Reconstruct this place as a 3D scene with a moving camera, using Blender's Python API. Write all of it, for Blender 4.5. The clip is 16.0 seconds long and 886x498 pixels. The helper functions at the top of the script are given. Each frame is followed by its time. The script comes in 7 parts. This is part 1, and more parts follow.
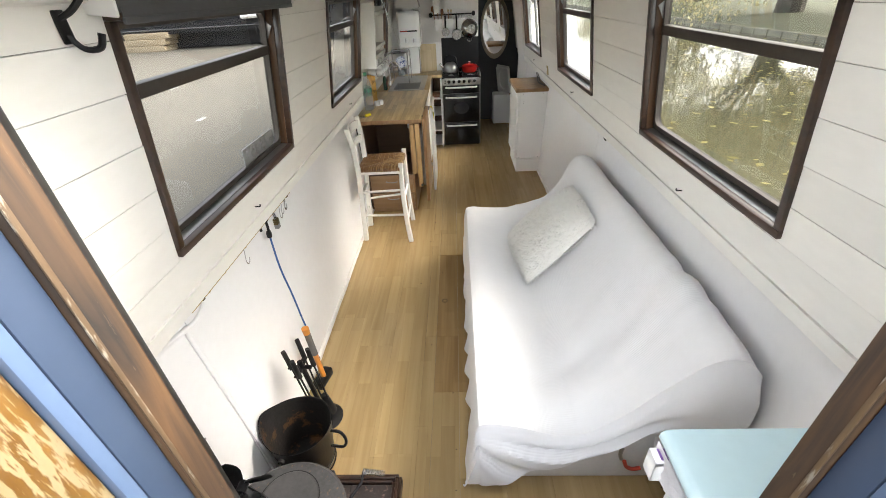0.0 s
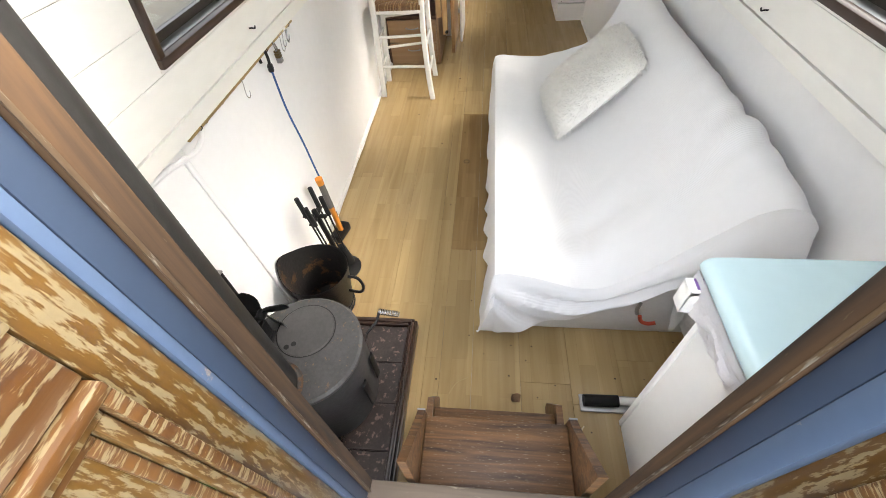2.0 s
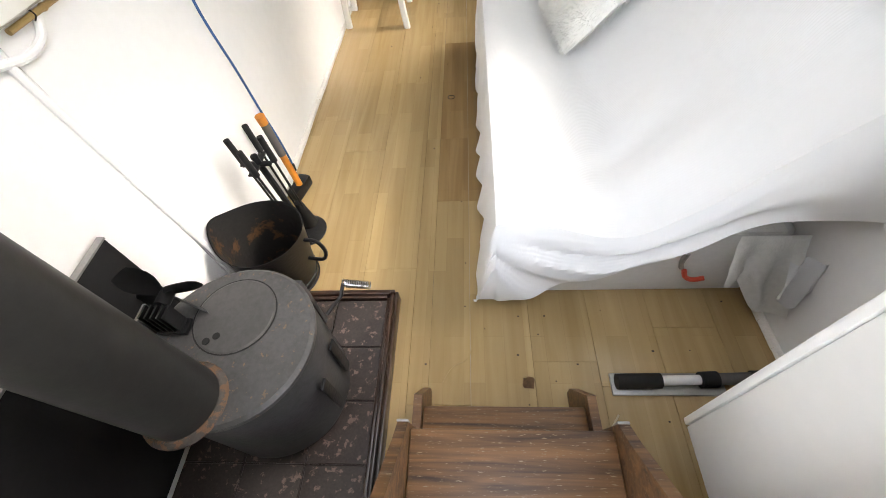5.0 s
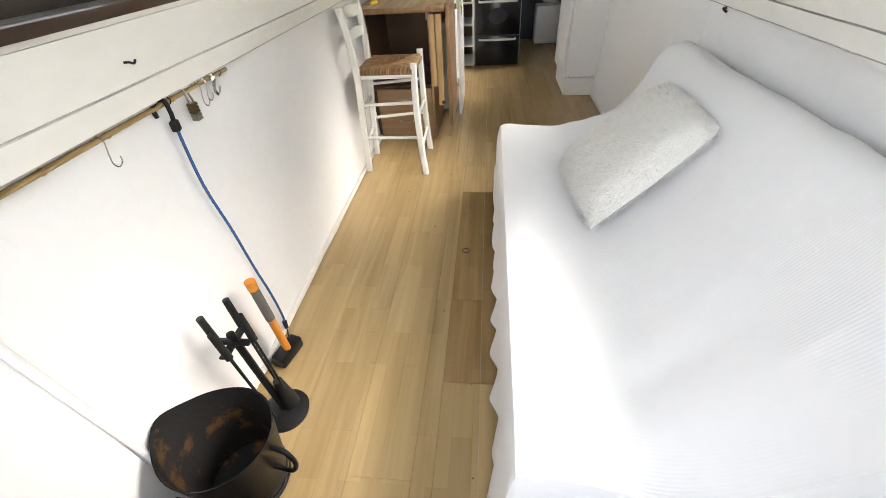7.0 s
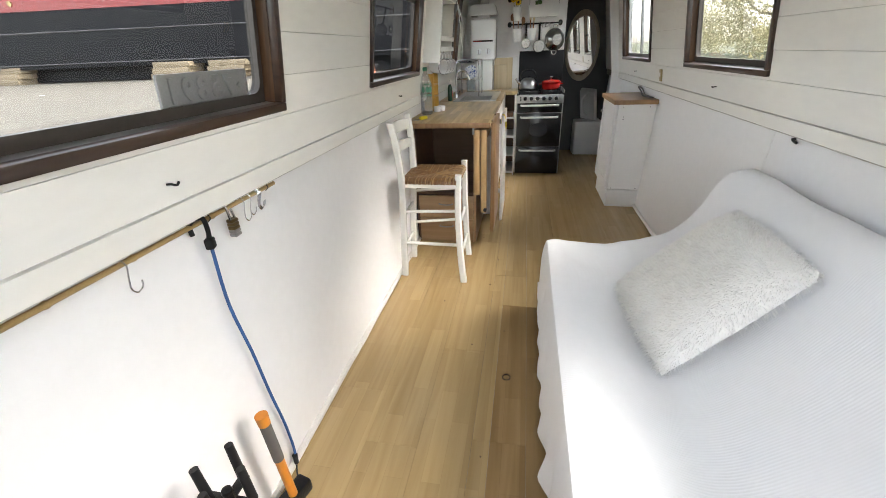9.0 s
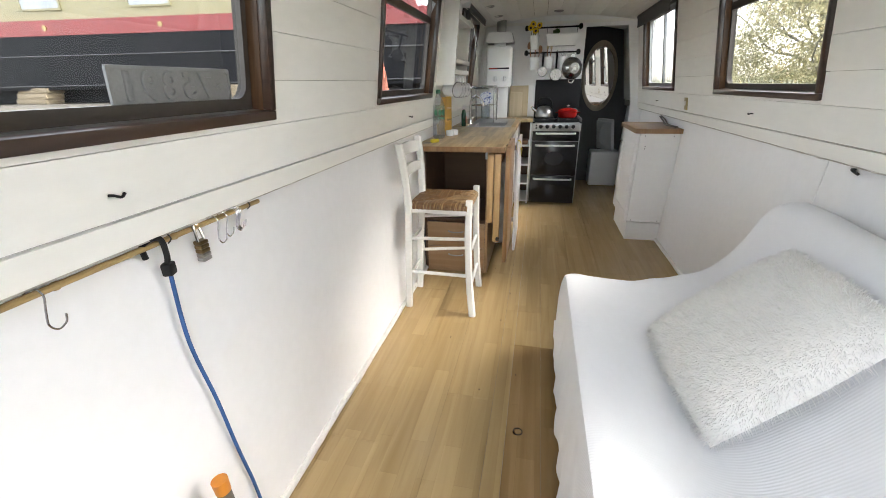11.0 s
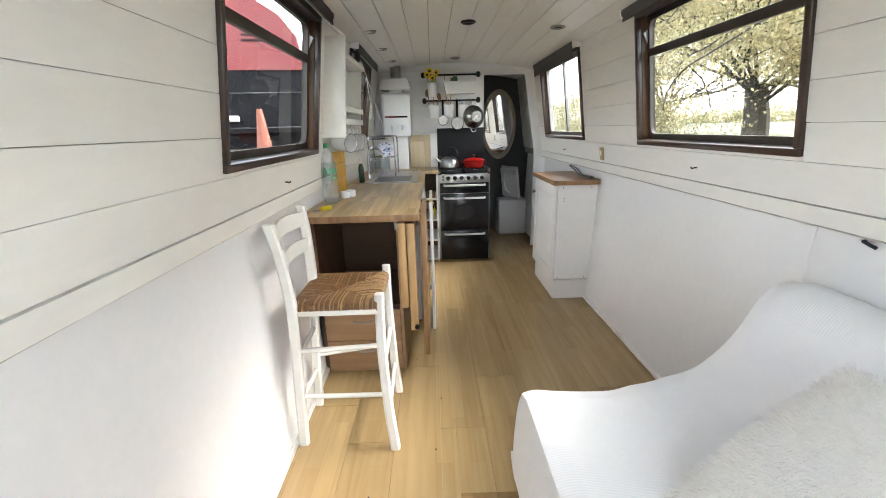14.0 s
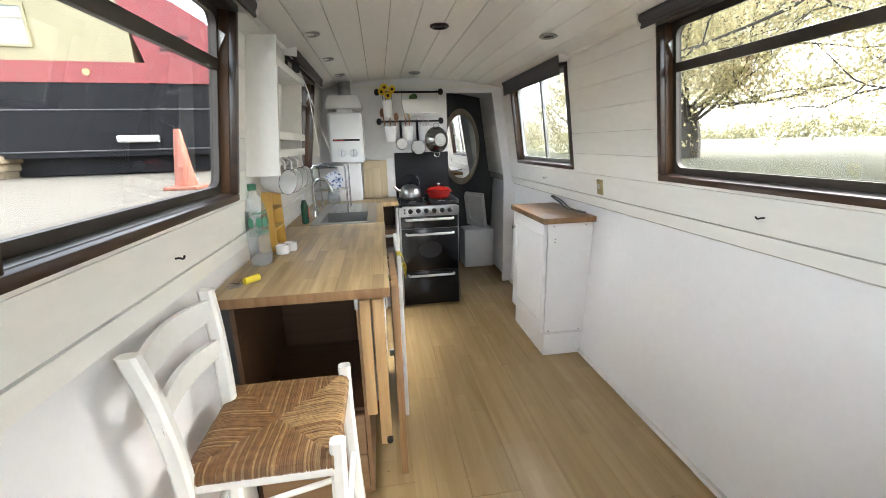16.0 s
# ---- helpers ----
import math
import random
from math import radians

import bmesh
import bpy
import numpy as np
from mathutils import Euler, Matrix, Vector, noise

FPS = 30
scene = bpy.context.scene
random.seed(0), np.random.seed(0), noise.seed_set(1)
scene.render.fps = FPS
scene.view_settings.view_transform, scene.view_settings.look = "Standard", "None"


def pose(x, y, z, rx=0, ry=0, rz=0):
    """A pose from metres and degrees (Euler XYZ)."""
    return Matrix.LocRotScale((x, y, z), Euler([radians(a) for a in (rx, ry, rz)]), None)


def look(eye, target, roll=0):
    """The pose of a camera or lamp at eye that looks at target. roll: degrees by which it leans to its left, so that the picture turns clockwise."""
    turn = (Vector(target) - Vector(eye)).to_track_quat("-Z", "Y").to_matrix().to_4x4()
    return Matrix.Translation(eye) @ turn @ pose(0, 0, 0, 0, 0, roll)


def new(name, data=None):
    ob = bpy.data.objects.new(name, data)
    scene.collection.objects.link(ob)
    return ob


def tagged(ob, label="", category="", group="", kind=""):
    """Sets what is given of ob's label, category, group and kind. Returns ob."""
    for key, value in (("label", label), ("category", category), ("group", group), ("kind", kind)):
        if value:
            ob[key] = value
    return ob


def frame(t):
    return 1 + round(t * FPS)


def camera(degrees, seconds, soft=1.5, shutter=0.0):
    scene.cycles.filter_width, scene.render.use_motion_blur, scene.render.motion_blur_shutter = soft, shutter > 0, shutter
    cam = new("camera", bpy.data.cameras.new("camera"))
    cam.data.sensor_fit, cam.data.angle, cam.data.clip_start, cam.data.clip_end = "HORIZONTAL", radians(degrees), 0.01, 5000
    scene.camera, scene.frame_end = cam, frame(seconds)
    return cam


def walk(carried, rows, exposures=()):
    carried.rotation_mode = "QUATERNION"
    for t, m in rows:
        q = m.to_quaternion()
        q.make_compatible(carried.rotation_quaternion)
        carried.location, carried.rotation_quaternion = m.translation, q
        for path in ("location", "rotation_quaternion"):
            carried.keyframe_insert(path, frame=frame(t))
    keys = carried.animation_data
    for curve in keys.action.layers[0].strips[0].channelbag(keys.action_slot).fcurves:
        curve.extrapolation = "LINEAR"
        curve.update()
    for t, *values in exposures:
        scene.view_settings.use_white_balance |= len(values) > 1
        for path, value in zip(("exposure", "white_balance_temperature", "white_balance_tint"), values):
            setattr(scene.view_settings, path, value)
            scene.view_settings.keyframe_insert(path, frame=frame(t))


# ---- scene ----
cam = camera(95.0, 16.0, 0.9)
PATH = [
    (0, (0.122, -0.228, 1.856), (0.035, 1.457, 0.783), -3.2),
    (0.5, (0.126, -0.21, 1.779), (-0.069, 1.323, 0.511), -4.3),
    (1, (0.131, -0.213, 1.727), (-0.083, 1.211, 0.339), -5.0),
    (1.5, (0.131, -0.216, 1.7), (-0.076, 1.125, 0.231), -5.2),
    (2, (0.132, -0.216, 1.663), (-0.071, 1.087, 0.16), -5.3),
    (2.5, (0.137, -0.173, 1.608), (-0.052, 1.117, 0.091), -4.7),
    (3, (0.133, -0.13, 1.504), (-0.046, 1.128, -0.041), -4.5),
    (5.5, (0.103, 0.09, 1.297), (-0.058, 1.265, -0.313), -7.9),
    (6, (0.097, 0.204, 1.286), (-0.091, 1.48, -0.243), -7.7),
    (6.5, (0.106, 0.3, 1.29), (-0.098, 1.709, -0.114), -6.0),
    (7, (0.103, 0.366, 1.334), (-0.107, 1.912, 0.082), -3.9),
    (7.5, (0.1, 0.431, 1.358), (-0.131, 2.083, 0.256), -2.9),
    (8, (0.068, 0.473, 1.357), (-0.2, 2.187, 0.362), -2.5),
    (8.5, (0.038, 0.529, 1.362), (-0.29, 2.273, 0.44), -2.8),
    (11, (-0.001, 0.742, 1.294), (-0.418, 2.547, 0.541), -1.1),
    (11.5, (-0.066, 0.868, 1.229), (-0.434, 2.709, 0.537), -0.7),
    (12, (-0.092, 0.905, 1.277), (-0.412, 2.772, 0.633), -0.9),
    (12.5, (-0.102, 1.006, 1.291), (-0.361, 2.892, 0.678), -1.2),
    (13, (-0.103, 1.16, 1.308), (-0.289, 3.058, 0.706), -1.5),
    (13.5, (-0.086, 1.258, 1.321), (-0.174, 3.169, 0.736), -1.6),
    (14, (-0.113, 1.387, 1.324), (-0.077, 3.303, 0.753), -1.5),
    (14.5, (-0.187, 1.548, 1.36), (-0.025, 3.466, 0.814), -1.3),
    (15, (-0.233, 1.679, 1.369), (0.011, 3.591, 0.834), -1.5),
    (15.5, (-0.231, 1.829, 1.37), (0.053, 3.739, 0.849), -1.5),
    (16, (-0.2, 2.025, 1.395), (0.083, 3.939, 0.891), -1.5),
]
walk(cam, [(t, look(eye, target, roll)) for t, eye, target, roll in PATH],
     [(0, 4.02, 6900, 10), (3, 4.17, 6900, 10), (5.5, 4.2, 6900, 10), (8, 4.09, 6700, 10), (13, 4.34, 6500, 10), (16, 4.66, 6400, 10)])

# ---- world, sun, exposure ----
world = bpy.data.worlds.new("overcast_sky")
scene.world = world
world.use_nodes = True
wn, wl = world.node_tree.nodes, world.node_tree.links
sky = wn.new("ShaderNodeTexSky")
sky.sky_type, sky.sun_disc = 'NISHITA', False
sky.sun_elevation, sky.sun_rotation = radians(40), radians(74)
sky.dust_density, sky.air_density = 3.0, 1.0
pale = wn.new("ShaderNodeHueSaturation")
pale.inputs["Saturation"].default_value = 0.36
wl.new(sky.outputs["Color"], pale.inputs["Color"])
back = wn["Background"]
back.inputs["Strength"].default_value = 0.15
wl.new(pale.outputs["Color"], back.inputs["Color"])

sun = new("sun", bpy.data.lights.new("sun", "SUN"))
sun.data.energy, sun.data.angle, sun.data.color = 0.16, radians(36), (1.0, 0.97, 0.93)
sun.matrix_world = look((math.sin(radians(74)) * 20, math.cos(radians(74)) * 20, 20 * math.tan(radians(40))), (0, 0, 0))

# ---- materials ----
def mat(name, colour, rough=0.5, metal=0.0, var=0.12, scale=6.0, bump=0.0, bump_scale=60.0, spots=None, spot_at=0.62,
        spot_scale=9.0, stretch=(1, 1, 1), coat=0.0, rand=0.0, spec=0.5):
    """A painted or plain surface: two scales of variation, optional patches of a second colour and fine relief."""
    m = bpy.data.materials.new(name)
    m.use_nodes = True
    n, l = m.node_tree.nodes, m.node_tree.links
    b = n["Principled BSDF"]
    b.inputs["Roughness"].default_value, b.inputs["Metallic"].default_value = rough, metal
    b.inputs["Coat Weight"].default_value = coat
    b.inputs["Specular IOR Level"].default_value = spec
    tc, mp = n.new("ShaderNodeTexCoord"), n.new("ShaderNodeMapping")
    mp.inputs["Scale"].default_value = stretch
    l.new(tc.outputs["Object"], mp.inputs["Vector"])
    big, small = n.new("ShaderNodeTexNoise"), n.new("ShaderNodeTexNoise")
    big.inputs["Scale"].default_value, small.inputs["Scale"].default_value = scale, scale * 11
    big.inputs["Detail"].default_value, small.inputs["Detail"].default_value = 4, 3
    for t in (big, small):
        l.new(mp.outputs["Vector"], t.inputs["Vector"])
    add = n.new("ShaderNodeMath")
    add.operation = 'ADD'
    l.new(big.outputs["Fac"], add.inputs[0])
    l.new(small.outputs["Fac"], add.inputs[1])
    mr = n.new("ShaderNodeMapRange")
    mr.inputs["From Min"].default_value, mr.inputs["From Max"].default_value = 0.6, 1.4
    mr.inputs["To Min"].default_value, mr.inputs["To Max"].default_value = 1 - var, 1 + var
    l.new(add.outputs[0], mr.inputs["Value"])
    mul = n.new("ShaderNodeMix")
    mul.data_type, mul.blend_type = 'RGBA', 'MULTIPLY'
    mul.inputs[0].default_value = 1.0
    mul.inputs[6].default_value = (*colour, 1)
    l.new(mr.outputs[0], mul.inputs[7])
    out = mul.outputs[2]
    if rand:
        oi, rr, m2 = n.new("ShaderNodeObjectInfo"), n.new("ShaderNodeMapRange"), n.new("ShaderNodeMix")
        rr.inputs["To Min"].default_value, rr.inputs["To Max"].default_value = 1 - rand, 1 + rand
        l.new(oi.outputs["Random"], rr.inputs["Value"])
        m2.data_type, m2.blend_type = 'RGBA', 'MULTIPLY'
        m2.inputs[0].default_value = 1.0
        l.new(out, m2.inputs[6])
        l.new(rr.outputs[0], m2.inputs[7])
        out = m2.outputs[2]
    if spots:
        sn, sr, mx = n.new("ShaderNodeTexNoise"), n.new("ShaderNodeMapRange"), n.new("ShaderNodeMix")
        sn.inputs["Scale"].default_value, sn.inputs["Detail"].default_value = spot_scale, 8
        sn.inputs["Roughness"].default_value = 0.65
        l.new(mp.outputs["Vector"], sn.inputs["Vector"])
        sr.inputs["From Min"].default_value, sr.inputs["From Max"].default_value = spot_at, spot_at + 0.05
        l.new(sn.outputs["Fac"], sr.inputs["Value"])
        mx.data_type = 'RGBA'
        l.new(sr.outputs[0], mx.inputs[0])
        l.new(out, mx.inputs[6])
        mx.inputs[7].default_value = (*spots, 1)
        out = mx.outputs[2]
    l.new(out, b.inputs["Base Color"])
    if bump:
        bn, bp = n.new("ShaderNodeTexNoise"), n.new("ShaderNodeBump")
        bn.inputs["Scale"].default_value, bn.inputs["Detail"].default_value = bump_scale, 5
        l.new(mp.outputs["Vector"], bn.inputs["Vector"])
        bp.inputs["Strength"].default_value, bp.inputs["Distance"].default_value = bump, 0.01
        l.new(bn.outputs["Fac"], bp.inputs["Height"])
        l.new(bp.outputs["Normal"], b.inputs["Normal"])
    return m


def glass_mat(name, colour=(1, 1, 1), rough=0.0, clear=0.9):
    """Thin clear glass: a faint reflection over a see-through pane."""
    m = bpy.data.materials.new(name)
    m.use_nodes = True
    n, l = m.node_tree.nodes, m.node_tree.links
    n.remove(n["Principled BSDF"])
    tr, gl, mx = n.new("ShaderNodeBsdfTransparent"), n.new("ShaderNodeBsdfGlossy"), n.new("ShaderNodeMixShader")
    tr.inputs["Color"].default_value = (*[c * clear for c in colour], 1)
    gl.inputs["Roughness"].default_value = rough
    lw, pw, mr = n.new("ShaderNodeLayerWeight"), n.new("ShaderNodeMath"), n.new("ShaderNodeMapRange")
    pw.operation = 'POWER'
    pw.inputs[1].default_value = 5.0
    l.new(lw.outputs["Facing"], pw.inputs[0])
    l.new(pw.outputs[0], mr.inputs["Value"])
    mr.inputs["To Min"].default_value, mr.inputs["To Max"].default_value = 0.025, 0.55
    l.new(mr.outputs[0], mx.inputs[0])
    l.new(tr.outputs[0], mx.inputs[1])
    l.new(gl.outputs[0], mx.inputs[2])
    l.new(mx.outputs[0], n["Material Output"].inputs["Surface"])
    return m


def wood_mat(name, light, dark, rough=0.45, along=1, grain=1.0, strips=None, rand=0.12, strip_mix=0.6, strip_tone=(0.84, 1.09), worn=None, coat=0.0):
    """Wood with grain along an axis (0 x, 1 y, 2 z); strips=(length, width) prints a strip pattern on boards lying flat."""
    m = bpy.data.materials.new(name)
    m.use_nodes = True
    n, l = m.node_tree.nodes, m.node_tree.links
    b = n["Principled BSDF"]
    b.inputs["Roughness"].default_value = rough
    b.inputs["Coat Weight"].default_value = coat
    tc, mp, oi = n.new("ShaderNodeTexCoord"), n.new("ShaderNodeMapping"), n.new("ShaderNodeObjectInfo")
    sc = [26.0 * grain] * 3
    sc[along] = 1.6 * grain
    mp.inputs["Scale"].default_value = sc
    l.new(tc.outputs["Object"], mp.inputs["Vector"])
    no = n.new("ShaderNodeTexNoise")
    no.noise_dimensions = '4D'
    no.inputs["Scale"].default_value, no.inputs["Detail"].default_value, no.inputs["Distortion"].default_value = 1.0, 6, 0.9
    l.new(mp.outputs["Vector"], no.inputs["Vector"])
    wv = n.new("ShaderNodeMath")
    wv.operation = 'MULTIPLY'
    wv.inputs[1].default_value = 37.0
    l.new(oi.outputs["Random"], wv.inputs[0])
    l.new(wv.outputs[0], no.inputs["W"])
    ramp = n.new("ShaderNodeValToRGB")
    ramp.color_ramp.elements[0].position, ramp.color_ramp.elements[0].color = 0.3, (*dark, 1)
    ramp.color_ramp.elements[1].position, ramp.color_ramp.elements[1].color = 0.68, (*light, 1)
    l.new(no.outputs["Fac"], ramp.inputs["Fac"])
    out = ramp.outputs["Color"]
    rr, m2 = n.new("ShaderNodeMapRange"), n.new("ShaderNodeMix")
    rr.inputs["To Min"].default_value, rr.inputs["To Max"].default_value = 1 - rand, 1 + rand
    l.new(oi.outputs["Random"], rr.inputs["Value"])
    m2.data_type, m2.blend_type = 'RGBA', 'MULTIPLY'
    m2.inputs[0].default_value = 1.0
    l.new(out, m2.inputs[6])
    l.new(rr.outputs[0], m2.inputs[7])
    out = m2.outputs[2]
    if strips:
        length, width = strips
        sm = n.new("ShaderNodeMapping")
        sm.inputs["Rotation"].default_value = (0, 0, radians(90) if along == 1 else 0)
        l.new(tc.outputs["Object"], sm.inputs["Vector"])
        br = n.new("ShaderNodeTexBrick")
        br.inputs["Scale"].default_value = 1.0
        br.inputs["Brick Width"].default_value, br.inputs["Row Height"].default_value = length, width
        br.inputs["Mortar Size"].default_value = 0.0007
        br.offset, br.offset_frequency = 0.37, 2
        br.inputs["Color1"].default_value, br.inputs["Color2"].default_value = (strip_tone[0], strip_tone[0] * 0.97, strip_tone[0] * 0.93, 1), (*[strip_tone[1]] * 3, 1)
        br.inputs["Mortar"].default_value = (0.8, 0.77, 0.73, 1)
        l.new(sm.outputs["Vector"], br.inputs["Vector"])
        m3 = n.new("ShaderNodeMix")
        m3.data_type, m3.blend_type = 'RGBA', 'MULTIPLY'
        m3.inputs[0].default_value = strip_mix
        l.new(out, m3.inputs[6])
        l.new(br.outputs["Color"], m3.inputs[7])
        out = m3.outputs[2]
    if worn:
        colour, at, wscale = worn
        wnn, wr, mx, wm = n.new("ShaderNodeTexNoise"), n.new("ShaderNodeMapRange"), n.new("ShaderNodeMix"), n.new("ShaderNodeMapping")
        ws = [1.0] * 3
        ws[along] = 0.16
        wm.inputs["Scale"].default_value = ws
        l.new(tc.outputs["Object"], wm.inputs["Vector"])
        wnn.inputs["Scale"].default_value, wnn.inputs["Detail"].default_value = wscale, 9
        wnn.inputs["Roughness"].default_value = 0.62
        l.new(wm.outputs["Vector"], wnn.inputs["Vector"])
        wr.inputs["From Min"].default_value, wr.inputs["From Max"].default_value = at, at + 0.05
        l.new(wnn.outputs["Fac"], wr.inputs["Value"])
        mx.data_type = 'RGBA'
        l.new(wr.outputs[0], mx.inputs[0])
        l.new(out, mx.inputs[6])
        mx.inputs[7].default_value = (*colour, 1)
        out = mx.outputs[2]
    l.new(out, b.inputs["Base Color"])
    bp = n.new("ShaderNodeBump")
    bp.inputs["Strength"].default_value, bp.inputs["Distance"].default_value = 0.12, 0.004
    l.new(no.outputs["Fac"], bp.inputs["Height"])
    l.new(bp.outputs["Normal"], b.inputs["Normal"])
    return m


M = {}
M["paint"] = mat("painted_panel", (0.82, 0.815, 0.81), 0.38, var=0.025, scale=2.5, bump=0.08, bump_scale=25, spots=(0.62, 0.59, 0.53), spot_at=0.735, spot_scale=6)
M["plank_paint"] = mat("painted_plank", (0.80, 0.785, 0.735), 0.33, var=0.04, scale=3, bump=0.06, bump_scale=40, rand=0.03, spots=(0.5, 0.46, 0.38), spot_at=0.75, spot_scale=7, stretch=(1, 0.3, 1))
M["groove"] = mat("painted_groove", (0.40, 0.375, 0.33), 0.8, var=0.25, scale=3, spots=(0.15, 0.13, 0.11), spot_at=0.6, spot_scale=4)
M["white_gloss"] = mat("white_gloss_paint", (0.80, 0.79, 0.74), 0.25, var=0.04, scale=4, bump=0.06, bump_scale=30, spots=(0.45, 0.38, 0.28), spot_at=0.76, spot_scale=12)
M["white_enamel"] = mat("white_enamel", (0.82, 0.82, 0.81), 0.2, var=0.02)
M["melamine"] = mat("white_melamine", (0.80, 0.795, 0.78), 0.35, var=0.02, scale=3)
M["dark_wood"] = wood_mat("dark_stained_wood", (0.048, 0.025, 0.015), (0.016, 0.009, 0.006), 0.3, 2, rand=0.05, coat=0.2)
M["dark_wood_h"] = wood_mat("dark_stained_wood_level", (0.048, 0.025, 0.015), (0.016, 0.009, 0.006), 0.3, 0, rand=0.05, coat=0.2)
# lighter copy of the casing wood: daylight on side reveals is in the colour
M["reveal_wood"] = wood_mat("lit_reveal_wood", (0.155, 0.082, 0.040), (0.055, 0.028, 0.014), 0.4, 1, rand=0.05)
M["oak_top"] = wood_mat("butcher_block", (0.54, 0.405, 0.215), (0.36, 0.245, 0.115), 0.35, 1, 1.0, strips=(0.42, 0.042), rand=0.03, strip_mix=1.0, strip_tone=(0.70, 1.14))
M["oak_edge"] = wood_mat("worktop_edge", (0.30, 0.175, 0.078), (0.19, 0.10, 0.042), 0.4, 2, rand=0.05)
M["pine"] = wood_mat("raw_pine", (0.62, 0.42, 0.20), (0.44, 0.26, 0.105), 0.5, 2, rand=0.1, worn=((0.20, 0.09, 0.035), 0.72, 11))
M["beech"] = wood_mat("beech_veneer", (0.40, 0.255, 0.135), (0.31, 0.185, 0.09), 0.45, 0, 0.7, rand=0.04)
M["floor_wood"] = wood_mat("laminate_floor", (0.41, 0.296, 0.146), (0.325, 0.225, 0.102), 0.24, 1, 0.75, strips=(0.43, 0.0683), rand=0.07)
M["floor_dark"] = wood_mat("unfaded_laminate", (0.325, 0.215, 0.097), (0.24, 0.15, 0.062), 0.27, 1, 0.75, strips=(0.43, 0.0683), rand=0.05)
M["step_wood"] = wood_mat("worn_step_wood", (0.20, 0.098, 0.036), (0.032, 0.015, 0.008), 0.5, 0, 2.0, rand=0.12, worn=((0.22, 0.17, 0.11), 0.60, 300))
M["old_board"] = wood_mat("weathered_board", (0.15, 0.115, 0.085), (0.06, 0.042, 0.03), 0.7, 0, rand=0.05, worn=((0.25, 0.21, 0.16), 0.6, 40))
M["jamb_wood"] = wood_mat("worn_jamb_wood", (0.070, 0.034, 0.011), (0.005, 0.0025, 0.0012), 0.8, 2, 2.2, rand=0.05, worn=((0.075, 0.053, 0.03), 0.66, 160))
M["jamb_edge"] = wood_mat("chipped_jamb_edge", (0.075, 0.045, 0.02), (0.02, 0.011, 0.006), 0.6, 2, 2.0, rand=0.05, worn=((0.16, 0.14, 0.11), 0.55, 160))
M["peel_wood"] = wood_mat("peeling_varnish", (0.118, 0.062, 0.012), (0.048, 0.021, 0.005), 0.35, 2, 1.4, rand=0.05, worn=((0.165, 0.128, 0.07), 0.50, 190), coat=0.3)
M["peel_wood_h"] = wood_mat("peeling_varnish_level", (0.100, 0.045, 0.012), (0.045, 0.017, 0.005), 0.35, 1, 1.4, rand=0.05, worn=((0.165, 0.128, 0.07), 0.52, 190), coat=0.3)
M["blue"] = mat("blue_gloss_paint", (0.024, 0.037, 0.064), 0.4, var=0.06, spots=(0.5, 0.52, 0.55), spot_at=0.74, spot_scale=16)
M["light_blue"] = mat("light_blue_paint", (0.056, 0.086, 0.142), 0.4, var=0.06, spots=(0.30, 0.22, 0.15), spot_at=0.66, spot_scale=18)
M["stove_black"] = mat("stove_paint", (0.034, 0.034, 0.036), 0.45, var=0.4, scale=5, bump=0.08, bump_scale=90, spec=0.35)
M["stove_top"] = mat("rusty_stove_top", (0.050, 0.049, 0.049), 0.48, var=0.35, scale=9, bump=0.15, bump_scale=90, spots=(0.13, 0.085, 0.05), spot_at=0.60, spot_scale=55, spec=0.45)
M["stove_lid"] = mat("worn_hotplate", (0.052, 0.050, 0.049), 0.5, var=0.25, scale=7, bump=0.08, bump_scale=120, spec=0.45)
M["fan_metal"] = mat("dark_anodised_fan", (0.03, 0.03, 0.031), 0.3, 0.6, var=0.2)
M["flue"] = mat("flue_paint", (0.017, 0.0166, 0.016), 0.5, spec=0.4, var=0.25, scale=4, bump=0.03, bump_scale=120)
M["black_iron"] = mat("black_iron", (0.006, 0.006, 0.0065), 0.42, spec=0.3, var=0.3, scale=12, bump=0.12, bump_scale=90)
M["black_gloss"] = mat("black_gloss", (0.005, 0.005, 0.006), 0.16, var=0.1, spec=0.3)
M["oven_glass"] = mat("dim_oven_glass", (0.016, 0.016, 0.018), 0.2, var=0.1, spec=0.4)
M["black_slate"] = mat("black_splash_panel", (0.009, 0.009, 0.010), 0.5, var=0.2, spec=0.25)
M["rust_in"] = mat("rusty_lining", (0.009, 0.008, 0.0075), 0.6, var=0.3, spots=(0.075, 0.036, 0.013), spot_at=0.545, spot_scale=7, bump=0.2, spec=0.3)
M["collar_rust"] = mat("rusty_collar", (0.045, 0.038, 0.034), 0.6, var=0.4, spots=(0.12, 0.062, 0.03), spot_at=0.5, spot_scale=40, bump=0.3, bump_scale=120)
M["hearth_tile"] = mat("ashy_hearth_tile", (0.030, 0.023, 0.021), 0.3, var=0.5, scale=14, spots=(0.17, 0.12, 0.10), spot_at=0.57, spot_scale=45, bump=0.15)
M["hearth_wood"] = wood_mat("hearth_moulding", (0.040, 0.019, 0.011), (0.012, 0.007, 0.005), 0.3, 1, rand=0.05)
M["steel"] = mat("stainless_steel", (0.36, 0.36, 0.355), 0.28, 1.0, var=0.08, scale=10, bump=0.02, bump_scale=200)
M["sink_steel"] = mat("brushed_sink_steel", (0.42, 0.42, 0.41), 0.3, 0.95, var=0.1, scale=10)
M["bright_bar"] = mat("bright_bar_metal", (0.78, 0.78, 0.77), 0.32, 0.7, var=0.05)
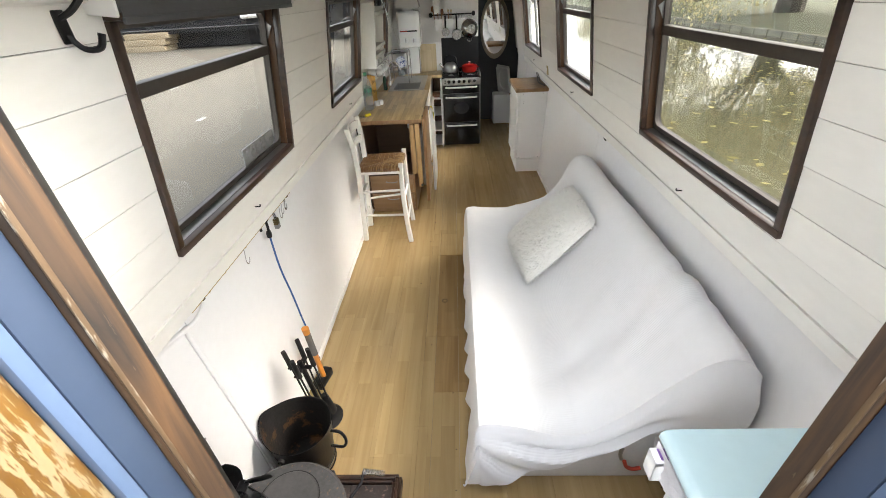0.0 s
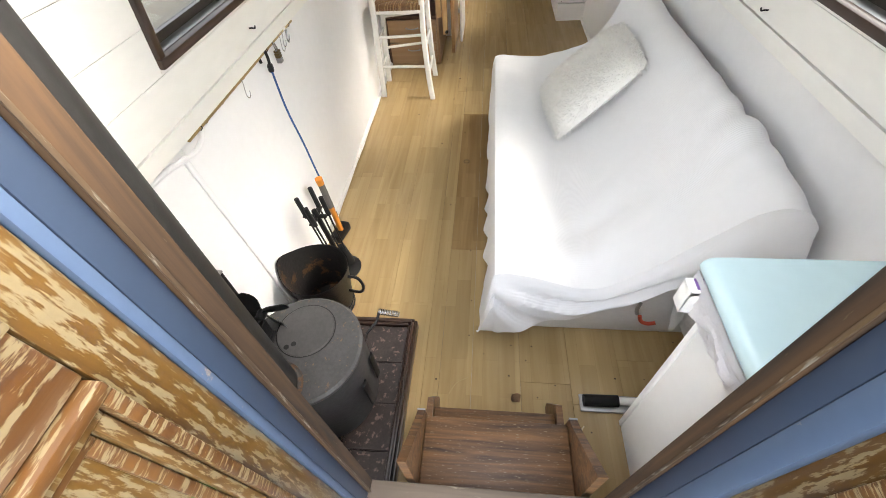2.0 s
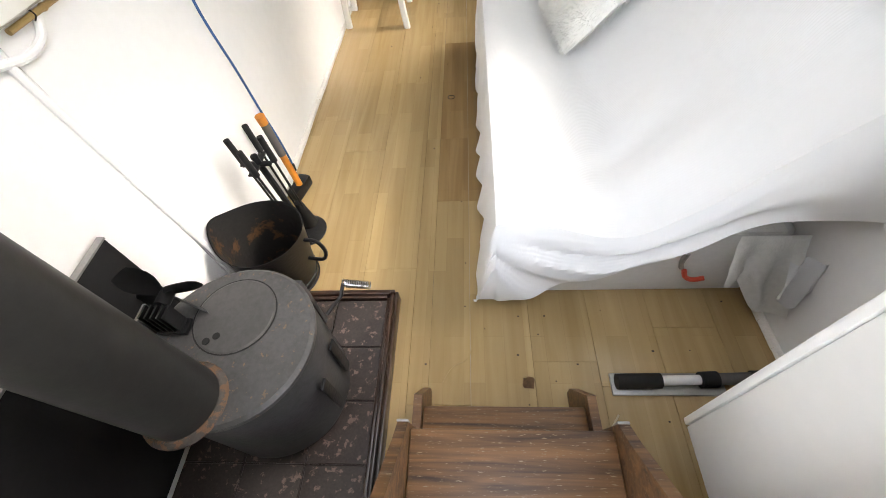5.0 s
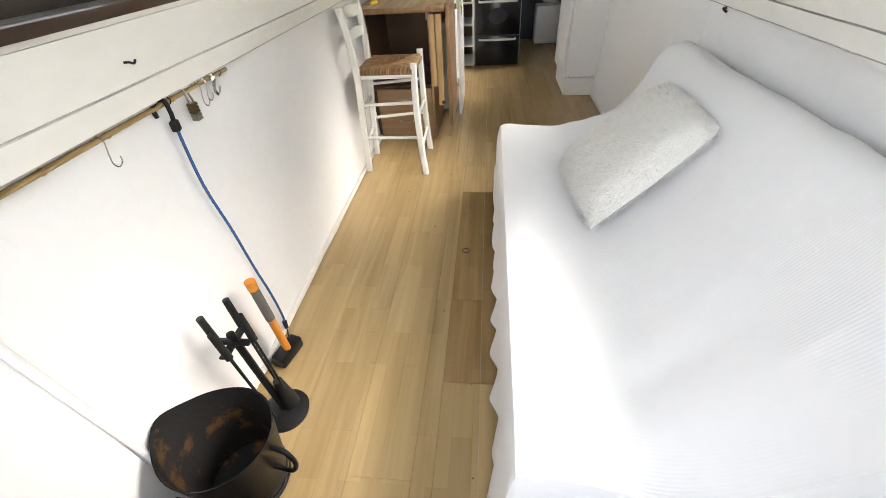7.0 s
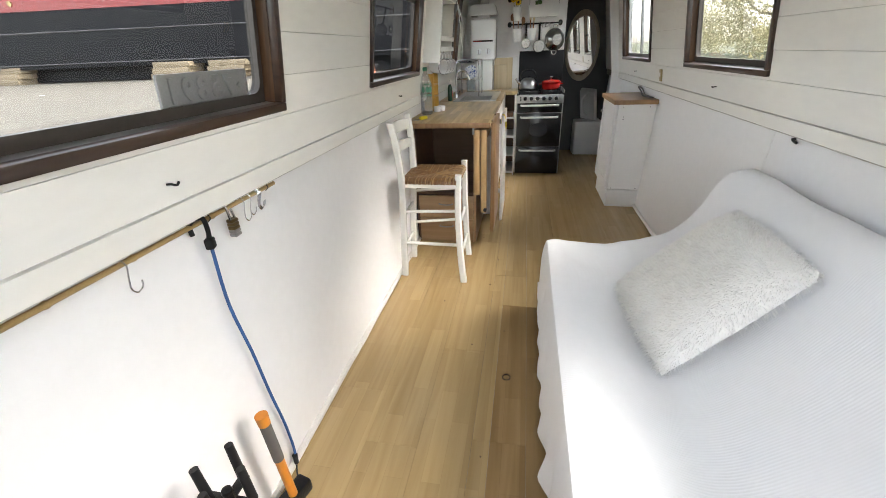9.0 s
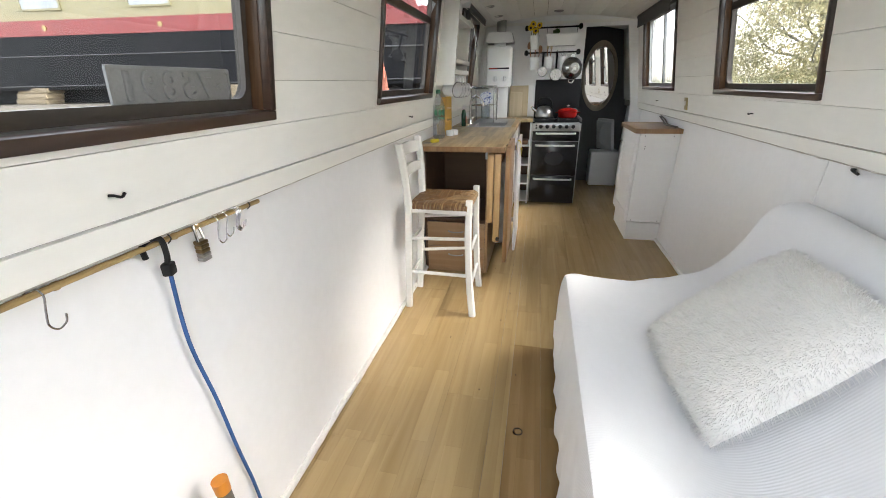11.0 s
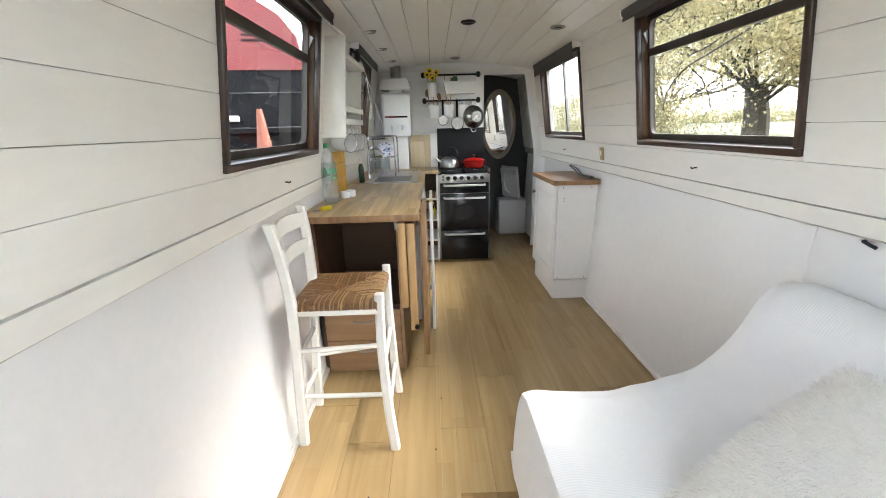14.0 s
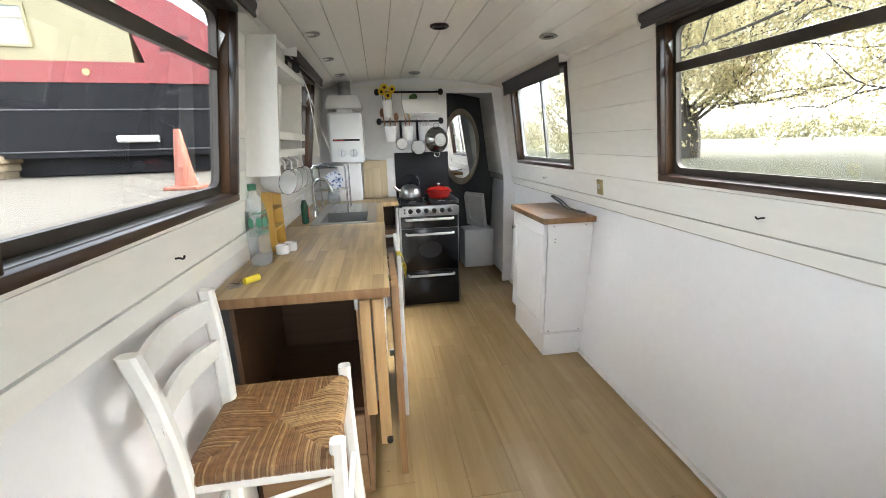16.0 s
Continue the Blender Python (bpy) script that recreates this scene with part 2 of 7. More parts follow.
M["chrome"] = mat("chrome", (0.5, 0.5, 0.5), 0.14, 1.0, var=0.08)
M["pan_steel"] = mat("scuffed_pan_steel", (0.26, 0.255, 0.245), 0.24, 1.0, var=0.25, scale=25)
M["alu"] = mat("dull_aluminium", (0.36, 0.36, 0.35), 0.42, 0.9, var=0.12, scale=14)
M["bronze_alu"] = mat("bronze_anodised_frame", (0.065, 0.056, 0.048), 0.4, 0.5, var=0.15)
M["plate"] = mat("pressed_plate_back", (0.24, 0.24, 0.235), 0.5, 0.3, var=0.1, scale=14)
M["brass"] = mat("tarnished_brass", (0.17, 0.125, 0.06), 0.4, 0.9, var=0.25, scale=30)
M["bamboo"] = mat("bamboo_cane", (0.36, 0.25, 0.10), 0.45, var=0.2, scale=14, stretch=(4, 0.5, 4))
M["cord"] = mat("blue_cord", (0.028, 0.095, 0.27), 0.7, var=0.15, scale=60, bump=0.3, bump_scale=250)
M["rubber"] = mat("black_rubber", (0.008, 0.008, 0.008), 0.6, spec=0.3, var=0.15)
M["orange"] = mat("orange_grip", (0.52, 0.19, 0.02), 0.45, var=0.1, spots=(0.25, 0.12, 0.04), spot_at=0.72)
M["grey_grip"] = mat("grey_grip", (0.09, 0.085, 0.08), 0.6)
def rib_mat():
    """White cotton with fine raised ribs that come and go in patches."""
    m = mat("ribbed_white_cotton", (0.80, 0.80, 0.805), 0.9, var=0.015, scale=3, spec=0.15)
    n, l = m.node_tree.nodes, m.node_tree.links
    tc, wv, ns, mr, mu, bp, fine = (n.new("ShaderNode" + k) for k in ("TexCoord", "TexWave", "TexNoise", "MapRange", "Math", "Bump", "TexNoise"))
    wv.bands_direction = 'Y'
    wv.inputs["Scale"].default_value, wv.inputs["Distortion"].default_value, wv.inputs["Detail Scale"].default_value = 38.0, 1.6, 0.4
    ns.inputs["Scale"].default_value = 2.2
    mr.inputs["From Min"].default_value, mr.inputs["From Max"].default_value = 0.44, 0.62
    mr.inputs["To Min"].default_value = 0.12
    mu.operation = 'MULTIPLY'
    for t in (wv, ns):
        l.new(tc.outputs["Object"], t.inputs["Vector"])
    l.new(ns.outputs["Fac"], mr.inputs["Value"])
    l.new(wv.outputs["Fac"], mu.inputs[0])
    l.new(mr.outputs[0], mu.inputs[1])
    bp.inputs["Strength"].default_value, bp.inputs["Distance"].default_value = 0.2, 0.003
    l.new(mu.outputs[0], bp.inputs["Height"])
    l.new(bp.outputs["Normal"], n["Principled BSDF"].inputs["Normal"])
    return m


M["throw"] = rib_mat()
M["sofa_base"] = mat("white_painted_base", (0.70, 0.69, 0.67), 0.5, var=0.05)
M["fur_skin"] = mat("cream_faux_fur", (0.87, 0.86, 0.83), 0.9, var=0.05, scale=30, bump=0.35, bump_scale=130, spec=0.1)
M["cyan"] = mat("pale_cyan_board", (0.47, 0.62, 0.645), 0.22, var=0.03, scale=3)
M["poly"] = mat("crumpled_polythene", (0.86, 0.85, 0.87), 0.5, var=0.05, scale=20, bump=0.1, bump_scale=22)
M["purple"] = mat("purple_print", (0.19, 0.10, 0.30), 0.5)
M["grey_cloth"] = mat("grey_cloth", (0.80, 0.79, 0.76), 0.9, var=0.08, bump=0.2, bump_scale=150)
M["red_plastic"] = mat("red_plastic", (0.5, 0.06, 0.03), 0.4)
M["blind"] = mat("grey_blind_fabric", (0.075, 0.075, 0.078), 0.75, var=0.06)
M["rush"] = mat("rush_weave", (0.175, 0.088, 0.034), 0.45, var=0.55, scale=50, rand=0.12)
M["rush_light"] = mat("pale_rush", (0.31, 0.20, 0.092), 0.38, var=0.5, scale=50, rand=0.12)
M["red_enamel"] = mat("red_enamel", (0.24, 0.010, 0.008), 0.15, var=0.08)
M["yellow"] = mat("yellow_plastic", (0.80, 0.66, 0.03), 0.4)
M["pale_wood"] = wood_mat("pale_chopping_board", (0.60, 0.50, 0.33), (0.50, 0.40, 0.25), 0.55, 2, 0.7, rand=0.08)
M["caddy_wood"] = wood_mat("yellow_pine_box", (0.60, 0.36, 0.07), (0.50, 0.28, 0.05), 0.4, 2, rand=0.05)
# inner panels, a darker brown than the beech fronts
M["brown_in"] = wood_mat("dark_inner_panel", (0.12, 0.064, 0.03), (0.075, 0.038, 0.018), 0.5, 0, 0.6, rand=0.04)
M["petal"] = mat("yellow_petal", (0.80, 0.55, 0.02), 0.6)
M["seed"] = mat("dark_seed", (0.03, 0.015, 0.008), 0.8)
M["leaf_green"] = mat("green_leaf", (0.06, 0.13, 0.03), 0.5)
M["mirror"] = mat("mirror_glass", (0.90, 0.90, 0.90), 0.02, 1.0, var=0.0)
M["mirror_frame"] = wood_mat("pale_mirror_frame", (0.42, 0.36, 0.27), (0.30, 0.25, 0.18), 0.5, 2, rand=0.02)
M["grey_wall"] = mat("dark_grey_wall", (0.034, 0.036, 0.041), 0.5, var=0.08)
M["toilet"] = mat("grey_plastic", (0.74, 0.75, 0.76), 0.35, var=0.03)
M["green_glass"] = mat("green_bottle", (0.012, 0.065, 0.032), 0.1, var=0.1)
def bottle_mat():
    """Thin clear plastic with a bright sheen and a faint haze."""
    m = glass_mat("clear_bottle_plastic", (0.93, 0.96, 0.97), 0.06, 0.86)
    n, l = m.node_tree.nodes, m.node_tree.links
    df, mx = n.new("ShaderNodeBsdfDiffuse"), n.new("ShaderNodeMixShader")
    df.inputs["Color"].default_value = (0.75, 0.8, 0.82, 1)
    mx.inputs[0].default_value = 0.16
    out = n["Material Output"].inputs["Surface"]
    l.new(out.links[0].from_socket, mx.inputs[1])
    l.new(df.outputs[0], mx.inputs[2])
    l.new(mx.outputs[0], out)
    return m


M["plastic_clear"] = bottle_mat()
M["label_film"] = glass_mat("milky_label_film", (0.93, 0.97, 0.95), 0.2, 0.9)
M["label_green"] = mat("green_label_print", (0.05, 0.22, 0.12), 0.4)
M["glass"] = glass_mat("window_glass", (0.99, 1.0, 0.99), 0.0, 0.63)
M["blue_china"] = mat("blue_pattern_china", (0.75, 0.77, 0.82), 0.15, spots=(0.05, 0.09, 0.28), spot_at=0.5, spot_scale=45)
M["black_china"] = mat("dark_glaze", (0.02, 0.02, 0.025), 0.15)
M["brown_wood"] = wood_mat("spoon_wood", (0.26, 0.12, 0.05), (0.16, 0.07, 0.03), 0.5, 2)
M["sealant"] = mat("dirty_sealant", (0.60, 0.57, 0.52), 0.6, var=0.25, scale=20, spots=(0.06, 0.05, 0.045), spot_at=0.66, spot_scale=25, bump=0.5, bump_scale=40)
M["skirting"] = mat("grubby_skirting_paint", (0.74, 0.72, 0.68), 0.45, var=0.12, scale=14, spots=(0.12, 0.10, 0.08), spot_at=0.66, spot_scale=30, bump=0.3, bump_scale=40)
M["socket_brass"] = mat("aged_brass_plate", (0.42, 0.34, 0.16), 0.35, 0.7, var=0.1)
M["concrete"] = mat("wharf_concrete", (0.135, 0.122, 0.098), 0.9, var=0.12, scale=0.7, bump=0.08, bump_scale=12, spots=(0.16, 0.15, 0.13), spot_at=0.62, spot_scale=3)
M["hull_black"] = mat("hull_blacking", (0.006, 0.006, 0.008), 0.6, var=0.3, spec=0.25, scale=1.5, spots=(0.06, 0.06, 0.065), spot_at=0.69, spot_scale=3, stretch=(1, 1, 0.4))
# greyer than the hull: the strake's thin highlight is put into its colour
M["strake"] = mat("worn_highlit_strake", (0.085, 0.085, 0.088), 0.5, var=0.4, scale=3)
M["boat_red"] = mat("boat_red_paint", (0.27, 0.045, 0.045), 0.3, var=0.08, scale=1.5)
M["boat_cream"] = mat("boat_cream_paint", (0.33, 0.29, 0.165), 0.35, var=0.05, scale=1.5)
M["curtain"] = mat("net_curtain", (0.46, 0.48, 0.51), 0.9, var=0.08, scale=14, stretch=(6, 6, 0.3))
M["cone"] = mat("faded_orange_cone", (0.36, 0.115, 0.07), 0.5, var=0.1)
M["timber"] = wood_mat("timber_baulk", (0.34, 0.27, 0.18), (0.22, 0.17, 0.11), 0.8, 0)
M["grass"] = mat("rough_grass", (0.082, 0.088, 0.045), 0.9, var=0.3, scale=0.5, bump=0.6, bump_scale=9)
M["reeds"] = mat("bank_edging", (0.20, 0.19, 0.15), 0.85, var=0.4, scale=3, bump=0.5, bump_scale=10)
M["bark"] = mat("oak_bark", (0.085, 0.076, 0.066), 0.9, var=0.4, scale=4, bump=0.8, bump_scale=9)


def leaf_mat(name, a, c, thin=0.55):
    m = bpy.data.materials.new(name)
    m.use_nodes = True
    n, l = m.node_tree.nodes, m.node_tree.links
    b = n["Principled BSDF"]
    b.inputs["Roughness"].default_value = 0.6
    g, r = n.new("ShaderNodeNewGeometry"), n.new("ShaderNodeValToRGB")
    r.color_ramp.elements[0].color, r.color_ramp.elements[1].color = (*a, 1), (*c, 1)
    l.new(g.outputs["Random Per Island"], r.inputs["Fac"])
    l.new(r.outputs["Color"], b.inputs["Base Color"])
    tl, ad = n.new("ShaderNodeBsdfTranslucent"), n.new("ShaderNodeMixShader")
    ad.inputs[0].default_value = thin
    l.new(r.outputs["Color"], tl.inputs["Color"])
    l.new(b.outputs[0], ad.inputs[1])
    l.new(tl.outputs[0], ad.inputs[2])
    l.new(ad.outputs[0], n["Material Output"].inputs["Surface"])
    return m


M["fur"] = leaf_mat("faux_fur_strands", (0.86, 0.85, 0.82), (0.90, 0.895, 0.87), 0.7)
M["oak_leaf"] = leaf_mat("autumn_oak_leaves", (0.40, 0.39, 0.22), (0.70, 0.60, 0.36))
M["bush_leaf"] = leaf_mat("hedge_leaves", (0.22, 0.22, 0.13), (0.40, 0.36, 0.21))
M["water"] = mat("canal_water", (0.085, 0.082, 0.048), 0.04, var=0.2, scale=0.6, bump=0.16, bump_scale=2.6, spec=0.6)
M["floating_leaf"] = leaf_mat("floating_leaves", (0.32, 0.27, 0.08), (0.60, 0.52, 0.22))

# ---- mesh tools ----
def box(bm, x0, x1, y0, y1, z0, z1, bevel=0.0, m=None, seg=2):
    r = bmesh.ops.create_cube(bm, size=1.0)
    vs = r["verts"]
    t = Matrix.LocRotScale(((x0 + x1) / 2, (y0 + y1) / 2, (z0 + z1) / 2), None, (abs(x1 - x0), abs(y1 - y0), abs(z1 - z0)))
    bmesh.ops.transform(bm, matrix=t, verts=vs)
    if bevel:
        es = list({e for v in vs for e in v.link_edges})
        r2 = bmesh.ops.bevel(bm, geom=es, offset=bevel, segments=seg, affect='EDGES', profile=0.5)
        vs = list({v for f in r2["faces"] for v in f.verts} | {v for v in vs if v.is_valid})
    if m is not None:
        bmesh.ops.transform(bm, matrix=m, verts=vs)
    return vs


def cyl(bm, a, b, r0, r1=None, seg=20, caps=True):
    """A round bar from a to b."""
    a, b = Vector(a), Vector(b)
    d = b - a
    res = bmesh.ops.create_cone(bm, cap_ends=caps, segments=seg, radius1=r0, radius2=r0 if r1 is None else r1, depth=d.length)
    q = d.to_track_quat('Z', 'Y').to_matrix().to_4x4()
    bmesh.ops.transform(bm, matrix=Matrix.Translation((a + b) / 2) @ q, verts=res["verts"])
    return res["verts"]


def lathe(bm, profile, seg=32, m=None):
    """Turns (radius, height) pairs round the z axis."""
    rings = []
    for r, z in profile:
        if r < 1e-5:
            rings.append([bm.verts.new((0, 0, z))])
        else:
            rings.append([bm.verts.new((r * math.cos(2 * math.pi * i / seg), r * math.sin(2 * math.pi * i / seg), z)) for i in range(seg)])
    for p, q in zip(rings, rings[1:]):
        for i in range(seg):
            j = (i + 1) % seg
            if len(p) == 1 and len(q) > 1:
                bm.faces.new((p[0], q[j], q[i]))
            elif len(q) == 1 and len(p) > 1:
                bm.faces.new((p[i], p[j], q[0]))
            elif len(p) > 1:
                bm.faces.new((p[i], p[j], q[j], q[i]))
    vs = [v for r in rings for v in r]
    if m is not None:
        bmesh.ops.transform(bm, matrix=m, verts=vs)
    return vs


def tube(bm, pts, r, seg=10, taper=None):
    """A round tube along points."""
    pts = [Vector(p) for p in pts]
    rings, prev = [], None
    for i, p in enumerate(pts):
        d = (pts[min(i + 1, len(pts) - 1)] - pts[max(i - 1, 0)]).normalized()
        ref = prev if prev else (Vector((0, 0, 1)) if abs(d.z) < 0.9 else Vector((1, 0, 0)))
        u = (ref - d * ref.dot(d)).normalized()
        prev = u
        w = d.cross(u)
        rr = r if taper is None else r + (taper - r) * i / (len(pts) - 1)
        rings.append([bm.verts.new(p + (u * math.cos(2 * math.pi * k / seg) + w * math.sin(2 * math.pi * k / seg)) * rr) for k in range(seg)])
    for p, q in zip(rings, rings[1:]):
        for k in range(seg):
            j = (k + 1) % seg
            bm.faces.new((p[k], p[j], q[j], q[k]))
    bm.faces.new(rings[0][::-1])
    bm.faces.new(rings[-1])


def curve(pts, n=8):
    """Points smoothed through the given ones."""
    pts = [Vector(p) for p in pts]
    out = []
    for i in range(len(pts) - 1):
        p0, p1, p2, p3 = pts[max(i - 1, 0)], pts[i], pts[i + 1], pts[min(i + 2, len(pts) - 1)]
        for k in range(n):
            t = k / n
            out.append(0.5 * (2 * p1 + (p2 - p0) * t + (2 * p0 - 5 * p1 + 4 * p2 - p3) * t * t + (3 * p1 - p0 - 3 * p2 + p3) * t ** 3))
    out.append(pts[-1])
    return out


def ring_frame(bm, w, h, border, radius, d0, d1, m=None, seg=6):
    """A flat frame in x and y (centred), with rounded inner corners, from depth d0 to d1."""
    def loop(hw, hh, r):
        out = []
        for cx, cy, a in ((hw - r, hh - r, 0), (-hw + r, hh - r, 90), (-hw + r, -hh + r, 180), (hw - r, -hh + r, 270)):
            for k in range(seg + 1):
                t = radians(a + 90 * k / seg)
                out.append((cx + r * math.cos(t), cy + r * math.sin(t)))
        return out
    o, i = loop(w / 2, h / 2, 0.006), loop(w / 2 - border, h / 2 - border, radius)
    vs = [[bm.verts.new((x, y, z)) for x, y in lp] for lp, z in ((o, d0), (o, d1), (i, d1), (i, d0))]
    n = len(o)
    for a in range(4):
        p, q = vs[a], vs[(a + 1) % 4]
        for k in range(n):
            j = (k + 1) % n
            bm.faces.new((p[k], p[j], q[j], q[k]))
    flat = [v for lp in vs for v in lp]
    if m is not None:
        bmesh.ops.transform(bm, matrix=m, verts=flat)
    return flat


def mesh_from(name, bm, material, smooth=True):
    bmesh.ops.recalc_face_normals(bm, faces=bm.faces)
    me = bpy.data.meshes.new(name)
    bm.to_mesh(me)
    bm.free()
    for k in (material if isinstance(material, (list, tuple)) else [material]):
        me.materials.append(M[k])
    if smooth:
        me.set_sharp_from_angle(angle=radians(35))
        for p in me.polygons:
            p.use_smooth = True
    return me


def part(name, bm, material, parent, label="", smooth=True, kind=""):
    """One mesh object under a thing or a part."""
    ob = new(name, mesh_from(name, bm, material, smooth))
    ob.parent = parent
    return tagged(ob, label, kind=kind)


def wpart(name, bm, material, parent, label="", smooth=True, kind=""):
    """As part(), for a mesh written in the room's own coordinates."""
    ob = part(name, bm, material, parent, label, smooth, kind)
    if parent.type == 'EMPTY':
        ob.matrix_parent_inverse = parent.matrix_basis.inverted()
    return ob


def thing(name, label, category, at=(0, 0, 0), group="", kind="", turn=0.0):
    ob = new(name)
    ob.empty_display_size = 0.05
    ob.matrix_basis = Matrix.Translation(at) @ Matrix.Rotation(turn, 4, 'Z')
    return tagged(ob, label, category, group, kind)


def solid(name, bm, material, label, category, kind="", group="", at=(0, 0, 0), smooth=True):
    """A thing of one mesh."""
    ob = new(name, mesh_from(name, bm, material, smooth))
    ob.location = at
    return tagged(ob, label, category, group, kind)


def smooth(a, b, t):
    t = min(1, max(0, (t - a) / (b - a)))
    return t * t * (3 - 2 * t)


B = bmesh.new

# ---- the cabin shell ----
CX = 0.152
Y_END = 5.88
SEAMS = [1.068, 1.195, 1.312, 1.432, 1.555, 1.681, 1.795, 1.915]
WINDOWS = {-1: [(0.78, 1.81), (2.617, 3.63), (4.40, 5.35)], 1: [(0.787, 1.813), (2.65, 3.693), (4.526, 5.604)]}
WZ0, WZ1 = 1.21, 1.86


def half(z):
    """Half the cabin's width at a height: hull sides flare out, cabin sides lean in."""
    return 0.91 + 0.05 * z if z <= 1.0 else 0.915 - 0.135 * (z - 1.0)


def lean_slab(bm, side, y0, y1, z0, z1, inset, thick):
    """A slab of cabin side between heights, inset from the wall's face, thick outwards."""
    def p(y, z, d):
        return bm.verts.new((CX + side * (half(max(z, 1.0001)) + d), y, z))
    v = [p(y, z, d) for d in (inset, inset + thick) for y, z in ((y0, z0), (y1, z0), (y1, z1), (y0, z1))]
    for f in ((0, 1, 2, 3), (4, 5, 6, 7), (0, 1, 5, 4), (1, 2, 6, 5), (2, 3, 7, 6), (3, 0, 4, 7)):
        bm.faces.new([v[i] for i in f])


for side, word in ((-1, "port"), (1, "starboard")):
    # backing wall with the window openings through it
    bm = B()
    ys = sorted({-0.08, 6.75} | {v for w in WINDOWS[side] for v in w})
    for a, b in zip(ys, ys[1:]):
        if (a, b) in WINDOWS[side]:
            lean_slab(bm, side, a, b, 1.0, WZ0 + 0.015, 0.013, 0.05)
            lean_slab(bm, side, a, b, WZ1 - 0.015, 2.02, 0.013, 0.05)
        else:
            lean_slab(bm, side, a, b, 1.0, 2.02, 0.013, 0.05)
    wall = solid("wall_" + word, bm, "groove", "backing of the cabin side behind painted planks", "wall", "structure", smooth=False)
    # lower hull lining: panels with thin joints
    joints = [-0.08, 2.62, 6.75] if side > 0 else [-0.08, 0.765, 6.75]
    for a, b in zip(joints, joints[1:]):
        bm = B()
        v = [bm.verts.new((CX + side * (0.91 + 0.05 * z + d), y, z)) for d in (0, 0.03) for y, z in ((a + 0.002, 0), (b - 0.002, 0), (b - 0.002, 1.04), (a + 0.002, 1.04))]
        for f in ((0, 1, 2, 3), (4, 5, 6, 7), (0, 1, 5, 4), (1, 2, 6, 5), (2, 3, 7, 6), (3, 0, 4, 7)):
            bm.faces.new([v[i] for i in f])
        part("panel", bm, "paint", wall, "smooth white-painted lining panel")
    # skirting strip, uneven and dirty
    bm = B()
    n = 60
    for i in range(n):
        y = -0.05 + 5.9 * i / n
        w = 0.015 + 0.004 * noise.noise((y * 4, side, 0))
        cyl(bm, (CX + side * (0.91 - w * 0.3), y, 0.012), (CX + side * (0.91 - w * 0.3), y + 5.9 / n, 0.012), w, seg=8, caps=False)
    solid("baseboard_" + word, bm, "skirting", "rounded white-painted skirting strip with grubby edge", "skirting", "structure")
    # shelf-edge trim where hull lining meets cabin side
    bm = B()
    lean_slab(bm, side, -0.02, 5.86, 1.010, 1.0655, -0.004, 0.05)
    solid("trim_" + word, bm, "plank_paint", "cream-painted gunwale trim board", "trim", "structure", smooth=False)
    bm = B()
    pts = [(CX + side * (0.936 + 0.006 * noise.noise((i * 0.7, side * 3, 1))), -0.0 + i * 0.06, 1.006 + 0.005 * noise.noise((i * 0.9, 5, side))) for i in range(98)]
    tube(bm, pts, 0.009, 8)
    solid("sealant_" + word, bm, "sealant", "lumpy dirty sealant bead under the gunwale trim", "sealant", "structure")
    # painted planks
    for z0, z1 in zip(SEAMS, SEAMS[1:]):
        cuts = []
        rows = [(-0.02, 6.75)]
        for a, b in WINDOWS[side]:
            rows = [q for r in rows for q in ((r[0], min(r[1], a)), (max(r[0], b), r[1])) if q[1] - q[0] > 0.01]
        cuts = [(a, b, z0, z1) for a, b in rows]
        for a, b in WINDOWS[side]:
            if z0 < WZ0 + 0.015:
                cuts.append((a, b, z0, min(z1, WZ0 + 0.015)))
            if z1 > WZ1 - 0.015:
                cuts.append((a, b, max(z0, WZ1 - 0.015), z1))
        if z1 <= WZ0 or z0 >= WZ1:
            cuts = [(-0.02, 6.75, z0, z1)]
        for a, b, c, d in cuts:
            bm = B()
            g0 = (0.0019 if z0 < 1.1 else 0.0009) if c == z0 else 0
            g1 = 0.0009 if d == z1 else 0
            lean_slab(bm, side, a, b, c + g0, d - g1, 0.0012 * random.uniform(-1, 1), 0.0145)
            part("plank", bm, "plank_paint", wall, smooth=False)

# ceiling: cambered, planked along the boat
bm = B()
NP = 12
gap = 0.0022
for i in range(NP):
    x0, x1 = -0.80 + 1.6 * i / NP + gap, -0.80 + 1.6 * (i + 1) / NP - gap
    z = lambda x: 1.958 - 0.085 * (x / 0.8) ** 2
    ya = 0.60 if -0.36 < (x0 + x1) / 2 < 0.36 else -0.07   # unseen opening, assumed an open hatch, sized to let sky light in
    v = [bm.verts.new((CX + x, y, z(x) + d)) for d in (0, 0.012) for x, y in ((x0, ya), (x1, ya), (x1, 6.75), (x0, 6.75))]
    for f in ((0, 1, 2, 3), (4, 5, 6, 7), (0, 1, 5, 4), (1, 2, 6, 5), (2, 3, 7, 6), (3, 0, 4, 7)):
        bm.faces.new([v[k] for k in f])
solid("ceiling", bm, "plank_paint", "cream-painted planked ceiling, slightly cambered", "ceiling", "structure", smooth=False)
bm = B()
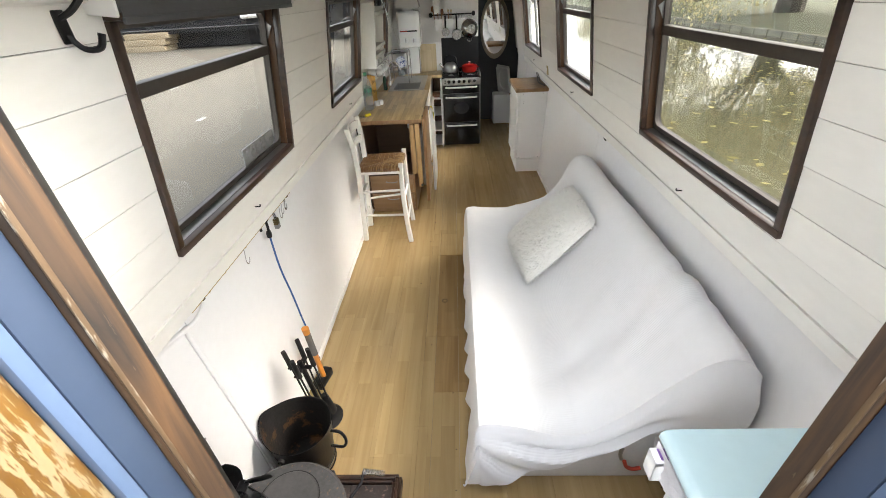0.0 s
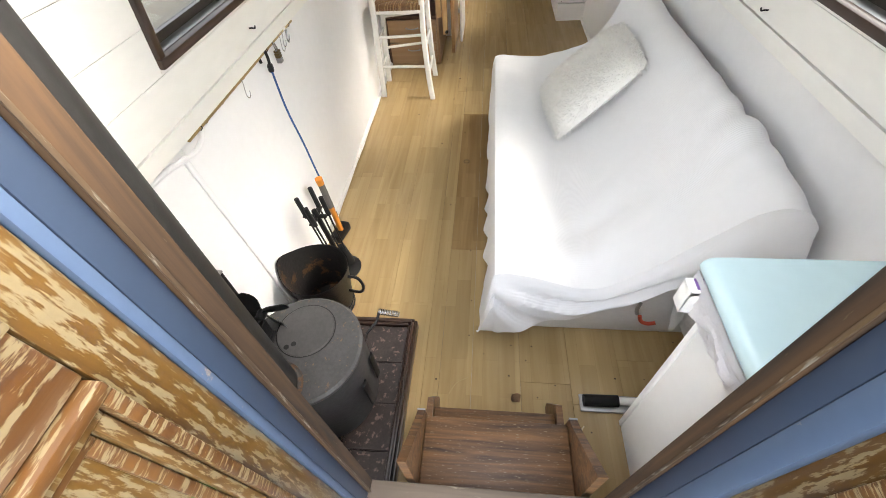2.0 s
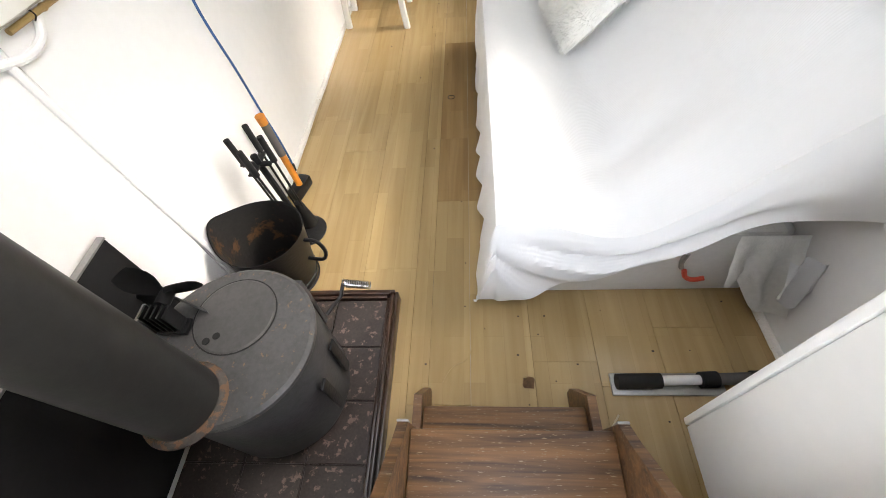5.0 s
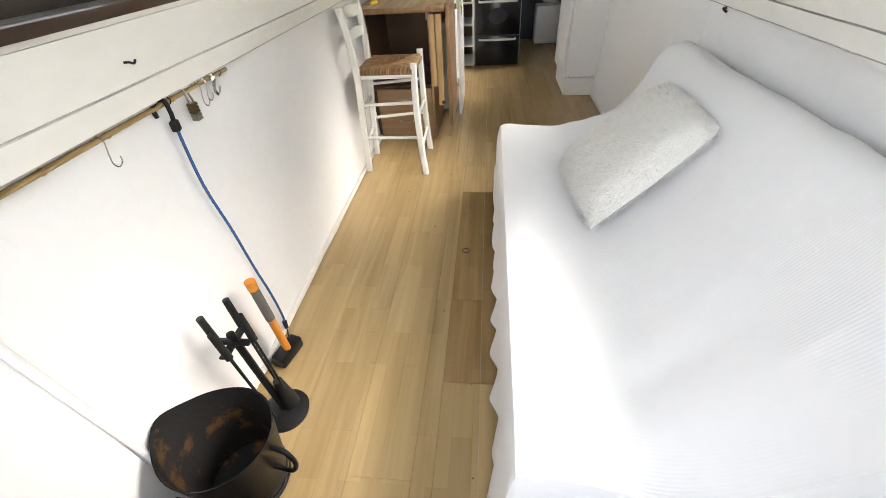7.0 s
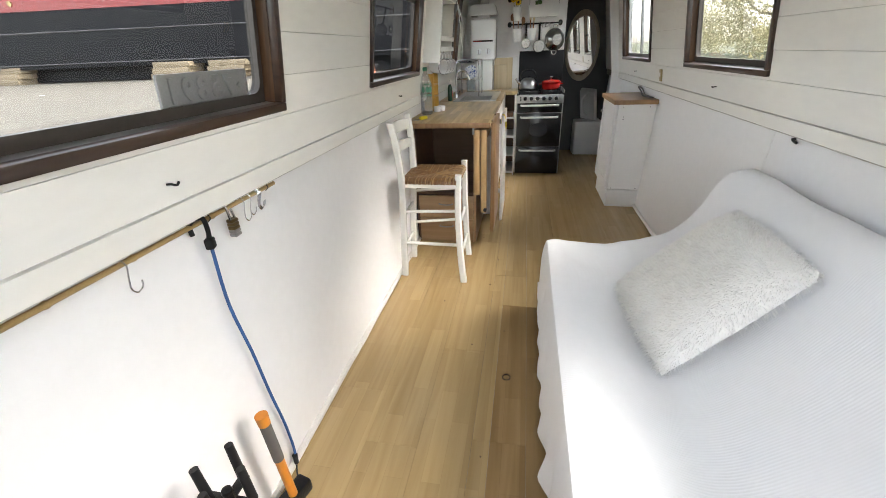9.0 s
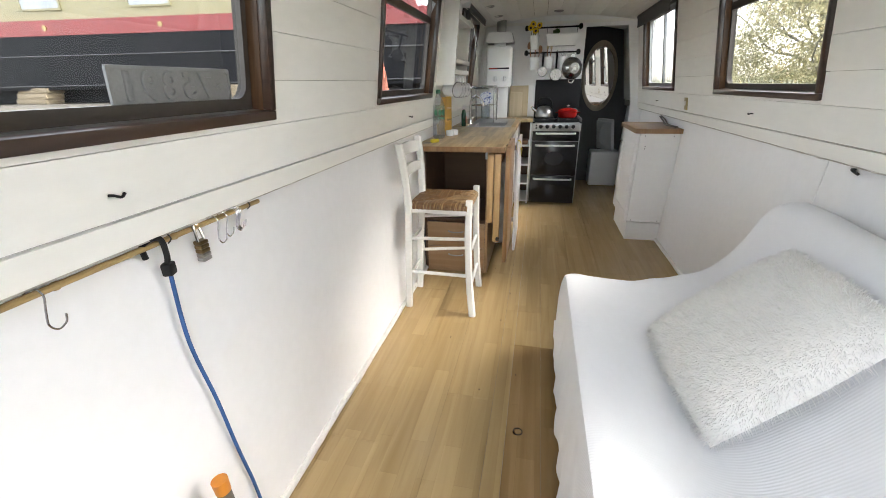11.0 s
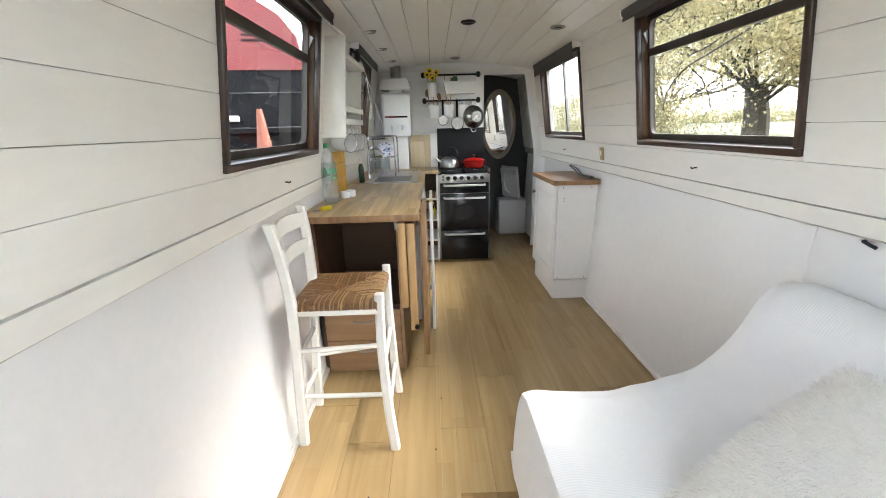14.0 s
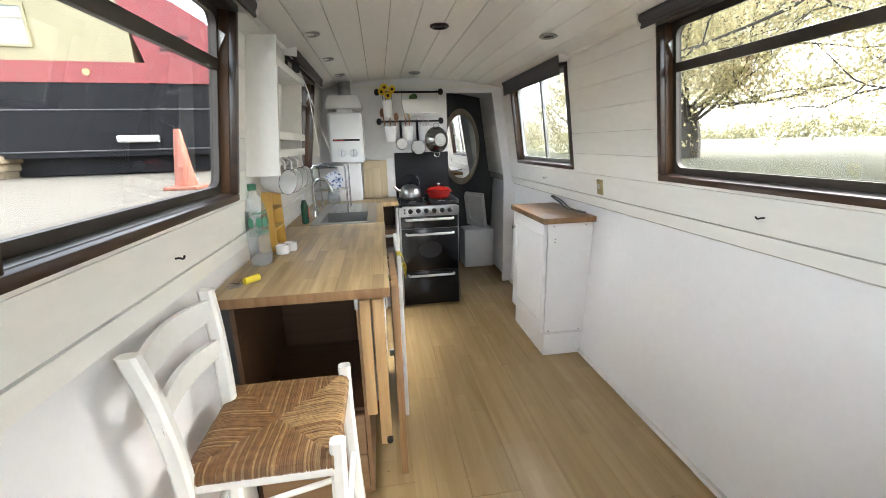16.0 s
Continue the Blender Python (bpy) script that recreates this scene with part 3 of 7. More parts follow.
for i in range(16):
    x0, x1 = -0.86 + 1.72 * i / 16, -0.86 + 1.72 * (i + 1) / 16
    # same added light opening through the backing
    ya = 0.60 if -0.36 < (x0 + x1) / 2 < 0.36 else -0.08
    v = [bm.verts.new((CX + x, y, 1.972 - 0.085 * (x / 0.8) ** 2 + d)) for d in (0, 0.04) for x, y in ((x0, ya), (x1, ya), (x1, 6.8), (x0, 6.8))]
    for f in ((0, 1, 2, 3), (4, 5, 6, 7), (0, 1, 5, 4), (1, 2, 6, 5), (2, 3, 7, 6), (3, 0, 4, 7)):
        bm.faces.new([v[k] for k in f])
solid("ceiling_backing", bm, "groove", "dark backing above the ceiling planks", "ceiling", "structure", smooth=False)
for side, word in ((-1, "port"), (1, "starboard")):
    bm = B()
    tube(bm, [(CX + side * 0.79, -0.02, 1.882), (CX + side * 0.79, 5.87, 1.882)], 0.014, 8)
    solid("cornice_" + word, bm, "plank_paint", "thin cream cornice strip", "cornice", "structure")

# floor: sub-floor, then three-strip boards
bm = B()
box(bm, CX - 0.96, CX + 0.96, -0.08, 6.75, -0.06, -0.009)
floor = solid("floor", bm, "groove", "pale laminate board floor with worn strips", "floor", "structure", smooth=False)


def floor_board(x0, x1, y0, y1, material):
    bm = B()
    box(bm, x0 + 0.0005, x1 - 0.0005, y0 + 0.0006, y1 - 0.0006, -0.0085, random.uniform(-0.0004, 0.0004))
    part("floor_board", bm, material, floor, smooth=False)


edges = [-0.76, -0.73, -0.525, -0.32, -0.115, 0.09, 0.295, 0.50, 0.705, 0.91, 1.065]
joint = {0: 0.2, 1: 0.55, 2: 0.29, 3: 0.875, 4: 0.36, 5: 0.758, 6: 0.50, 7: 0.42, 8: 0.62, 9: 0.3}
for i, (x0, x1) in enumerate(zip(edges, edges[1:])):
    y = joint[i] - 1.29
    while y < 6.7:
        y0, y1 = max(y, -0.06), min(y + 1.29, 6.74)
        if y1 > y0:
            if x0 == -0.115:
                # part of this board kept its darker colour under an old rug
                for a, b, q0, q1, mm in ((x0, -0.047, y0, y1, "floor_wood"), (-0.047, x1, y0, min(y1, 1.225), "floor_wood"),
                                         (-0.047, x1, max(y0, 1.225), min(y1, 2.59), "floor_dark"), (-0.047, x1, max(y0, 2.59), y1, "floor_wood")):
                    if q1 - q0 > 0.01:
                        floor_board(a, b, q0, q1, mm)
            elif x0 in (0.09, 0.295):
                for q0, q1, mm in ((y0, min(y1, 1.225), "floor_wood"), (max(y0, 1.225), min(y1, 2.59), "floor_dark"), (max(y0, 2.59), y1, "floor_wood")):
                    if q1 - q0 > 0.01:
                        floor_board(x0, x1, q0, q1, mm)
            else:
                floor_board(x0, x1, y0, y1, "floor_wood")
        y += 1.29

# galley bulkhead with the way through to the bathroom
bm = B()
box(bm, CX - 0.97, 0.437, Y_END, Y_END + 0.03, 0, 2.0)
box(bm, 0.437, CX + 0.97, Y_END, Y_END + 0.03, 1.835, 2.0)
solid("wall_galley", bm, "paint", "cream-painted galley bulkhead", "wall", "structure", smooth=False)
bm = B()
box(bm, 0.985, CX + 0.97, Y_END - 0.002, Y_END + 0.03, 0, 1.06)
v = [bm.verts.new((x, y, z)) for y in (Y_END - 0.002, Y_END + 0.03) for x, z in ((0.985, 1.06), (1.12, 1.06), (1.12, 1.835), (0.862, 1.835))]
for f in ((0, 1, 2, 3), (4, 5, 6, 7), (0, 1, 5, 4), (1, 2, 6, 5), (2, 3, 7, 6), (3, 0, 4, 7)):
    bm.faces.new([v[i] for i in f])
solid("wall_galley_return", bm, "paint", "white-painted post beside the bathroom way", "wall", "structure", smooth=False)
bm = B()
box(bm, 0.40, CX + 0.98, 6.72, 6.76, 0, 2.0)
box(bm, 0.395, 0.43, Y_END + 0.032, 6.72, 0, 2.0)
solid("wall_bath", bm, "grey_wall", "dark grey painted bathroom wall", "wall", "structure", smooth=False)
bm = B()
box(bm, CX - 0.80, CX + 0.80, Y_END - 0.012, Y_END - 0.001, 1.872, 1.90)
solid("trim_galley", bm, "plank_paint", "thin trim above the galley bulkhead", "trim", "structure", smooth=False)

# entrance bulkhead with the door opening
bm = B()
DX0, DX1 = -0.148, 0.437
box(bm, CX - 0.97, DX0, -0.057, -0.002, 0, 2.02)
box(bm, DX1, CX + 0.97, -0.057, -0.002, 0, 2.02)
box(bm, DX0, DX1, -0.066, -0.016, 0, 0.463)
solid("wall_entrance", bm, "paint", "white-painted entrance bulkhead", "wall", "structure", smooth=False)
for x0, x1 in ((-0.157, -0.150), (0.439, 0.446)):
    bm = B()
    box(bm, x0 if x0 < 0 else DX1 - 0.004, DX0 + 0.004 if x0 < 0 else x1, -0.058, -0.029, 0.506, 2.02, 0.001)
    solid("door_reveal", bm, "blue", "blue gloss-painted steel door reveal", "door frame", "structure")
    bm = B()
    box(bm, (DX0 - 0.012) if x0 < 0 else (DX1 - 0.004), (DX0 + 0.004) if x0 < 0 else (DX1 + 0.012), -0.0705 if x0 < 0 else -0.088, -0.0585, 0.50, 2.02, 0.002)
    solid("door_edge_strip", bm, "light_blue", "chipped light blue strip at the door's edge", "door frame", "structure")
bm = B()
box(bm, -0.152, -0.139, -0.028, 0.003, 0.506, 2.0, 0.003)
solid("door_jamb", bm, "jamb_wood", "worn brown varnished jamb", "door frame", "structure")
for x0, x1 in ((-0.1385, -0.1365), (0.4255, 0.4275)):
    bm = B()
    box(bm, x0, x1, -0.0282, -0.0235, 0.506, 2.0, 0.0008)
    solid("jamb_edge", bm, "jamb_edge", "chipped white paint line along the jamb", "door frame", "structure")
bm = B()
box(bm, 0.428, 0.446, -0.028, 0.000, 0.506, 2.0, 0.003)
solid("door_jamb", bm, "jamb_wood", "worn brown varnished jamb", "door frame", "structure")
bm = B()
box(bm, -0.146, 0.435, -0.066, 0.002, 0.464, 0.505, 0.004)
solid("threshold", bm, "old_board", "grey weathered threshold board", "threshold", "structure")

# ---- windows ----
def window(side, y0, y1, number, slider=False, blind=0.0, hopper=True):
    """A wood-cased boat window in the leaning cabin side."""
    cy, cz = (y0 + y1) / 2, (WZ0 + WZ1) / 2
    up = Vector((side * -0.135, 0, 1)).normalized()
    inward = Vector((-side, 0, 0))
    u = Vector((0, 1, 0)) if side < 0 else Vector((0, -1, 0))
    w = u.cross(up).normalized()
    origin = Vector((CX + side * half(cz), cy, cz))
    ob = thing("window_%d" % number, "boat window in a dark-stained wooden casing", "window", kind="structure")
    ob.matrix_basis = Matrix(((u.x, up.x, w.x, origin.x), (u.y, up.y, w.y, origin.y), (u.z, up.z, w.z, origin.z), (0, 0, 0, 1)))
    W, H = y1 - y0, (WZ1 - WZ0) * 1.009
    hw, hh, c = W / 2, H / 2, 0.026
    for x0, x1, a, b, k in ((-hw, hw, -hh, -hh + c, "dark_wood_h"), (-hw, hw, hh - c, hh, "dark_wood_h"), (-hw, -hw + c, -hh + c, hh - c, "dark_wood"), (hw - c, hw, -hh + c, hh - c, "dark_wood")):
        bm = B()
        box(bm, x0, x1, a, b, -0.012, 0.014, 0.004)
        part("casing", bm, k, ob)
    d = -0.068
    for x0, x1, a, b, k in ((-hw + 0.004, hw - 0.004, -hh + 0.006, -hh + c - 0.003, "alu"), (-hw + 0.004, hw - 0.004, hh - c + 0.003, hh - 0.006, "dark_wood_h"),
                            (-hw + 0.006, -hw + c - 0.003, -hh + c - 0.002, hh - c + 0.002, "reveal_wood"), (hw - c + 0.003, hw - 0.006, -hh + c - 0.002, hh - c + 0.002, "reveal_wood")):
        bm = B()
        box(bm, x0, x1, a, b, d, -0.013, 0.001)
        part("reveal", bm, k, ob)
    iw, ih = W - 2 * c + 0.008, H - 2 * c + 0.008
    bm = B()
    ring_frame(bm, iw, ih, 0.026, 0.045, d + 0.002, d + 0.022)
    ring_frame(bm, iw - 0.03, ih - 0.03, 0.016, 0.035, d + 0.023, d + 0.030)
    part("window_frame", bm, "alu" if slider else "bronze_alu", ob, "dull metal frame with rounded corners")
    bm = B()
    if slider:
        box(bm, -0.014, 0.014, -ih / 2 + 0.02, ih / 2 - 0.02, d + 0.004, d + 0.026, 0.002)
        part("mullion", bm, "alu", ob)
        bm = B()
        sx = -hw * 0.88 if side < 0 else hw * 0.86
        cyl(bm, (sx, -0.03, d + 0.02), (sx, -0.03, d + 0.055), 0.011, 0.014)
        part("catch", bm, "rubber", ob)
    else:
        box(bm, -iw / 2 + 0.01, iw / 2 - 0.01, 0.110, 0.148, d + 0.004, d + 0.030, 0.003)
        part("transom", bm, "bronze_alu", ob, "flat bronze transom bar")
        for s in (-1, 1):
            bm = B()
            v = [bm.verts.new((s * (iw / 2 - 0.012) + t, y, z)) for t in (0, -s * 0.004) for y, z in ((0.15, d + 0.02), (0.245, d + 0.022), (0.225, d + 0.052))]
            bm.faces.new(v[:3]), bm.faces.new(v[3:])
            for i in range(3):
                bm.faces.new((v[i], v[(i + 1) % 3], v[3 + (i + 1) % 3], v[3 + i]))
            part("hopper_stay", bm, "alu", ob, "grey triangular hopper cheek")
    bm = B()
    if slider:
        box(bm, -iw / 2 + 0.02, 0.0, -ih / 2 + 0.02, ih / 2 - 0.02, d + 0.009, d + 0.012)
    else:
        box(bm, -iw / 2 + 0.02, iw / 2 - 0.02, -ih / 2 + 0.02, 0.112, d + 0.009, d + 0.012)
    p = part("pane", bm, "glass", ob, smooth=False)
    p.visible_shadow = False
    bm = B()
    if slider:
        box(bm, 0.0, iw / 2 - 0.02, -ih / 2 + 0.02, ih / 2 - 0.02, d + 0.014, d + 0.017)
    else:
        box(bm, -iw / 2 + 0.02, iw / 2 - 0.02, 0.146, ih / 2 - 0.02, d + 0.009, d + 0.012)
    p = part("pane", bm, "glass", ob, smooth=False)
    p.visible_shadow = False
    if blind is not None:
        bl = thing("roller_blind", "dark grey roller blind rolled up above a window", "blind", group="roller blinds")
        bl.matrix_basis = ob.matrix_basis
        bm = B()
        cyl(bm, (-hw - 0.035, hh + 0.018, 0.040), (hw + 0.035, hh + 0.018, 0.040), 0.024, seg=18)
        part("roll", bm, "blind", bl)
        bm = B()
        box(bm, -hw - 0.02, hw + 0.02, hh - 0.012 - blind, hh + 0.02, 0.060, 0.0625)
        part("fabric", bm, "blind", bl)
        bm = B()
        box(bm, -hw - 0.02, hw + 0.02, hh - 0.026 - blind, hh - 0.012 - blind, 0.057, 0.066, 0.002)
        part("bottom_bar", bm, "blind", bl)
        for s in (-1, 1):
            bm = B()
            box(bm, s * (hw + 0.036), s * (hw + 0.046), hh - 0.012, hh + 0.044, 0.0, 0.068, 0.004)
            part("bracket", bm, "melamine", bl)
    return ob


nw = 0
for side in (-1, 1):
    for k, (a, b) in enumerate(WINDOWS[side]):
        nw += 1
        window(side, a, b, nw, slider=(side > 0 and k == 2), blind=0.05 if (side > 0 and k == 2) else 0.0)

# ---- outside: wharf, canal, far bank ----
bm = B()
box(bm, -60, -1.02, -30, 60, 0.2, 1.0)
solid("wharf_ground", bm, "concrete", "pale sandy concrete wharf", "ground", "structure", smooth=False)
bm = B()
box(bm, 1.17, 9.1, -60, 120, -0.9, 0.36)
water = solid("water", bm, "water", "still brown canal water with fallen leaves", "water", "structure", smooth=False)
bm = B()
g = 24
vs = {}
for i in range(g + 1):
    for j in range(g + 1):
        x = 9.0 + (i / g) ** 2 * 900
        y = -500 + 1500 * j / g
        vs[i, j] = bm.verts.new((x, y, 0.42 + min(0.5, 0.02 * (x - 9)) + 0.08 * noise.noise((x * 0.2, y * 0.2, 0))))
for i in range(g):
    for j in range(g):
        bm.faces.new((vs[i, j], vs[i + 1, j], vs[i + 1, j + 1], vs[i, j + 1]))
solid("ground", bm, "grass", "rough green meadow beyond the canal", "ground", "structure")
bm = B()
for i in range(150):
    y = -25 + i * 0.6
    box(bm, 8.85, 9.05, y, y + 0.57, 0.2, 0.50 + 0.03 * random.random(), 0.01, seg=1)
solid("bank_edging", bm, "reeds", "low grey piled edging along the far bank", "bank", "structure", smooth=False)


def leaf_cloud(bm, centre, radius, n, size, squash=0.7):
    for _ in range(n):
        while True:
            p = Vector([random.uniform(-1, 1) for _ in range(3)])
            if p.length < 1:
                break
        p = Vector(centre) + Vector((p.x * radius, p.y * radius, p.z * radius * squash))
        s = size * random.uniform(0.6, 1.3)
        q = Euler([random.uniform(0, 6.3) for _ in range(3)]).to_matrix()
        c = [bm.verts.new(p + q @ Vector(v) * s) for v in ((-0.5, 0, 0), (0, -0.32, 0.06), (0.55, 0, 0), (0, 0.32, 0.06))]
        bm.faces.new(c)


def oak(at, height, spread, seed, leaves, size=0.085):
    random.seed(seed)
    ob = thing("oak_tree", "large oak in yellowing autumn leaf", "tree", at, group="far bank trees")
    bm, tips = B(), []

    def limb(p, d, length, r, depth):
        pts = [Vector(p)]
        d = Vector(d).normalized()
        wob = (0.06, 0.26, 0.32, 0.4)[depth]
        for _ in range(6):
            d = (d + Vector([random.uniform(-wob, wob) for _ in range(3)]) + Vector((0, 0, 0.03 if depth else 0))).normalized()
            pts.append(pts[-1] + d * length / 6)
        tube(bm, pts, r, 9 if depth < 1 else 5, r * (0.8 if depth == 0 else 0.4))
        if depth >= 2:
            tips.extend((pts[3], pts[5]) if depth == 2 else (pts[4],))
        if depth < 3:
            count = (13, 5, 4)[depth]
            for k in range(count):
                a = 6.283 * k / count * 3 + random.uniform(-0.4, 0.4) if depth == 0 else random.uniform(0, 6.3)
                base = pts[random.choice((4, 5, 6, 6)) if depth == 0 else random.choice((2, 3, 4, 5, 6))]
                up = random.choice((0.05, 0.15, 0.3, 0.5, 0.9, 1.8)) + random.uniform(-0.08, 0.15) if depth == 0 else random.uniform(-0.25, 0.7)
                side = Vector((math.cos(a), math.sin(a), up))
                limb(base, d * (0.1 if depth == 0 else 0.6) + side, height * random.uniform(0.42, 0.60) if depth == 0 else length * random.uniform(0.5, 0.75),
                     r * (0.17 if depth == 0 else 0.5), depth + 1)
    limb((0, 0, -0.2), (0.02, 0.02, 1), height * 0.19, height * 0.042, 0)
    part("trunk", bm, "bark", ob)
    bm = B()
    random.shuffle(tips)
    for t in tips:
        leaf_cloud(bm, t, spread, leaves, size)
    part("crown", bm, "oak_leaf", ob, smooth=False, kind="stuff")
    return ob


oak((13.3, 18.6, 0.5), 12.0, 1.25, 3, 360, 0.095)
oak((14.5, 8.5, 0.5), 12.5, 1.25, 8, 260, 0.095)
oak((15.5, 30.0, 0.5), 12.0, 0.9, 5, 90)
oak((24.0, 15.0, 0.5), 11.0, 0.9, 12, 80)
random.seed(21)
bm = B()
for i in range(90):
    y = -20 + i * 1.6
    for k in range(3):
        leaf_cloud(bm, (55 + random.uniform(-4, 4), y, 1.2 + random.uniform(-0.6, 1.6)), random.uniform(1.0, 2.1), 55, 0.55, 0.8)
solid("hedgerow", bm, "bush_leaf", "far autumn hedgerow beyond the meadow", "hedge", kind="stuff", smooth=False)
bm = B()
for i in range(26):
    y = 22 + i * 1.1
    for k in range(4):
        leaf_cloud(bm, (11.5 + random.uniform(-0.8, 1.2) + 0.10 * i, y, 0.9 + random.uniform(-0.3, 3.2)), random.uniform(0.6, 1.1), 190, 0.13, 0.9)
solid("bank_bushes", bm, "bush_leaf", "dense yellow-green bushes on the far bank", "bushes", kind="stuff", smooth=False)
bm = B()
for i in range(1100):
    x, y = random.uniform(1.4, 8.7), random.uniform(-1, 16)
    a, s = random.uniform(0, 6.3), random.uniform(0.03, 0.075)
    c = [bm.verts.new((x + s * math.cos(a + t) * k, y + s * math.sin(a + t) * k, 0.363)) for t, k in ((0, 1), (1.4, 0.5), (3.1, 0.9), (4.7, 0.55))]
    bm.faces.new(c)
solid("fallen_leaves", bm, "floating_leaf", "yellow leaves floating on the canal", "leaves", kind="stuff", smooth=False)


def wharf_boat():
    """A red, cream and black boat on blocks across the wharf."""
    ob = thing("canal_boat", "black-hulled boat with red and cream cabin, ashore on timbers", "boat", (-3.0, 10.15, 1.0), turn=radians(6.8))
    L = -17.0
    # hull: flat side, sheer rising to the bow at +x
    bm = B()
    xs = [L, -8, -4, -1, 0.8, 2.2, 3.2, 3.9]
    top = [1.50, 1.50, 1.50, 1.50, 1.56, 1.68, 1.80, 1.92]
    bot = [0.32, 0.32, 0.32, 0.32, 0.32, 0.36, 0.5, 0.7]
    off = [0, 0, 0, 0, 0.08, 0.28, 0.62, 0.98]
    rows = []
    for x, t, b, o in zip(xs, top, bot, off):
        rows.append([bm.verts.new((x, y, z)) for y, z in ((o, b), (o - 0.02, (b + t) / 2), (o, t), (2.0 - o, t), (2.0 - o, b))])
    for p, q in zip(rows, rows[1:]):
        for i in range(5):
            j = (i + 1) % 5
            bm.faces.new((p[i], p[j], q[j], q[i]))
    bm.faces.new(rows[0]), bm.faces.new(rows[-1][::-1])
    part("hull", bm, "hull_black", ob, "scuffed black hull")
    bm = B()
    for z in (1.06, 0.40):
        cyl(bm, (L, -0.02, z), (0.6, -0.02, z + 0.02), 0.014, seg=8)
        tube(bm, [(0.6, -0.02, z + 0.02), (1.6, 0.12, z + 0.06), (3.0, 0.5, z + 0.2)], 0.02, 8)
    part("rubbing_strake", bm, "strake", ob, "worn black rubbing strake with its highlight in the colour")
    # inset black block stands in for the shadow beneath the hull
    bm = B()
    box(bm, L, 0.4, 0.35, 1.7, 0.02, 0.35)
    part("under_hull_shade", bm, "hull_black", ob, "dark block standing in for the shade under the hull", smooth=False)
    bm = B()
    box(bm, L, 0.6, -0.012, 0.05, 1.50, 1.82)
    v = [bm.verts.new(p) for p in ((0.6, -0.012, 1.50), (2.2, 0.26, 1.68), (3.9, 0.95, 1.92), (3.9, 0.95, 2.2), (2.2, 0.26, 1.98), (0.6, -0.012, 1.82))]
    bm.faces.new((v[0], v[1], v[4], v[5])), bm.faces.new((v[1], v[2], v[3], v[4]))
    part("gunwale_band", bm, "boat_red", ob, "red gunwale band", smooth=False)
    bm = B()
    box(bm, L, -1.14, 0.06, 1.9, 1.82, 2.80)
    part("cabin", bm, "boat_cream", ob, "cream cabin side", smooth=False)
    bm = B()
    pts = [(-0.98, 1.82), (0.35, 1.82), (0.30, 2.10), (0.02, 2.48), (-0.45, 2.78), (-0.9, 2.90), (-1.28, 2.93)]
    f = [[bm.verts.new((x, y, z)) for x, z in pts] for y in (0.04, 1.92)]
    bm.faces.new(f[0]), bm.faces.new(f[1][::-1])
    for i in range(len(pts)):
        j = (i + 1) % len(pts)
        bm.faces.new((f[0][i], f[0][j], f[1][j], f[1][i]))
    part("fore_cabin", bm, "boat_red", ob, "rounded red cabin end")
    bm = B()
    box(bm, L, -1.2, 0.0, 1.95, 2.80, 2.93, 0.02)
    part("roof", bm, "boat_red", ob, "red roof edge")
    for k in range(3):
        bm = B()
        box(bm, -0.72, -0.28, 0.02, 0.04, 2.02 + 0.10 * k, 2.05 + 0.10 * k)
        part("vent_slat", bm, "hull_black", ob)
    for x in (-3.5, -6.2, -8.9, -11.6, -14.3):
        bm = B()
        ring_frame(bm, 1.05, 0.62, 0.04, 0.03, 0, 0.03, pose(x + 0.5, 0.055, 2.33, 90, 0, 0))
        w = part("window", bm, "boat_cream", ob)
        bm = B()
        box(bm, x + 0.02, x + 0.98, 0.045, 0.052, 2.06, 2.60)
        part("curtain", bm, "curtain", w, "pale net curtain behind glass")
        bm = B()
        box(bm, x + 0.02, x + 0.98, 0.036, 0.042, 2.42, 2.44)
        part("glazing_bar", bm, "boat_cream", w)
    for x in (-1.82, -5.5, -8.4):
        bm = B()
        cyl(bm, (x, -0.03, 1.66), (x, 0.0, 1.66), 0.055, seg=16)
        part("vent", bm, "socket_brass", ob)
    bm = B()
    cyl(bm, (-1.55, -0.09, 0.60), (-0.95, -0.09, 0.60), 0.06, seg=14)
    part("fender", bm, "melamine", ob, "white rope fender")
    bm = B()
    tube(bm, curve([(-1.2, -0.06, 1.1), (-0.8, -0.12, 0.85), (-0.5, -0.1, 0.6), (-0.6, -0.1, 0.2), (-0.35, -0.2, 0.05)], 6), 0.007, 6)
    part("rope", bm, "rubber", ob)
    return ob


wharf_boat()
for x, y, k in ((-6.9, 9.6, 3), (-8.2, 9.4, 3), (-12.5, 9.0, 3), (-3.4, 10.6, 2)):
    for i in range(k):
        bm = B()
        box(bm, x - 0.35 + 0.05 * i, x + 0.6 + 0.05 * i, y + 0.02 * i, y + 0.9, 1.0 + 0.125 * i, 1.12 + 0.125 * i, 0.008)
        solid("timber_baulk", bm, "timber", "grey-brown timber baulk stacked under the boat", "timber", group="timber baulks")
cone = thing("traffic_cone", "faded orange traffic cone on the wharf", "cone", (-2.2, 6.65, 1.0))
bm = B()
lathe(bm, [(0.0, 0.60), (0.03, 0.60), (0.034, 0.585), (0.105, 0.035), (0.0, 0.035)], 24)
part("cone_body", bm, "cone", cone)
bm = B()
box(bm, -0.16, 0.16, -0.16, 0.16, 0, 0.035, 0.008)
part("base", bm, "cone", cone)
bm = B()
for i in range(40):
    x = random.uniform(-14, -2)
    y = random.uniform(-2, 9)
    box(bm, x, x + random.uniform(0.01, 0.05), y, y + random.uniform(0.02, 0.25), 1.0, 1.006)
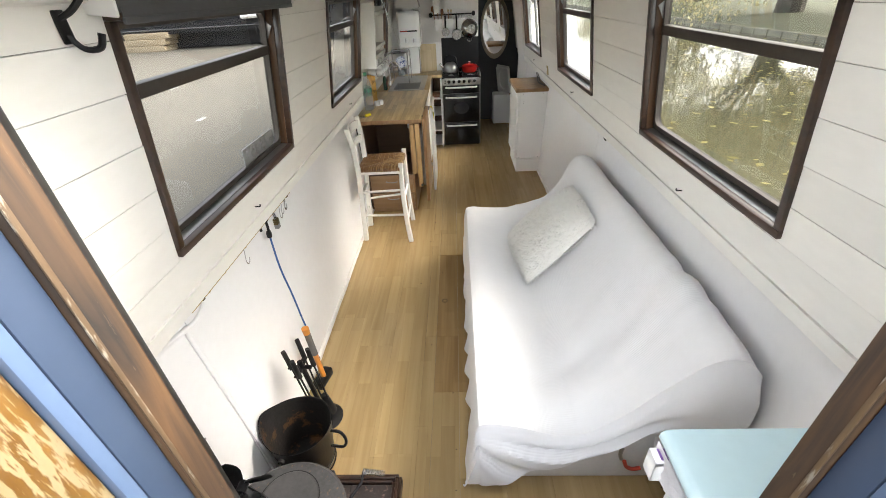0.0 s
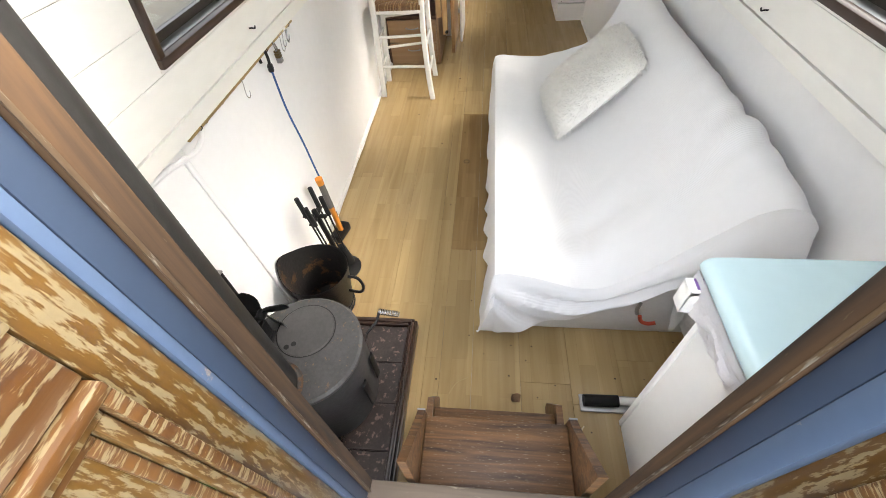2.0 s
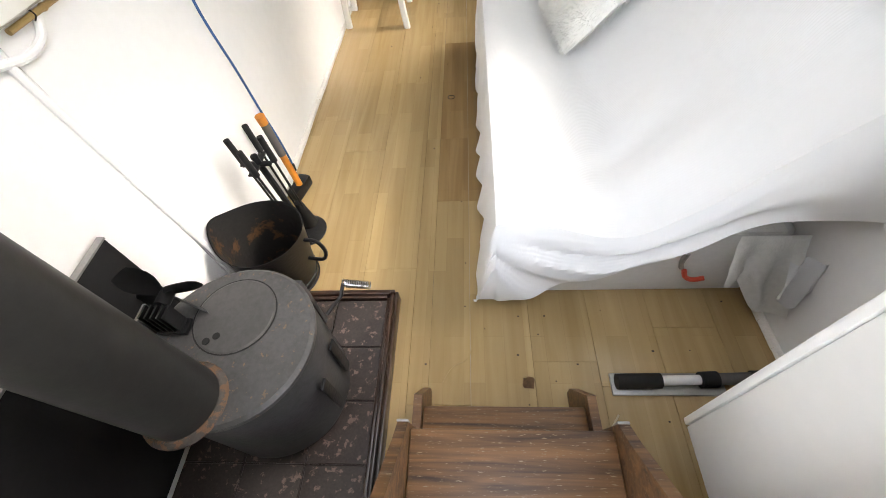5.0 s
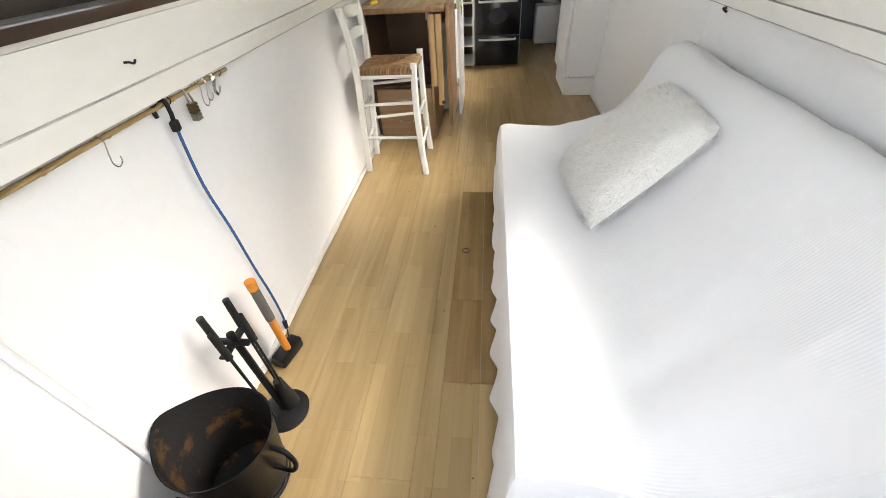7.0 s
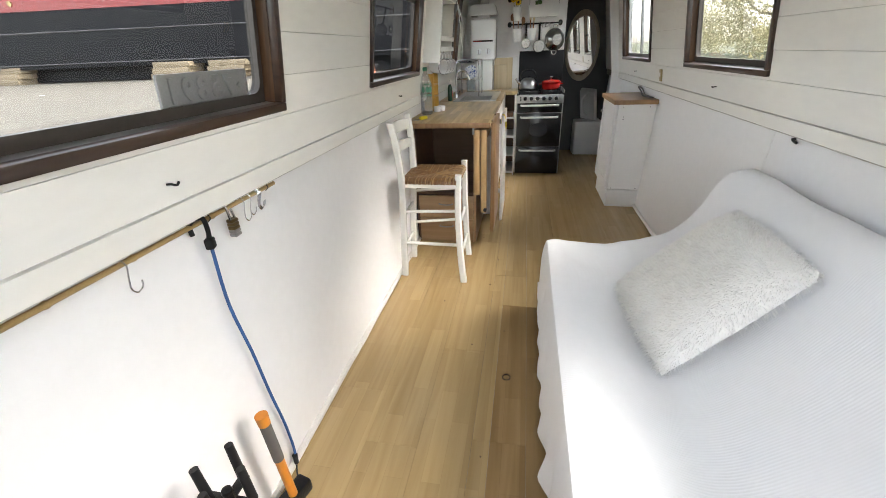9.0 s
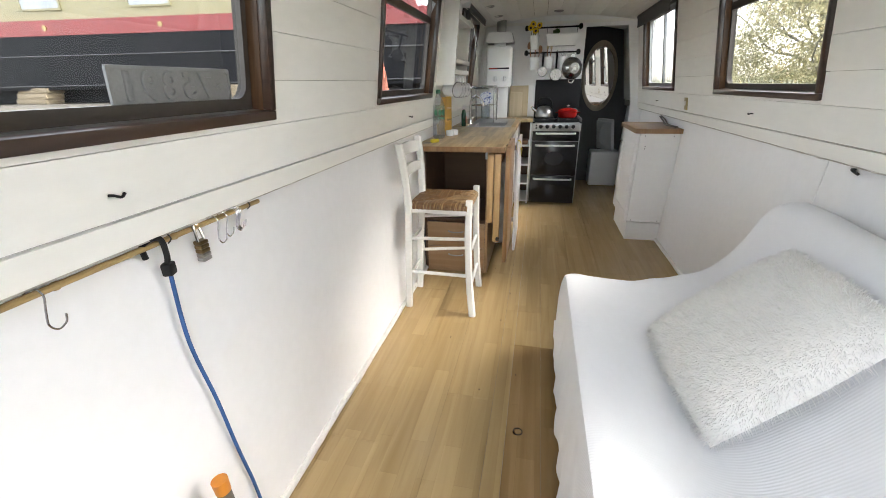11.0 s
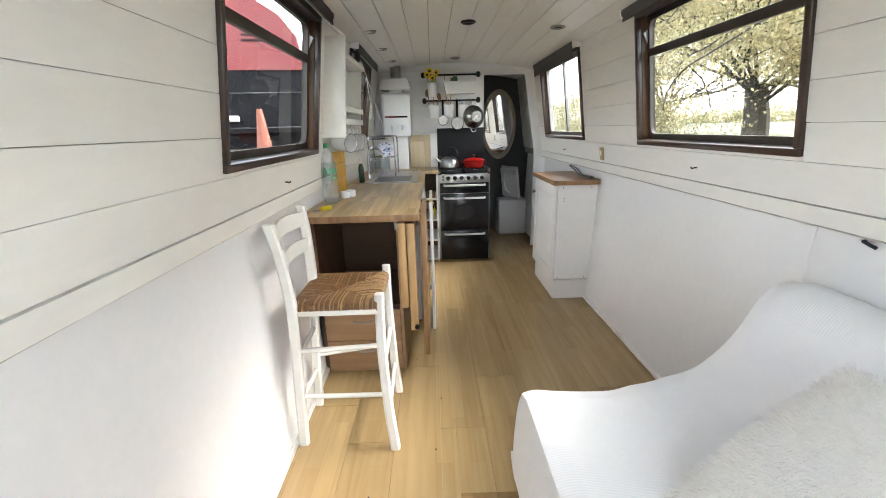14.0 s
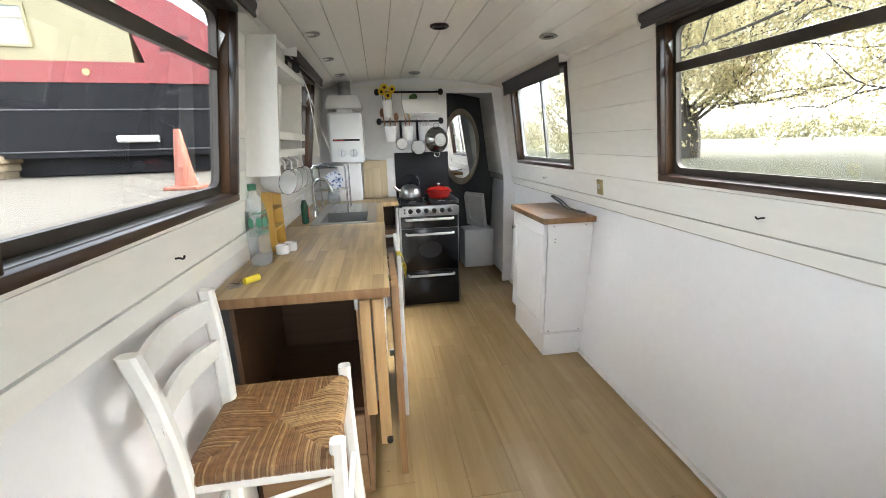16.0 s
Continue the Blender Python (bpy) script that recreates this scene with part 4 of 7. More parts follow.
solid("wharf_litter", bm, "melamine", "pale scraps and chalk marks on the concrete", "litter", kind="stuff", smooth=False)
# far shore sheds behind the boat
bm = B()
box(bm, -60, -1.05, 60, 60.5, 1.0, 3.0)
solid("backdrop_wall", bm, "concrete", "low pale wall at the wharf's far edge", "wall", "structure", smooth=False)

# ---- stern: deck and open doors ----
bm = B()
box(bm, CX - 0.97, CX + 0.97, -1.7, -0.067, 0.38, 0.42)
solid("stern_deck", bm, "blue", "blue-painted steel stern deck outside the doors", "deck", "structure", smooth=False)
for s, x in ((-1, -0.150), (1, 0.4495)):
    door = thing("door_%d" % (1 if s < 0 else 2), "open cabin door with flaking orange-brown varnish", "door", (x, -0.070, 0.57), kind="structure")
    t = 0.028
    xa, xb = (x - t, x) if s < 0 else (x, x + t)
    inn = 0.010 * -s
    bm = B()
    box(bm, xa, xb, -0.116, -0.071, 0.50, 1.98, 0.003)
    wpart("hinge_stile", bm, "peel_wood", door)
    bm = B()
    box(bm, xa, xb, -0.366, -0.321, 0.50, 1.98, 0.003)
    wpart("lock_stile", bm, "peel_wood", door)
    for z0, z1 in ((0.50, 0.66), (1.40, 1.47), (1.90, 1.98)):
        bm = B()
        box(bm, xa, xb, -0.320, -0.117, z0, z1, 0.003)
        wpart("rail", bm, "peel_wood_h", door)
    for z0, z1 in ((0.662, 1.398), (1.472, 1.898)):
        bm = B()
        box(bm, xa + 0.008, xb - 0.008, -0.319, -0.118, z0, z1)
        p = wpart("panel", bm, "peel_wood", door)
        # bolection moulding round the panel
        xf = xb if s < 0 else xa
        for k in range(3):
            bm = B()
            d = 0.014 * k
            for a, b, c, e in ((-0.319 + d, -0.118 - d, z0 + d, z0 + d + 0.013), (-0.319 + d, -0.118 - d, z1 - d - 0.013, z1 - d),
                               (-0.319 + d, -0.306 + d, z0 + d + 0.013, z1 - d - 0.013), (-0.131 - d, -0.118 - d, z0 + d + 0.013, z1 - d - 0.013)):
                h = (0.012, 0.004, -0.003)[k]
                box(bm, xf + s * 0.012, xf - s * h, a, b, c, e, 0.002)
            wpart("moulding", bm, ("peel_wood_h", "peel_wood", "peel_wood_h")[k], p)
    if s < 0:
        bm = B()
        for k in range(5):
            a = k * 1.256
            lathe(bm, [(0, 0), (0.02, 0.001), (0, 0.002)], 12, pose(-0.158 + 0.001, -0.209 + 0.028 * math.cos(a), 1.16 + 0.028 * math.sin(a), 0, 90, 0))
        wpart("painted_petal", bm, "petal", door, "painted yellow flower")
        bm = B()
        for k in range(4):
            a = 0.5 + k * 1.57
            lathe(bm, [(0, 0), (0.022, 0.001), (0, 0.002)], 8, pose(-0.158 + 0.001, -0.209 + 0.062 * math.cos(a), 1.16 + 0.055 * math.sin(a), 0, 90, 0))
        wpart("painted_leaf", bm, "leaf_green", door, "painted green leaves")

# ---- steps ----
steps = thing("cabin_steps", "dark worn wooden cabin steps with two treads", "steps", (0.19, 0.2, 0))
for x in (-0.045, 0.40):
    bm = B()
    pts = [(0.012, 0.0), (0.40, 0.0), (0.40, 0.045), (0.325, 0.23), (0.235, 0.235), (0.21, 0.43), (0.17, 0.47), (0.012, 0.66)]
    f = [[bm.verts.new((x + dx, y, z)) for y, z in pts] for dx in (-0.011, 0.011)]
    bm.faces.new(f[0]), bm.faces.new(f[1][::-1])
    for i in range(len(pts)):
        j = (i + 1) % len(pts)
        bm.faces.new((f[0][i], f[0][j], f[1][j], f[1][i]))
    wpart("side", bm, "step_wood", steps, smooth=False)
for y0, y1, z in ((0.012, 0.205, 0.40), (0.012, 0.305, 0.20)):
    bm = B()
    box(bm, -0.033, 0.388, y0, y1, z - 0.028, z, 0.005)
    wpart("tread", bm, "step_wood", steps)
bm = B()
box(bm, -0.033, 0.388, 0.268, 0.286, 0.02, 0.171, 0.002)
wpart("riser", bm, "step_wood", steps)
for x in (-0.047, 0.402):
    bm = B()
    box(bm, x - 0.0125, x + 0.0125, 0.2115, 0.2175, 0.30, 0.425, 0.002)
    wpart("metal_edge", bm, "alu", steps, "scuffed metal corner strip")

# ---- hearth and stove ----
hearth = thing("hearth", "dark tiled stove hearth with moulded wooden edge", "hearth", (-0.45, 0.38, 0))
bm = B()
box(bm, -0.748, -0.20, 0.004, 0.71, 0, 0.042)
wpart("tray", bm, "hearth_tile", hearth, smooth=False)
for i in range(3):
    for j in range(4):
        bm = B()
        box(bm, -0.745 + 0.182 * i, -0.745 + 0.182 * i + 0.178, 0.006 + 0.176 * j, 0.006 + 0.176 * j + 0.172, 0.042, 0.050, 0.002, seg=1)
        wpart("tile", bm, "hearth_tile", hearth)
for a, h in ((0, 0.060), (0.013, 0.068), (0.026, 0.055)):
    bm = B()
    box(bm, -0.204 + a, -0.191 + a, 0.004, 0.714 + a, 0, h, 0.004)
    wpart("side_moulding", bm, "hearth_wood", hearth)
    bm = B()
    box(bm, -0.748, -0.205 + a, 0.711 + a, 0.724 + a, 0, h, 0.004)
    wpart("front_moulding", bm, "hearth_wood", hearth)

SX, SY, ST = -0.46, 0.375, 0.47
stove = thing("wood_stove", "round black multi-fuel stove with rusty top", "stove", (SX, SY, 0.05))
bm = B()
lathe(bm, [(0, 0.05), (0.165, 0.05), (0.17, 0.06), (0.175, 0.09), (0.192, 0.12), (0.194, 0.42), (0.190, 0.44), (0.0, 0.442)], 48, Matrix.Translation((SX, SY, 0)))
wpart("body", bm, "stove_black", stove)
bm = B()
lathe(bm, [(0, 0.442), (0.188, 0.442), (0.198, 0.448), (0.199, 0.462), (0.190, ST), (0, ST)], 48, Matrix.Translation((SX, SY, 0)))
top = wpart("top_plate", bm, "stove_top", stove, "black top plate with rust patches")
bm = B()
lathe(bm, [(0.0, ST + 0.005), (0.094, ST + 0.005), (0.098, ST + 0.002), (0.098, ST - 0.004)], 40, Matrix.Translation((SX - 0.005, SY + 0.062, 0)))
wpart("hotplate_lid", bm, "stove_lid", top, "round lift-off lid")
bm = B()
lathe(bm, [(0.0975, ST - 0.003), (0.0975, ST + 0.0014), (0.1015, ST + 0.0014), (0.1015, ST - 0.003)], 40, Matrix.Translation((SX - 0.005, SY + 0.062, 0)))
wpart("lid_gap", bm, "rubber", top, "dark gap round the lid")
bm = B()
for dx in (-0.013, 0.013):
    cyl(bm, (SX - 0.04 + dx * 0.8, SY + 0.0 + dx * 0.5, ST + 0.004), (SX - 0.04 + dx * 0.8, SY + 0.0 + dx * 0.5, ST + 0.0062), 0.009, seg=12)
wpart("lifter_slot", bm, "rubber", top)
bm = B()
lathe(bm, [(0.092, ST - 0.002), (0.089, ST + 0.006), (0.081, ST + 0.012), (0.076, ST + 0.012)], 32, Matrix.Translation((-0.505, 0.232, 0)))
wpart("flue_collar", bm, "collar_rust", stove, "rusty flue collar")
bm = B()
cyl(bm, (-0.505, 0.232, ST), (-0.505, 0.232, 1.955), 0.077, seg=40)
wpart("flue_pipe", bm, "flue", stove, "matt black flue pipe to the ceiling")
bm = B()
box(bm, SX - 0.09, SX + 0.10, SY + 0.188, SY + 0.206, 0.16, 0.40, 0.006)
d = wpart("door", bm, "stove_black", stove)
bm = B()
box(bm, SX - 0.06, SX + 0.07, SY + 0.205, SY + 0.209, 0.20, 0.36, 0.002)
wpart("door_glass", bm, "black_gloss", d)
bm = B()
tube(bm, [(SX + 0.15, SY + 0.15, 0.30), (SX + 0.185, SY + 0.20, 0.315), (SX + 0.19, SY + 0.235, 0.33)], 0.006, 8)
wpart("handle_bar", bm, "black_iron", stove)
bm = B()
a, b = Vector((SX + 0.19, SY + 0.235, 0.33)), Vector((SX + 0.265, SY + 0.235, 0.315))
pts = []
for i in range(145):
    t = i / 144
    p = a.lerp(b, t)
    pts.append(p + Vector((0, math.cos(t * 75.4), math.sin(t * 75.4))) * 0.011)
tube(bm, pts, 0.0022, 6)
wpart("spring_handle", bm, "chrome", stove, "coiled bright wire handle")
bm = B()
for k in range(2):
    box(bm, SX + 0.198, SX + 0.206, SY + 0.02 - 0.1 * k, SY + 0.05 - 0.1 * k, 0.2, 0.36, 0.003)
wpart("hinge", bm, "black_iron", stove)

# heat shield board against the hull lining
shield = thing("heat_shield", "black heat board standing against the wall beside the stove", "heat shield", (-0.765, 0.28, 0.05))
bm = B()
box(bm, -0.772, -0.757, 0.006, 0.565, 0.05, 0.615, 0.002)
wpart("board", bm, "black_slate", shield)
bm = B()
box(bm, -0.774, -0.755, 0.006, 0.567, 0.616, 0.622, 0.001)
wpart("edge_strip", bm, "alu", shield)

fan = thing("stove_fan", "small black heat-powered stove fan with twisted blades", "fan", (-0.595, 0.40, ST))
bm = B()
box(bm, -0.635, -0.562, 0.385, 0.425, ST + 0.001, ST + 0.014, 0.003)
wpart("base", bm, "black_iron", fan)
for k in range(5):
    bm = B()
    box(bm, -0.632 + 0.014 * k, -0.627 + 0.014 * k, 0.388, 0.422, ST + 0.014, ST + 0.085, 0.001)
    wpart("fin", bm, "black_iron", fan)
bm = B()
cyl(bm, (-0.598, 0.425, ST + 0.075), (-0.598, 0.460, ST + 0.075), 0.016, seg=16)
hub = wpart("hub", bm, "black_iron", fan)
for k in range(4):
    bm = B()
    g = []
    for i in range(6):
        t = i / 5
        r, w = 0.014 + 0.090 * t, 0.010 + 0.024 * math.sin(t * 2.6)
        g.append([bm.verts.new((r, w * u, 0.45 * w * u + 0.006 * u * u)) for u in (-1, -0.3, 0.4, 1)])
    for p, q in zip(g, g[1:]):
        for i in range(3):
            bm.faces.new((p[i], p[i + 1], q[i + 1], q[i]))
    bmesh.ops.solidify(bm, geom=bm.faces[:], thickness=0.0015)
    bmesh.ops.transform(bm, matrix=Matrix.Translation((-0.598, 0.458, ST + 0.075)) @ Matrix.Rotation(radians(90), 4, 'X') @ Matrix.Rotation(0.5 + k * math.pi / 2, 4, 'Z'), verts=bm.verts)
    wpart("blade", bm, "fan_metal", hub)
label = thing("fan_tag", "creased silver maker's label on the fan", "label", (-0.645, 0.41, ST))
bm = B()
box(bm, -0.650, -0.640, 0.380, 0.432, ST + 0.001, ST + 0.072, 0.002)
wpart("tag_plate", bm, "alu", label)
bm = B()
for k in range(4):
    box(bm, -0.6512, -0.650, 0.388, 0.424, ST + 0.012 + 0.011 * k, ST + 0.015 + 0.011 * k)
wpart("print_lines", bm, "rubber", label)

# ---- coal scuttle ----
BX, BY, BZ = -0.613, 0.842, 0.285
scuttle = thing("coal_scuttle", "black metal coal bucket, rusty inside, with side handle", "bucket", (BX, BY, 0))
bm = B()
seg = 48
def scuttle_ring(r, z, lip):
    out = []
    for i in range(seg):
        a = 2 * math.pi * i / seg
        e = (0.5 * max(0, math.cos(a - math.pi)) ** 2 + 0.5 * max(0, math.cos(a - math.pi)) ** 12) * lip
        out.append(((r + e * 0.35) * math.cos(a) + BX, r * math.sin(a) * 0.98 + BY, z + e * 2.6))
    return out
prof = [(0.0, 0.004, 0), (0.105, 0.004, 0), (0.112, 0.02, 0), (0.145, BZ, 0.020), (0.148, BZ + 0.004, 0.020), (0.145, BZ + 0.003, 0.020), (0.142, BZ - 0.004, 0.019), (0.108, 0.03, 0), (0.0, 0.028, 0)]
rings = [[bm.verts.new(p) for p in scuttle_ring(*q)] for q in prof]
for k, (p, q) in enumerate(zip(rings, rings[1:])):
    for i in range(seg):
        j = (i + 1) % seg
        f = bm.faces.new((p[i], p[j], q[j], q[i]))
        f.material_index = 1 if k >= 6 else 0
bmesh.ops.remove_doubles(bm, verts=bm.verts, dist=1e-4)
wpart("pail", bm, ["black_iron", "rust_in"], scuttle)
bm = B()
for z in (0.012, 0.045):
    lathe(bm, [(0.114, z - 0.006), (0.119, z), (0.114, z + 0.006)], 40, Matrix.Translation((BX, BY, 0)))
wpart("foot_ring", bm, "black_iron", scuttle)
bm = B()
tube(bm, curve([(BX + 0.135, BY + 0.0, 0.24), (BX + 0.185, BY - 0.012, 0.245), (BX + 0.205, BY - 0.02, 0.20), (BX + 0.185, BY - 0.022, 0.155), (BX + 0.125, BY - 0.012, 0.15)], 6), 0.007, 8)
wpart("side_handle", bm, "black_iron", scuttle)
bm = B()
cyl(bm, (BX - 0.02, BY - 0.150, BZ - 0.02), (BX - 0.02, BY - 0.162, BZ - 0.02), 0.012, seg=12)
wpart("bail_pivot", bm, "black_iron", scuttle)

# ---- fireside tools and hammer ----
tools = thing("companion_set", "black fireside tool stand with poker, brush and tongs", "fire tools", (-0.60, 1.075, 0))
bm = B()
lathe(bm, [(0, 0), (0.082, 0), (0.084, 0.008), (0.06, 0.02), (0.02, 0.028), (0, 0.03)], 32, Matrix.Translation((-0.60, 1.075, 0)))
wpart("base", bm, "black_iron", tools)
bm = B()
tube(bm, [(-0.60, 1.075, 0.02), (-0.625, 1.08, 0.20), (-0.65, 1.085, 0.40)], 0.012, 10)
wpart("post", bm, "black_iron", tools)
bm = B()
box(bm, -0.715, -0.60, 1.072, 1.096, 0.372, 0.380, 0.003)
box(bm, -0.668, -0.640, 1.02, 1.15, 0.372, 0.380, 0.003)
wpart("hanger", bm, "black_iron", tools)
bm = B()
lathe(bm, [(0, -0.014), (0.012, -0.008), (0.014, 0), (0.012, 0.008), (0, 0.014)], 16, Matrix.Translation((-0.652, 1.085, 0.405)))
wpart("knob", bm, "black_iron", tools)
for top_p, foot in (((-0.706, 1.072, 0.493), (-0.64, 1.055, 0.06)), ((-0.665, 1.145, 0.495), (-0.62, 1.125, 0.07)), ((-0.655, 1.03, 0.475), (-0.60, 1.025, 0.05)), ((-0.605, 1.10, 0.480), (-0.565, 1.085, 0.06))):
    a, b = Vector(top_p), Vector(foot)
    bm = B()
    cyl(bm, a.lerp(b, 0.24), b, 0.0045, seg=8)
    t = wpart("tool_shaft", bm, "black_iron", tools)
    bm = B()
    cyl(bm, a, a.lerp(b, 0.25), 0.0105, 0.0115, seg=14)
    wpart("grip", bm, "rubber", t)
bm = B()
cyl(bm, (-0.575, 1.09, 0.035), (-0.59, 1.095, 0.16), 0.030, 0.016, seg=14)
wpart("brush_head", bm, "rubber", tools)
bm = B()
box(bm, -0.665, -0.61, 1.02, 1.027, 0.03, 0.12, 0.004)
wpart("shovel_blade", bm, "black_iron", tools)

hammer = thing("sledge_hammer", "short sledgehammer with worn orange and grey handle", "hammer", (-0.70, 1.30, 0))
a, b = Vector((-0.690, 1.297, 0.425)), Vector((-0.672, 1.305, 0.055))
for t0, t1, r, k in ((0.0, 0.10, 0.019, "orange"), (0.10, 0.52, 0.0165, "grey_grip"), (0.52, 1.0, 0.0145, "orange")):
    bm = B()
    cyl(bm, a.lerp(b, t0), a.lerp(b, t1), r, r * (1 if t0 else 0.92), seg=18)
    wpart("handle_section", bm, k, hammer, "orange end" if k == "orange" else "grey rubber grip")
bm = B()
box(bm, -0.028, 0.028, -0.065, 0.065, -0.028, 0.028, 0.010, pose(-0.680, 1.310, 0.030, 0, 0, -14))
wpart("head", bm, "black_iron", hammer, "dark steel head")

# ---- bamboo rod, hooks, padlock and cord on the wall ----
rod = thing("hanging_rod", "thin bamboo cane rod fixed along the wall", "rod", (-0.785, 1.27, 0.97))
bm = B()
XR = -0.788
tube(bm, [(XR + 0.003 * noise.noise((i, 0, 2)), 0.79 + 0.096 * i, 0.986 + 0.002 * noise.noise((i, 4, 0))) for i in range(11)], 0.0065, 10)
wpart("cane", bm, "bamboo", rod)
for y in (0.90, 1.02, 1.20, 1.45, 1.66):
    bm = B()
    lathe(bm, [(0.0078, -0.004), (0.0085, 0), (0.0078, 0.004)], 12, pose(XR, y, 0.986, 90, 0, 0))
    wpart("node", bm, "bamboo", rod)
for y in (0.86, 1.43, 1.70):
    bm = B()
    tube(bm, curve([(XR - 0.02, y, 0.995), (XR, y, 1.0), (XR + 0.011, y, 0.988), (XR, y, 0.976)], 5), 0.0016, 6)
    wpart("staple", bm, "black_iron", rod)


def s_hook(y, length=0.055, tilt=0.0, metal="chrome"):
    h = thing("s_hook", "small bent wire S-hook hanging on the rod", "hook", (XR, y, 0.98), group="hooks on the rod")
    bm = B()
    c = [(0, -0.010, -0.006), (0, -0.006, 0.008), (0, 0.006, 0.009), (0, 0.010, -0.004), (0, 0.004, -length * 0.55), (0, 0.000, -length), (0, 0.012, -length - 0.014), (0, 0.028, -length - 0.008), (0, 0.032, -length + 0.006)]
    c = [(XR + 0.009 * (1 if k > 2 else -0.6 if k < 2 else 0) + tilt * q[2], y + q[1] * 0.9, 0.986 + q[2]) for k, q in enumerate(c)]
    tube(bm, curve(c, 5), 0.0017, 6)
    wpart("wire", bm, metal, h)


s_hook(1.165)
s_hook(1.565, 0.05)
s_hook(1.60, 0.045, 0.1)
for k in range(4):
    s_hook(1.635 + 0.006 * k, 0.04, 0.05 * k)

lock = thing("padlock", "laminated steel padlock with brass plate hanging on the rod", "padlock", (XR + 0.012, 1.507, 0.91))
bm = B()
tube(bm, curve([(XR + 0.012, 1.497, 0.955), (XR + 0.010, 1.496, 0.985), (XR + 0.004, 1.500, 1.000), (XR - 0.004, 1.510, 0.998), (XR + 0.002, 1.518, 0.985), (XR + 0.010, 1.518, 0.955)], 6), 0.0036, 8)
wpart("shackle", bm, "chrome", lock)
for k in range(5):
    bm = B()
    box(bm, XR - 0.002, XR + 0.020, 1.494, 1.521, 0.903 + 0.0106 * k, 0.9128 + 0.0106 * k, 0.0022, seg=1)
    wpart("plate", bm, "alu" if k < 2 else "brass", lock)

cord = thing("bungee_cord", "blue bungee cord with black hook hung on the rod", "bungee", (XR, 1.398, 0.5))
bm = B()
tube(bm, curve([(XR - 0.004, 1.372, 0.962), (XR - 0.002, 1.370, 0.990), (XR + 0.008, 1.384, 1.003), (XR + 0.012, 1.404, 0.995), (XR + 0.012, 1.408, 0.960), (XR + 0.010, 1.405, 0.935)], 6), 0.0062, 10)
wpart("top_hook", bm, "rubber", cord)
bm = B()
box(bm, -0.011, 0.011, -0.014, 0.014, -0.015, 0.015, 0.005, pose(XR + 0.010, 1.405, 0.926, 0, 0, 20))
wpart("collar", bm, "rubber", cord)
bm = B()
tube(bm, curve([(XR + 0.010, 1.405, 0.915), (-0.772, 1.396, 0.74), (-0.764, 1.417, 0.55), (-0.759, 1.434, 0.36), (-0.752, 1.448, 0.22), (-0.748, 1.454, 0.10), (-0.742, 1.445, 0.045)], 8), 0.0046, 8)
wpart("cord", bm, "cord", cord)
bm = B()
cyl(bm, (-0.742, 1.442, 0.055), (-0.738, 1.435, 0.020), 0.010, 0.008, seg=12)
wpart("end_collar", bm, "rubber", cord)
bm = B()
tube(bm, curve([(-0.738, 1.435, 0.022), (-0.728, 1.415, 0.010), (-0.715, 1.395, 0.006)], 5), 0.003, 8)
wpart("end_hook", bm, "rubber", cord)

pipe = thing("conduit", "white plastic conduit bent at the wall's top", "conduit", (-0.80, 0.74, 0))
bm = B()
tube(bm, curve([(-0.753, 0.790, 0.015), (-0.767, 0.777, 0.3), (-0.787, 0.757, 0.7), (-0.799, 0.744, 0.955)], 8), 0.0105, 10)
wpart("tube", bm, "paint", pipe)
bm = B()
tube(bm, curve([(-0.802, 0.30, 0.992), (-0.799, 0.50, 0.986), (-0.797, 0.645, 0.972), (-0.796, 0.718, 0.955), (-0.795, 0.79, 0.938), (-0.796, 0.85, 0.947), (-0.797, 0.885, 0.985)], 8), 0.0095, 10)
wpart("bend", bm, "paint", pipe)


def wall_hook(side, y, z, big=False):
    x = CX + side * half(z)
    h = thing("wall_hook", "small dark screw hook in the painted planks", "hook", (x, y, z), group="wall screw hooks")
    bm = B()
    q = -side
    tube(bm, curve([(x, y, z), (x + q * 0.010, y + 0.002, z), (x + q * 0.016, y + 0.010, z - 0.004), (x + q * 0.016, y + 0.018, z + 0.002)], 5), 0.0028, 6)
    wpart("screw", bm, "black_iron", h)


for side, y, z in ((-1, 1.306, 1.118), (-1, 3.149, 1.119), (1, 3.176, 1.128), (1, 1.356, 1.103), (1, 5.0, 1.12)):
    wall_hook(side, y, z)
h = thing("wall_hook", "dark iron hook fixed below the gunwale trim", "hook", (1.10, 2.44, 0.985), group="wall screw hooks")
bm = B()
tube(bm, curve([(1.112, 2.47, 0.985), (1.095, 2.46, 0.987), (1.088, 2.44, 0.985), (1.092, 2.42, 0.978)], 5), 0.005, 8)
wpart("screw", bm, "black_iron", h)
hook = thing("coat_hook", "black iron double coat hook on the cabin side", "coat hook", (CX - half(1.83), 0.665, 1.83))
x = CX - half(1.83)
bm = B()
box(bm, x, x + 0.006, 0.650, 0.680, 1.80, 1.86, 0.003)
wpart("back_plate", bm, "black_iron", hook)
for pts in ([(x + 0.004, 0.665, 1.845), (x + 0.03, 0.672, 1.858), (x + 0.055, 0.685, 1.885), (x + 0.06, 0.69, 1.90)],
            [(x + 0.004, 0.665, 1.815), (x + 0.02, 0.672, 1.79), (x + 0.045, 0.684, 1.79), (x + 0.055, 0.69, 1.815)]):
    bm = B()
    tube(bm, curve(pts, 6), 0.0055, 8, 0.007)
    wpart("prong", bm, "black_iron", hook)

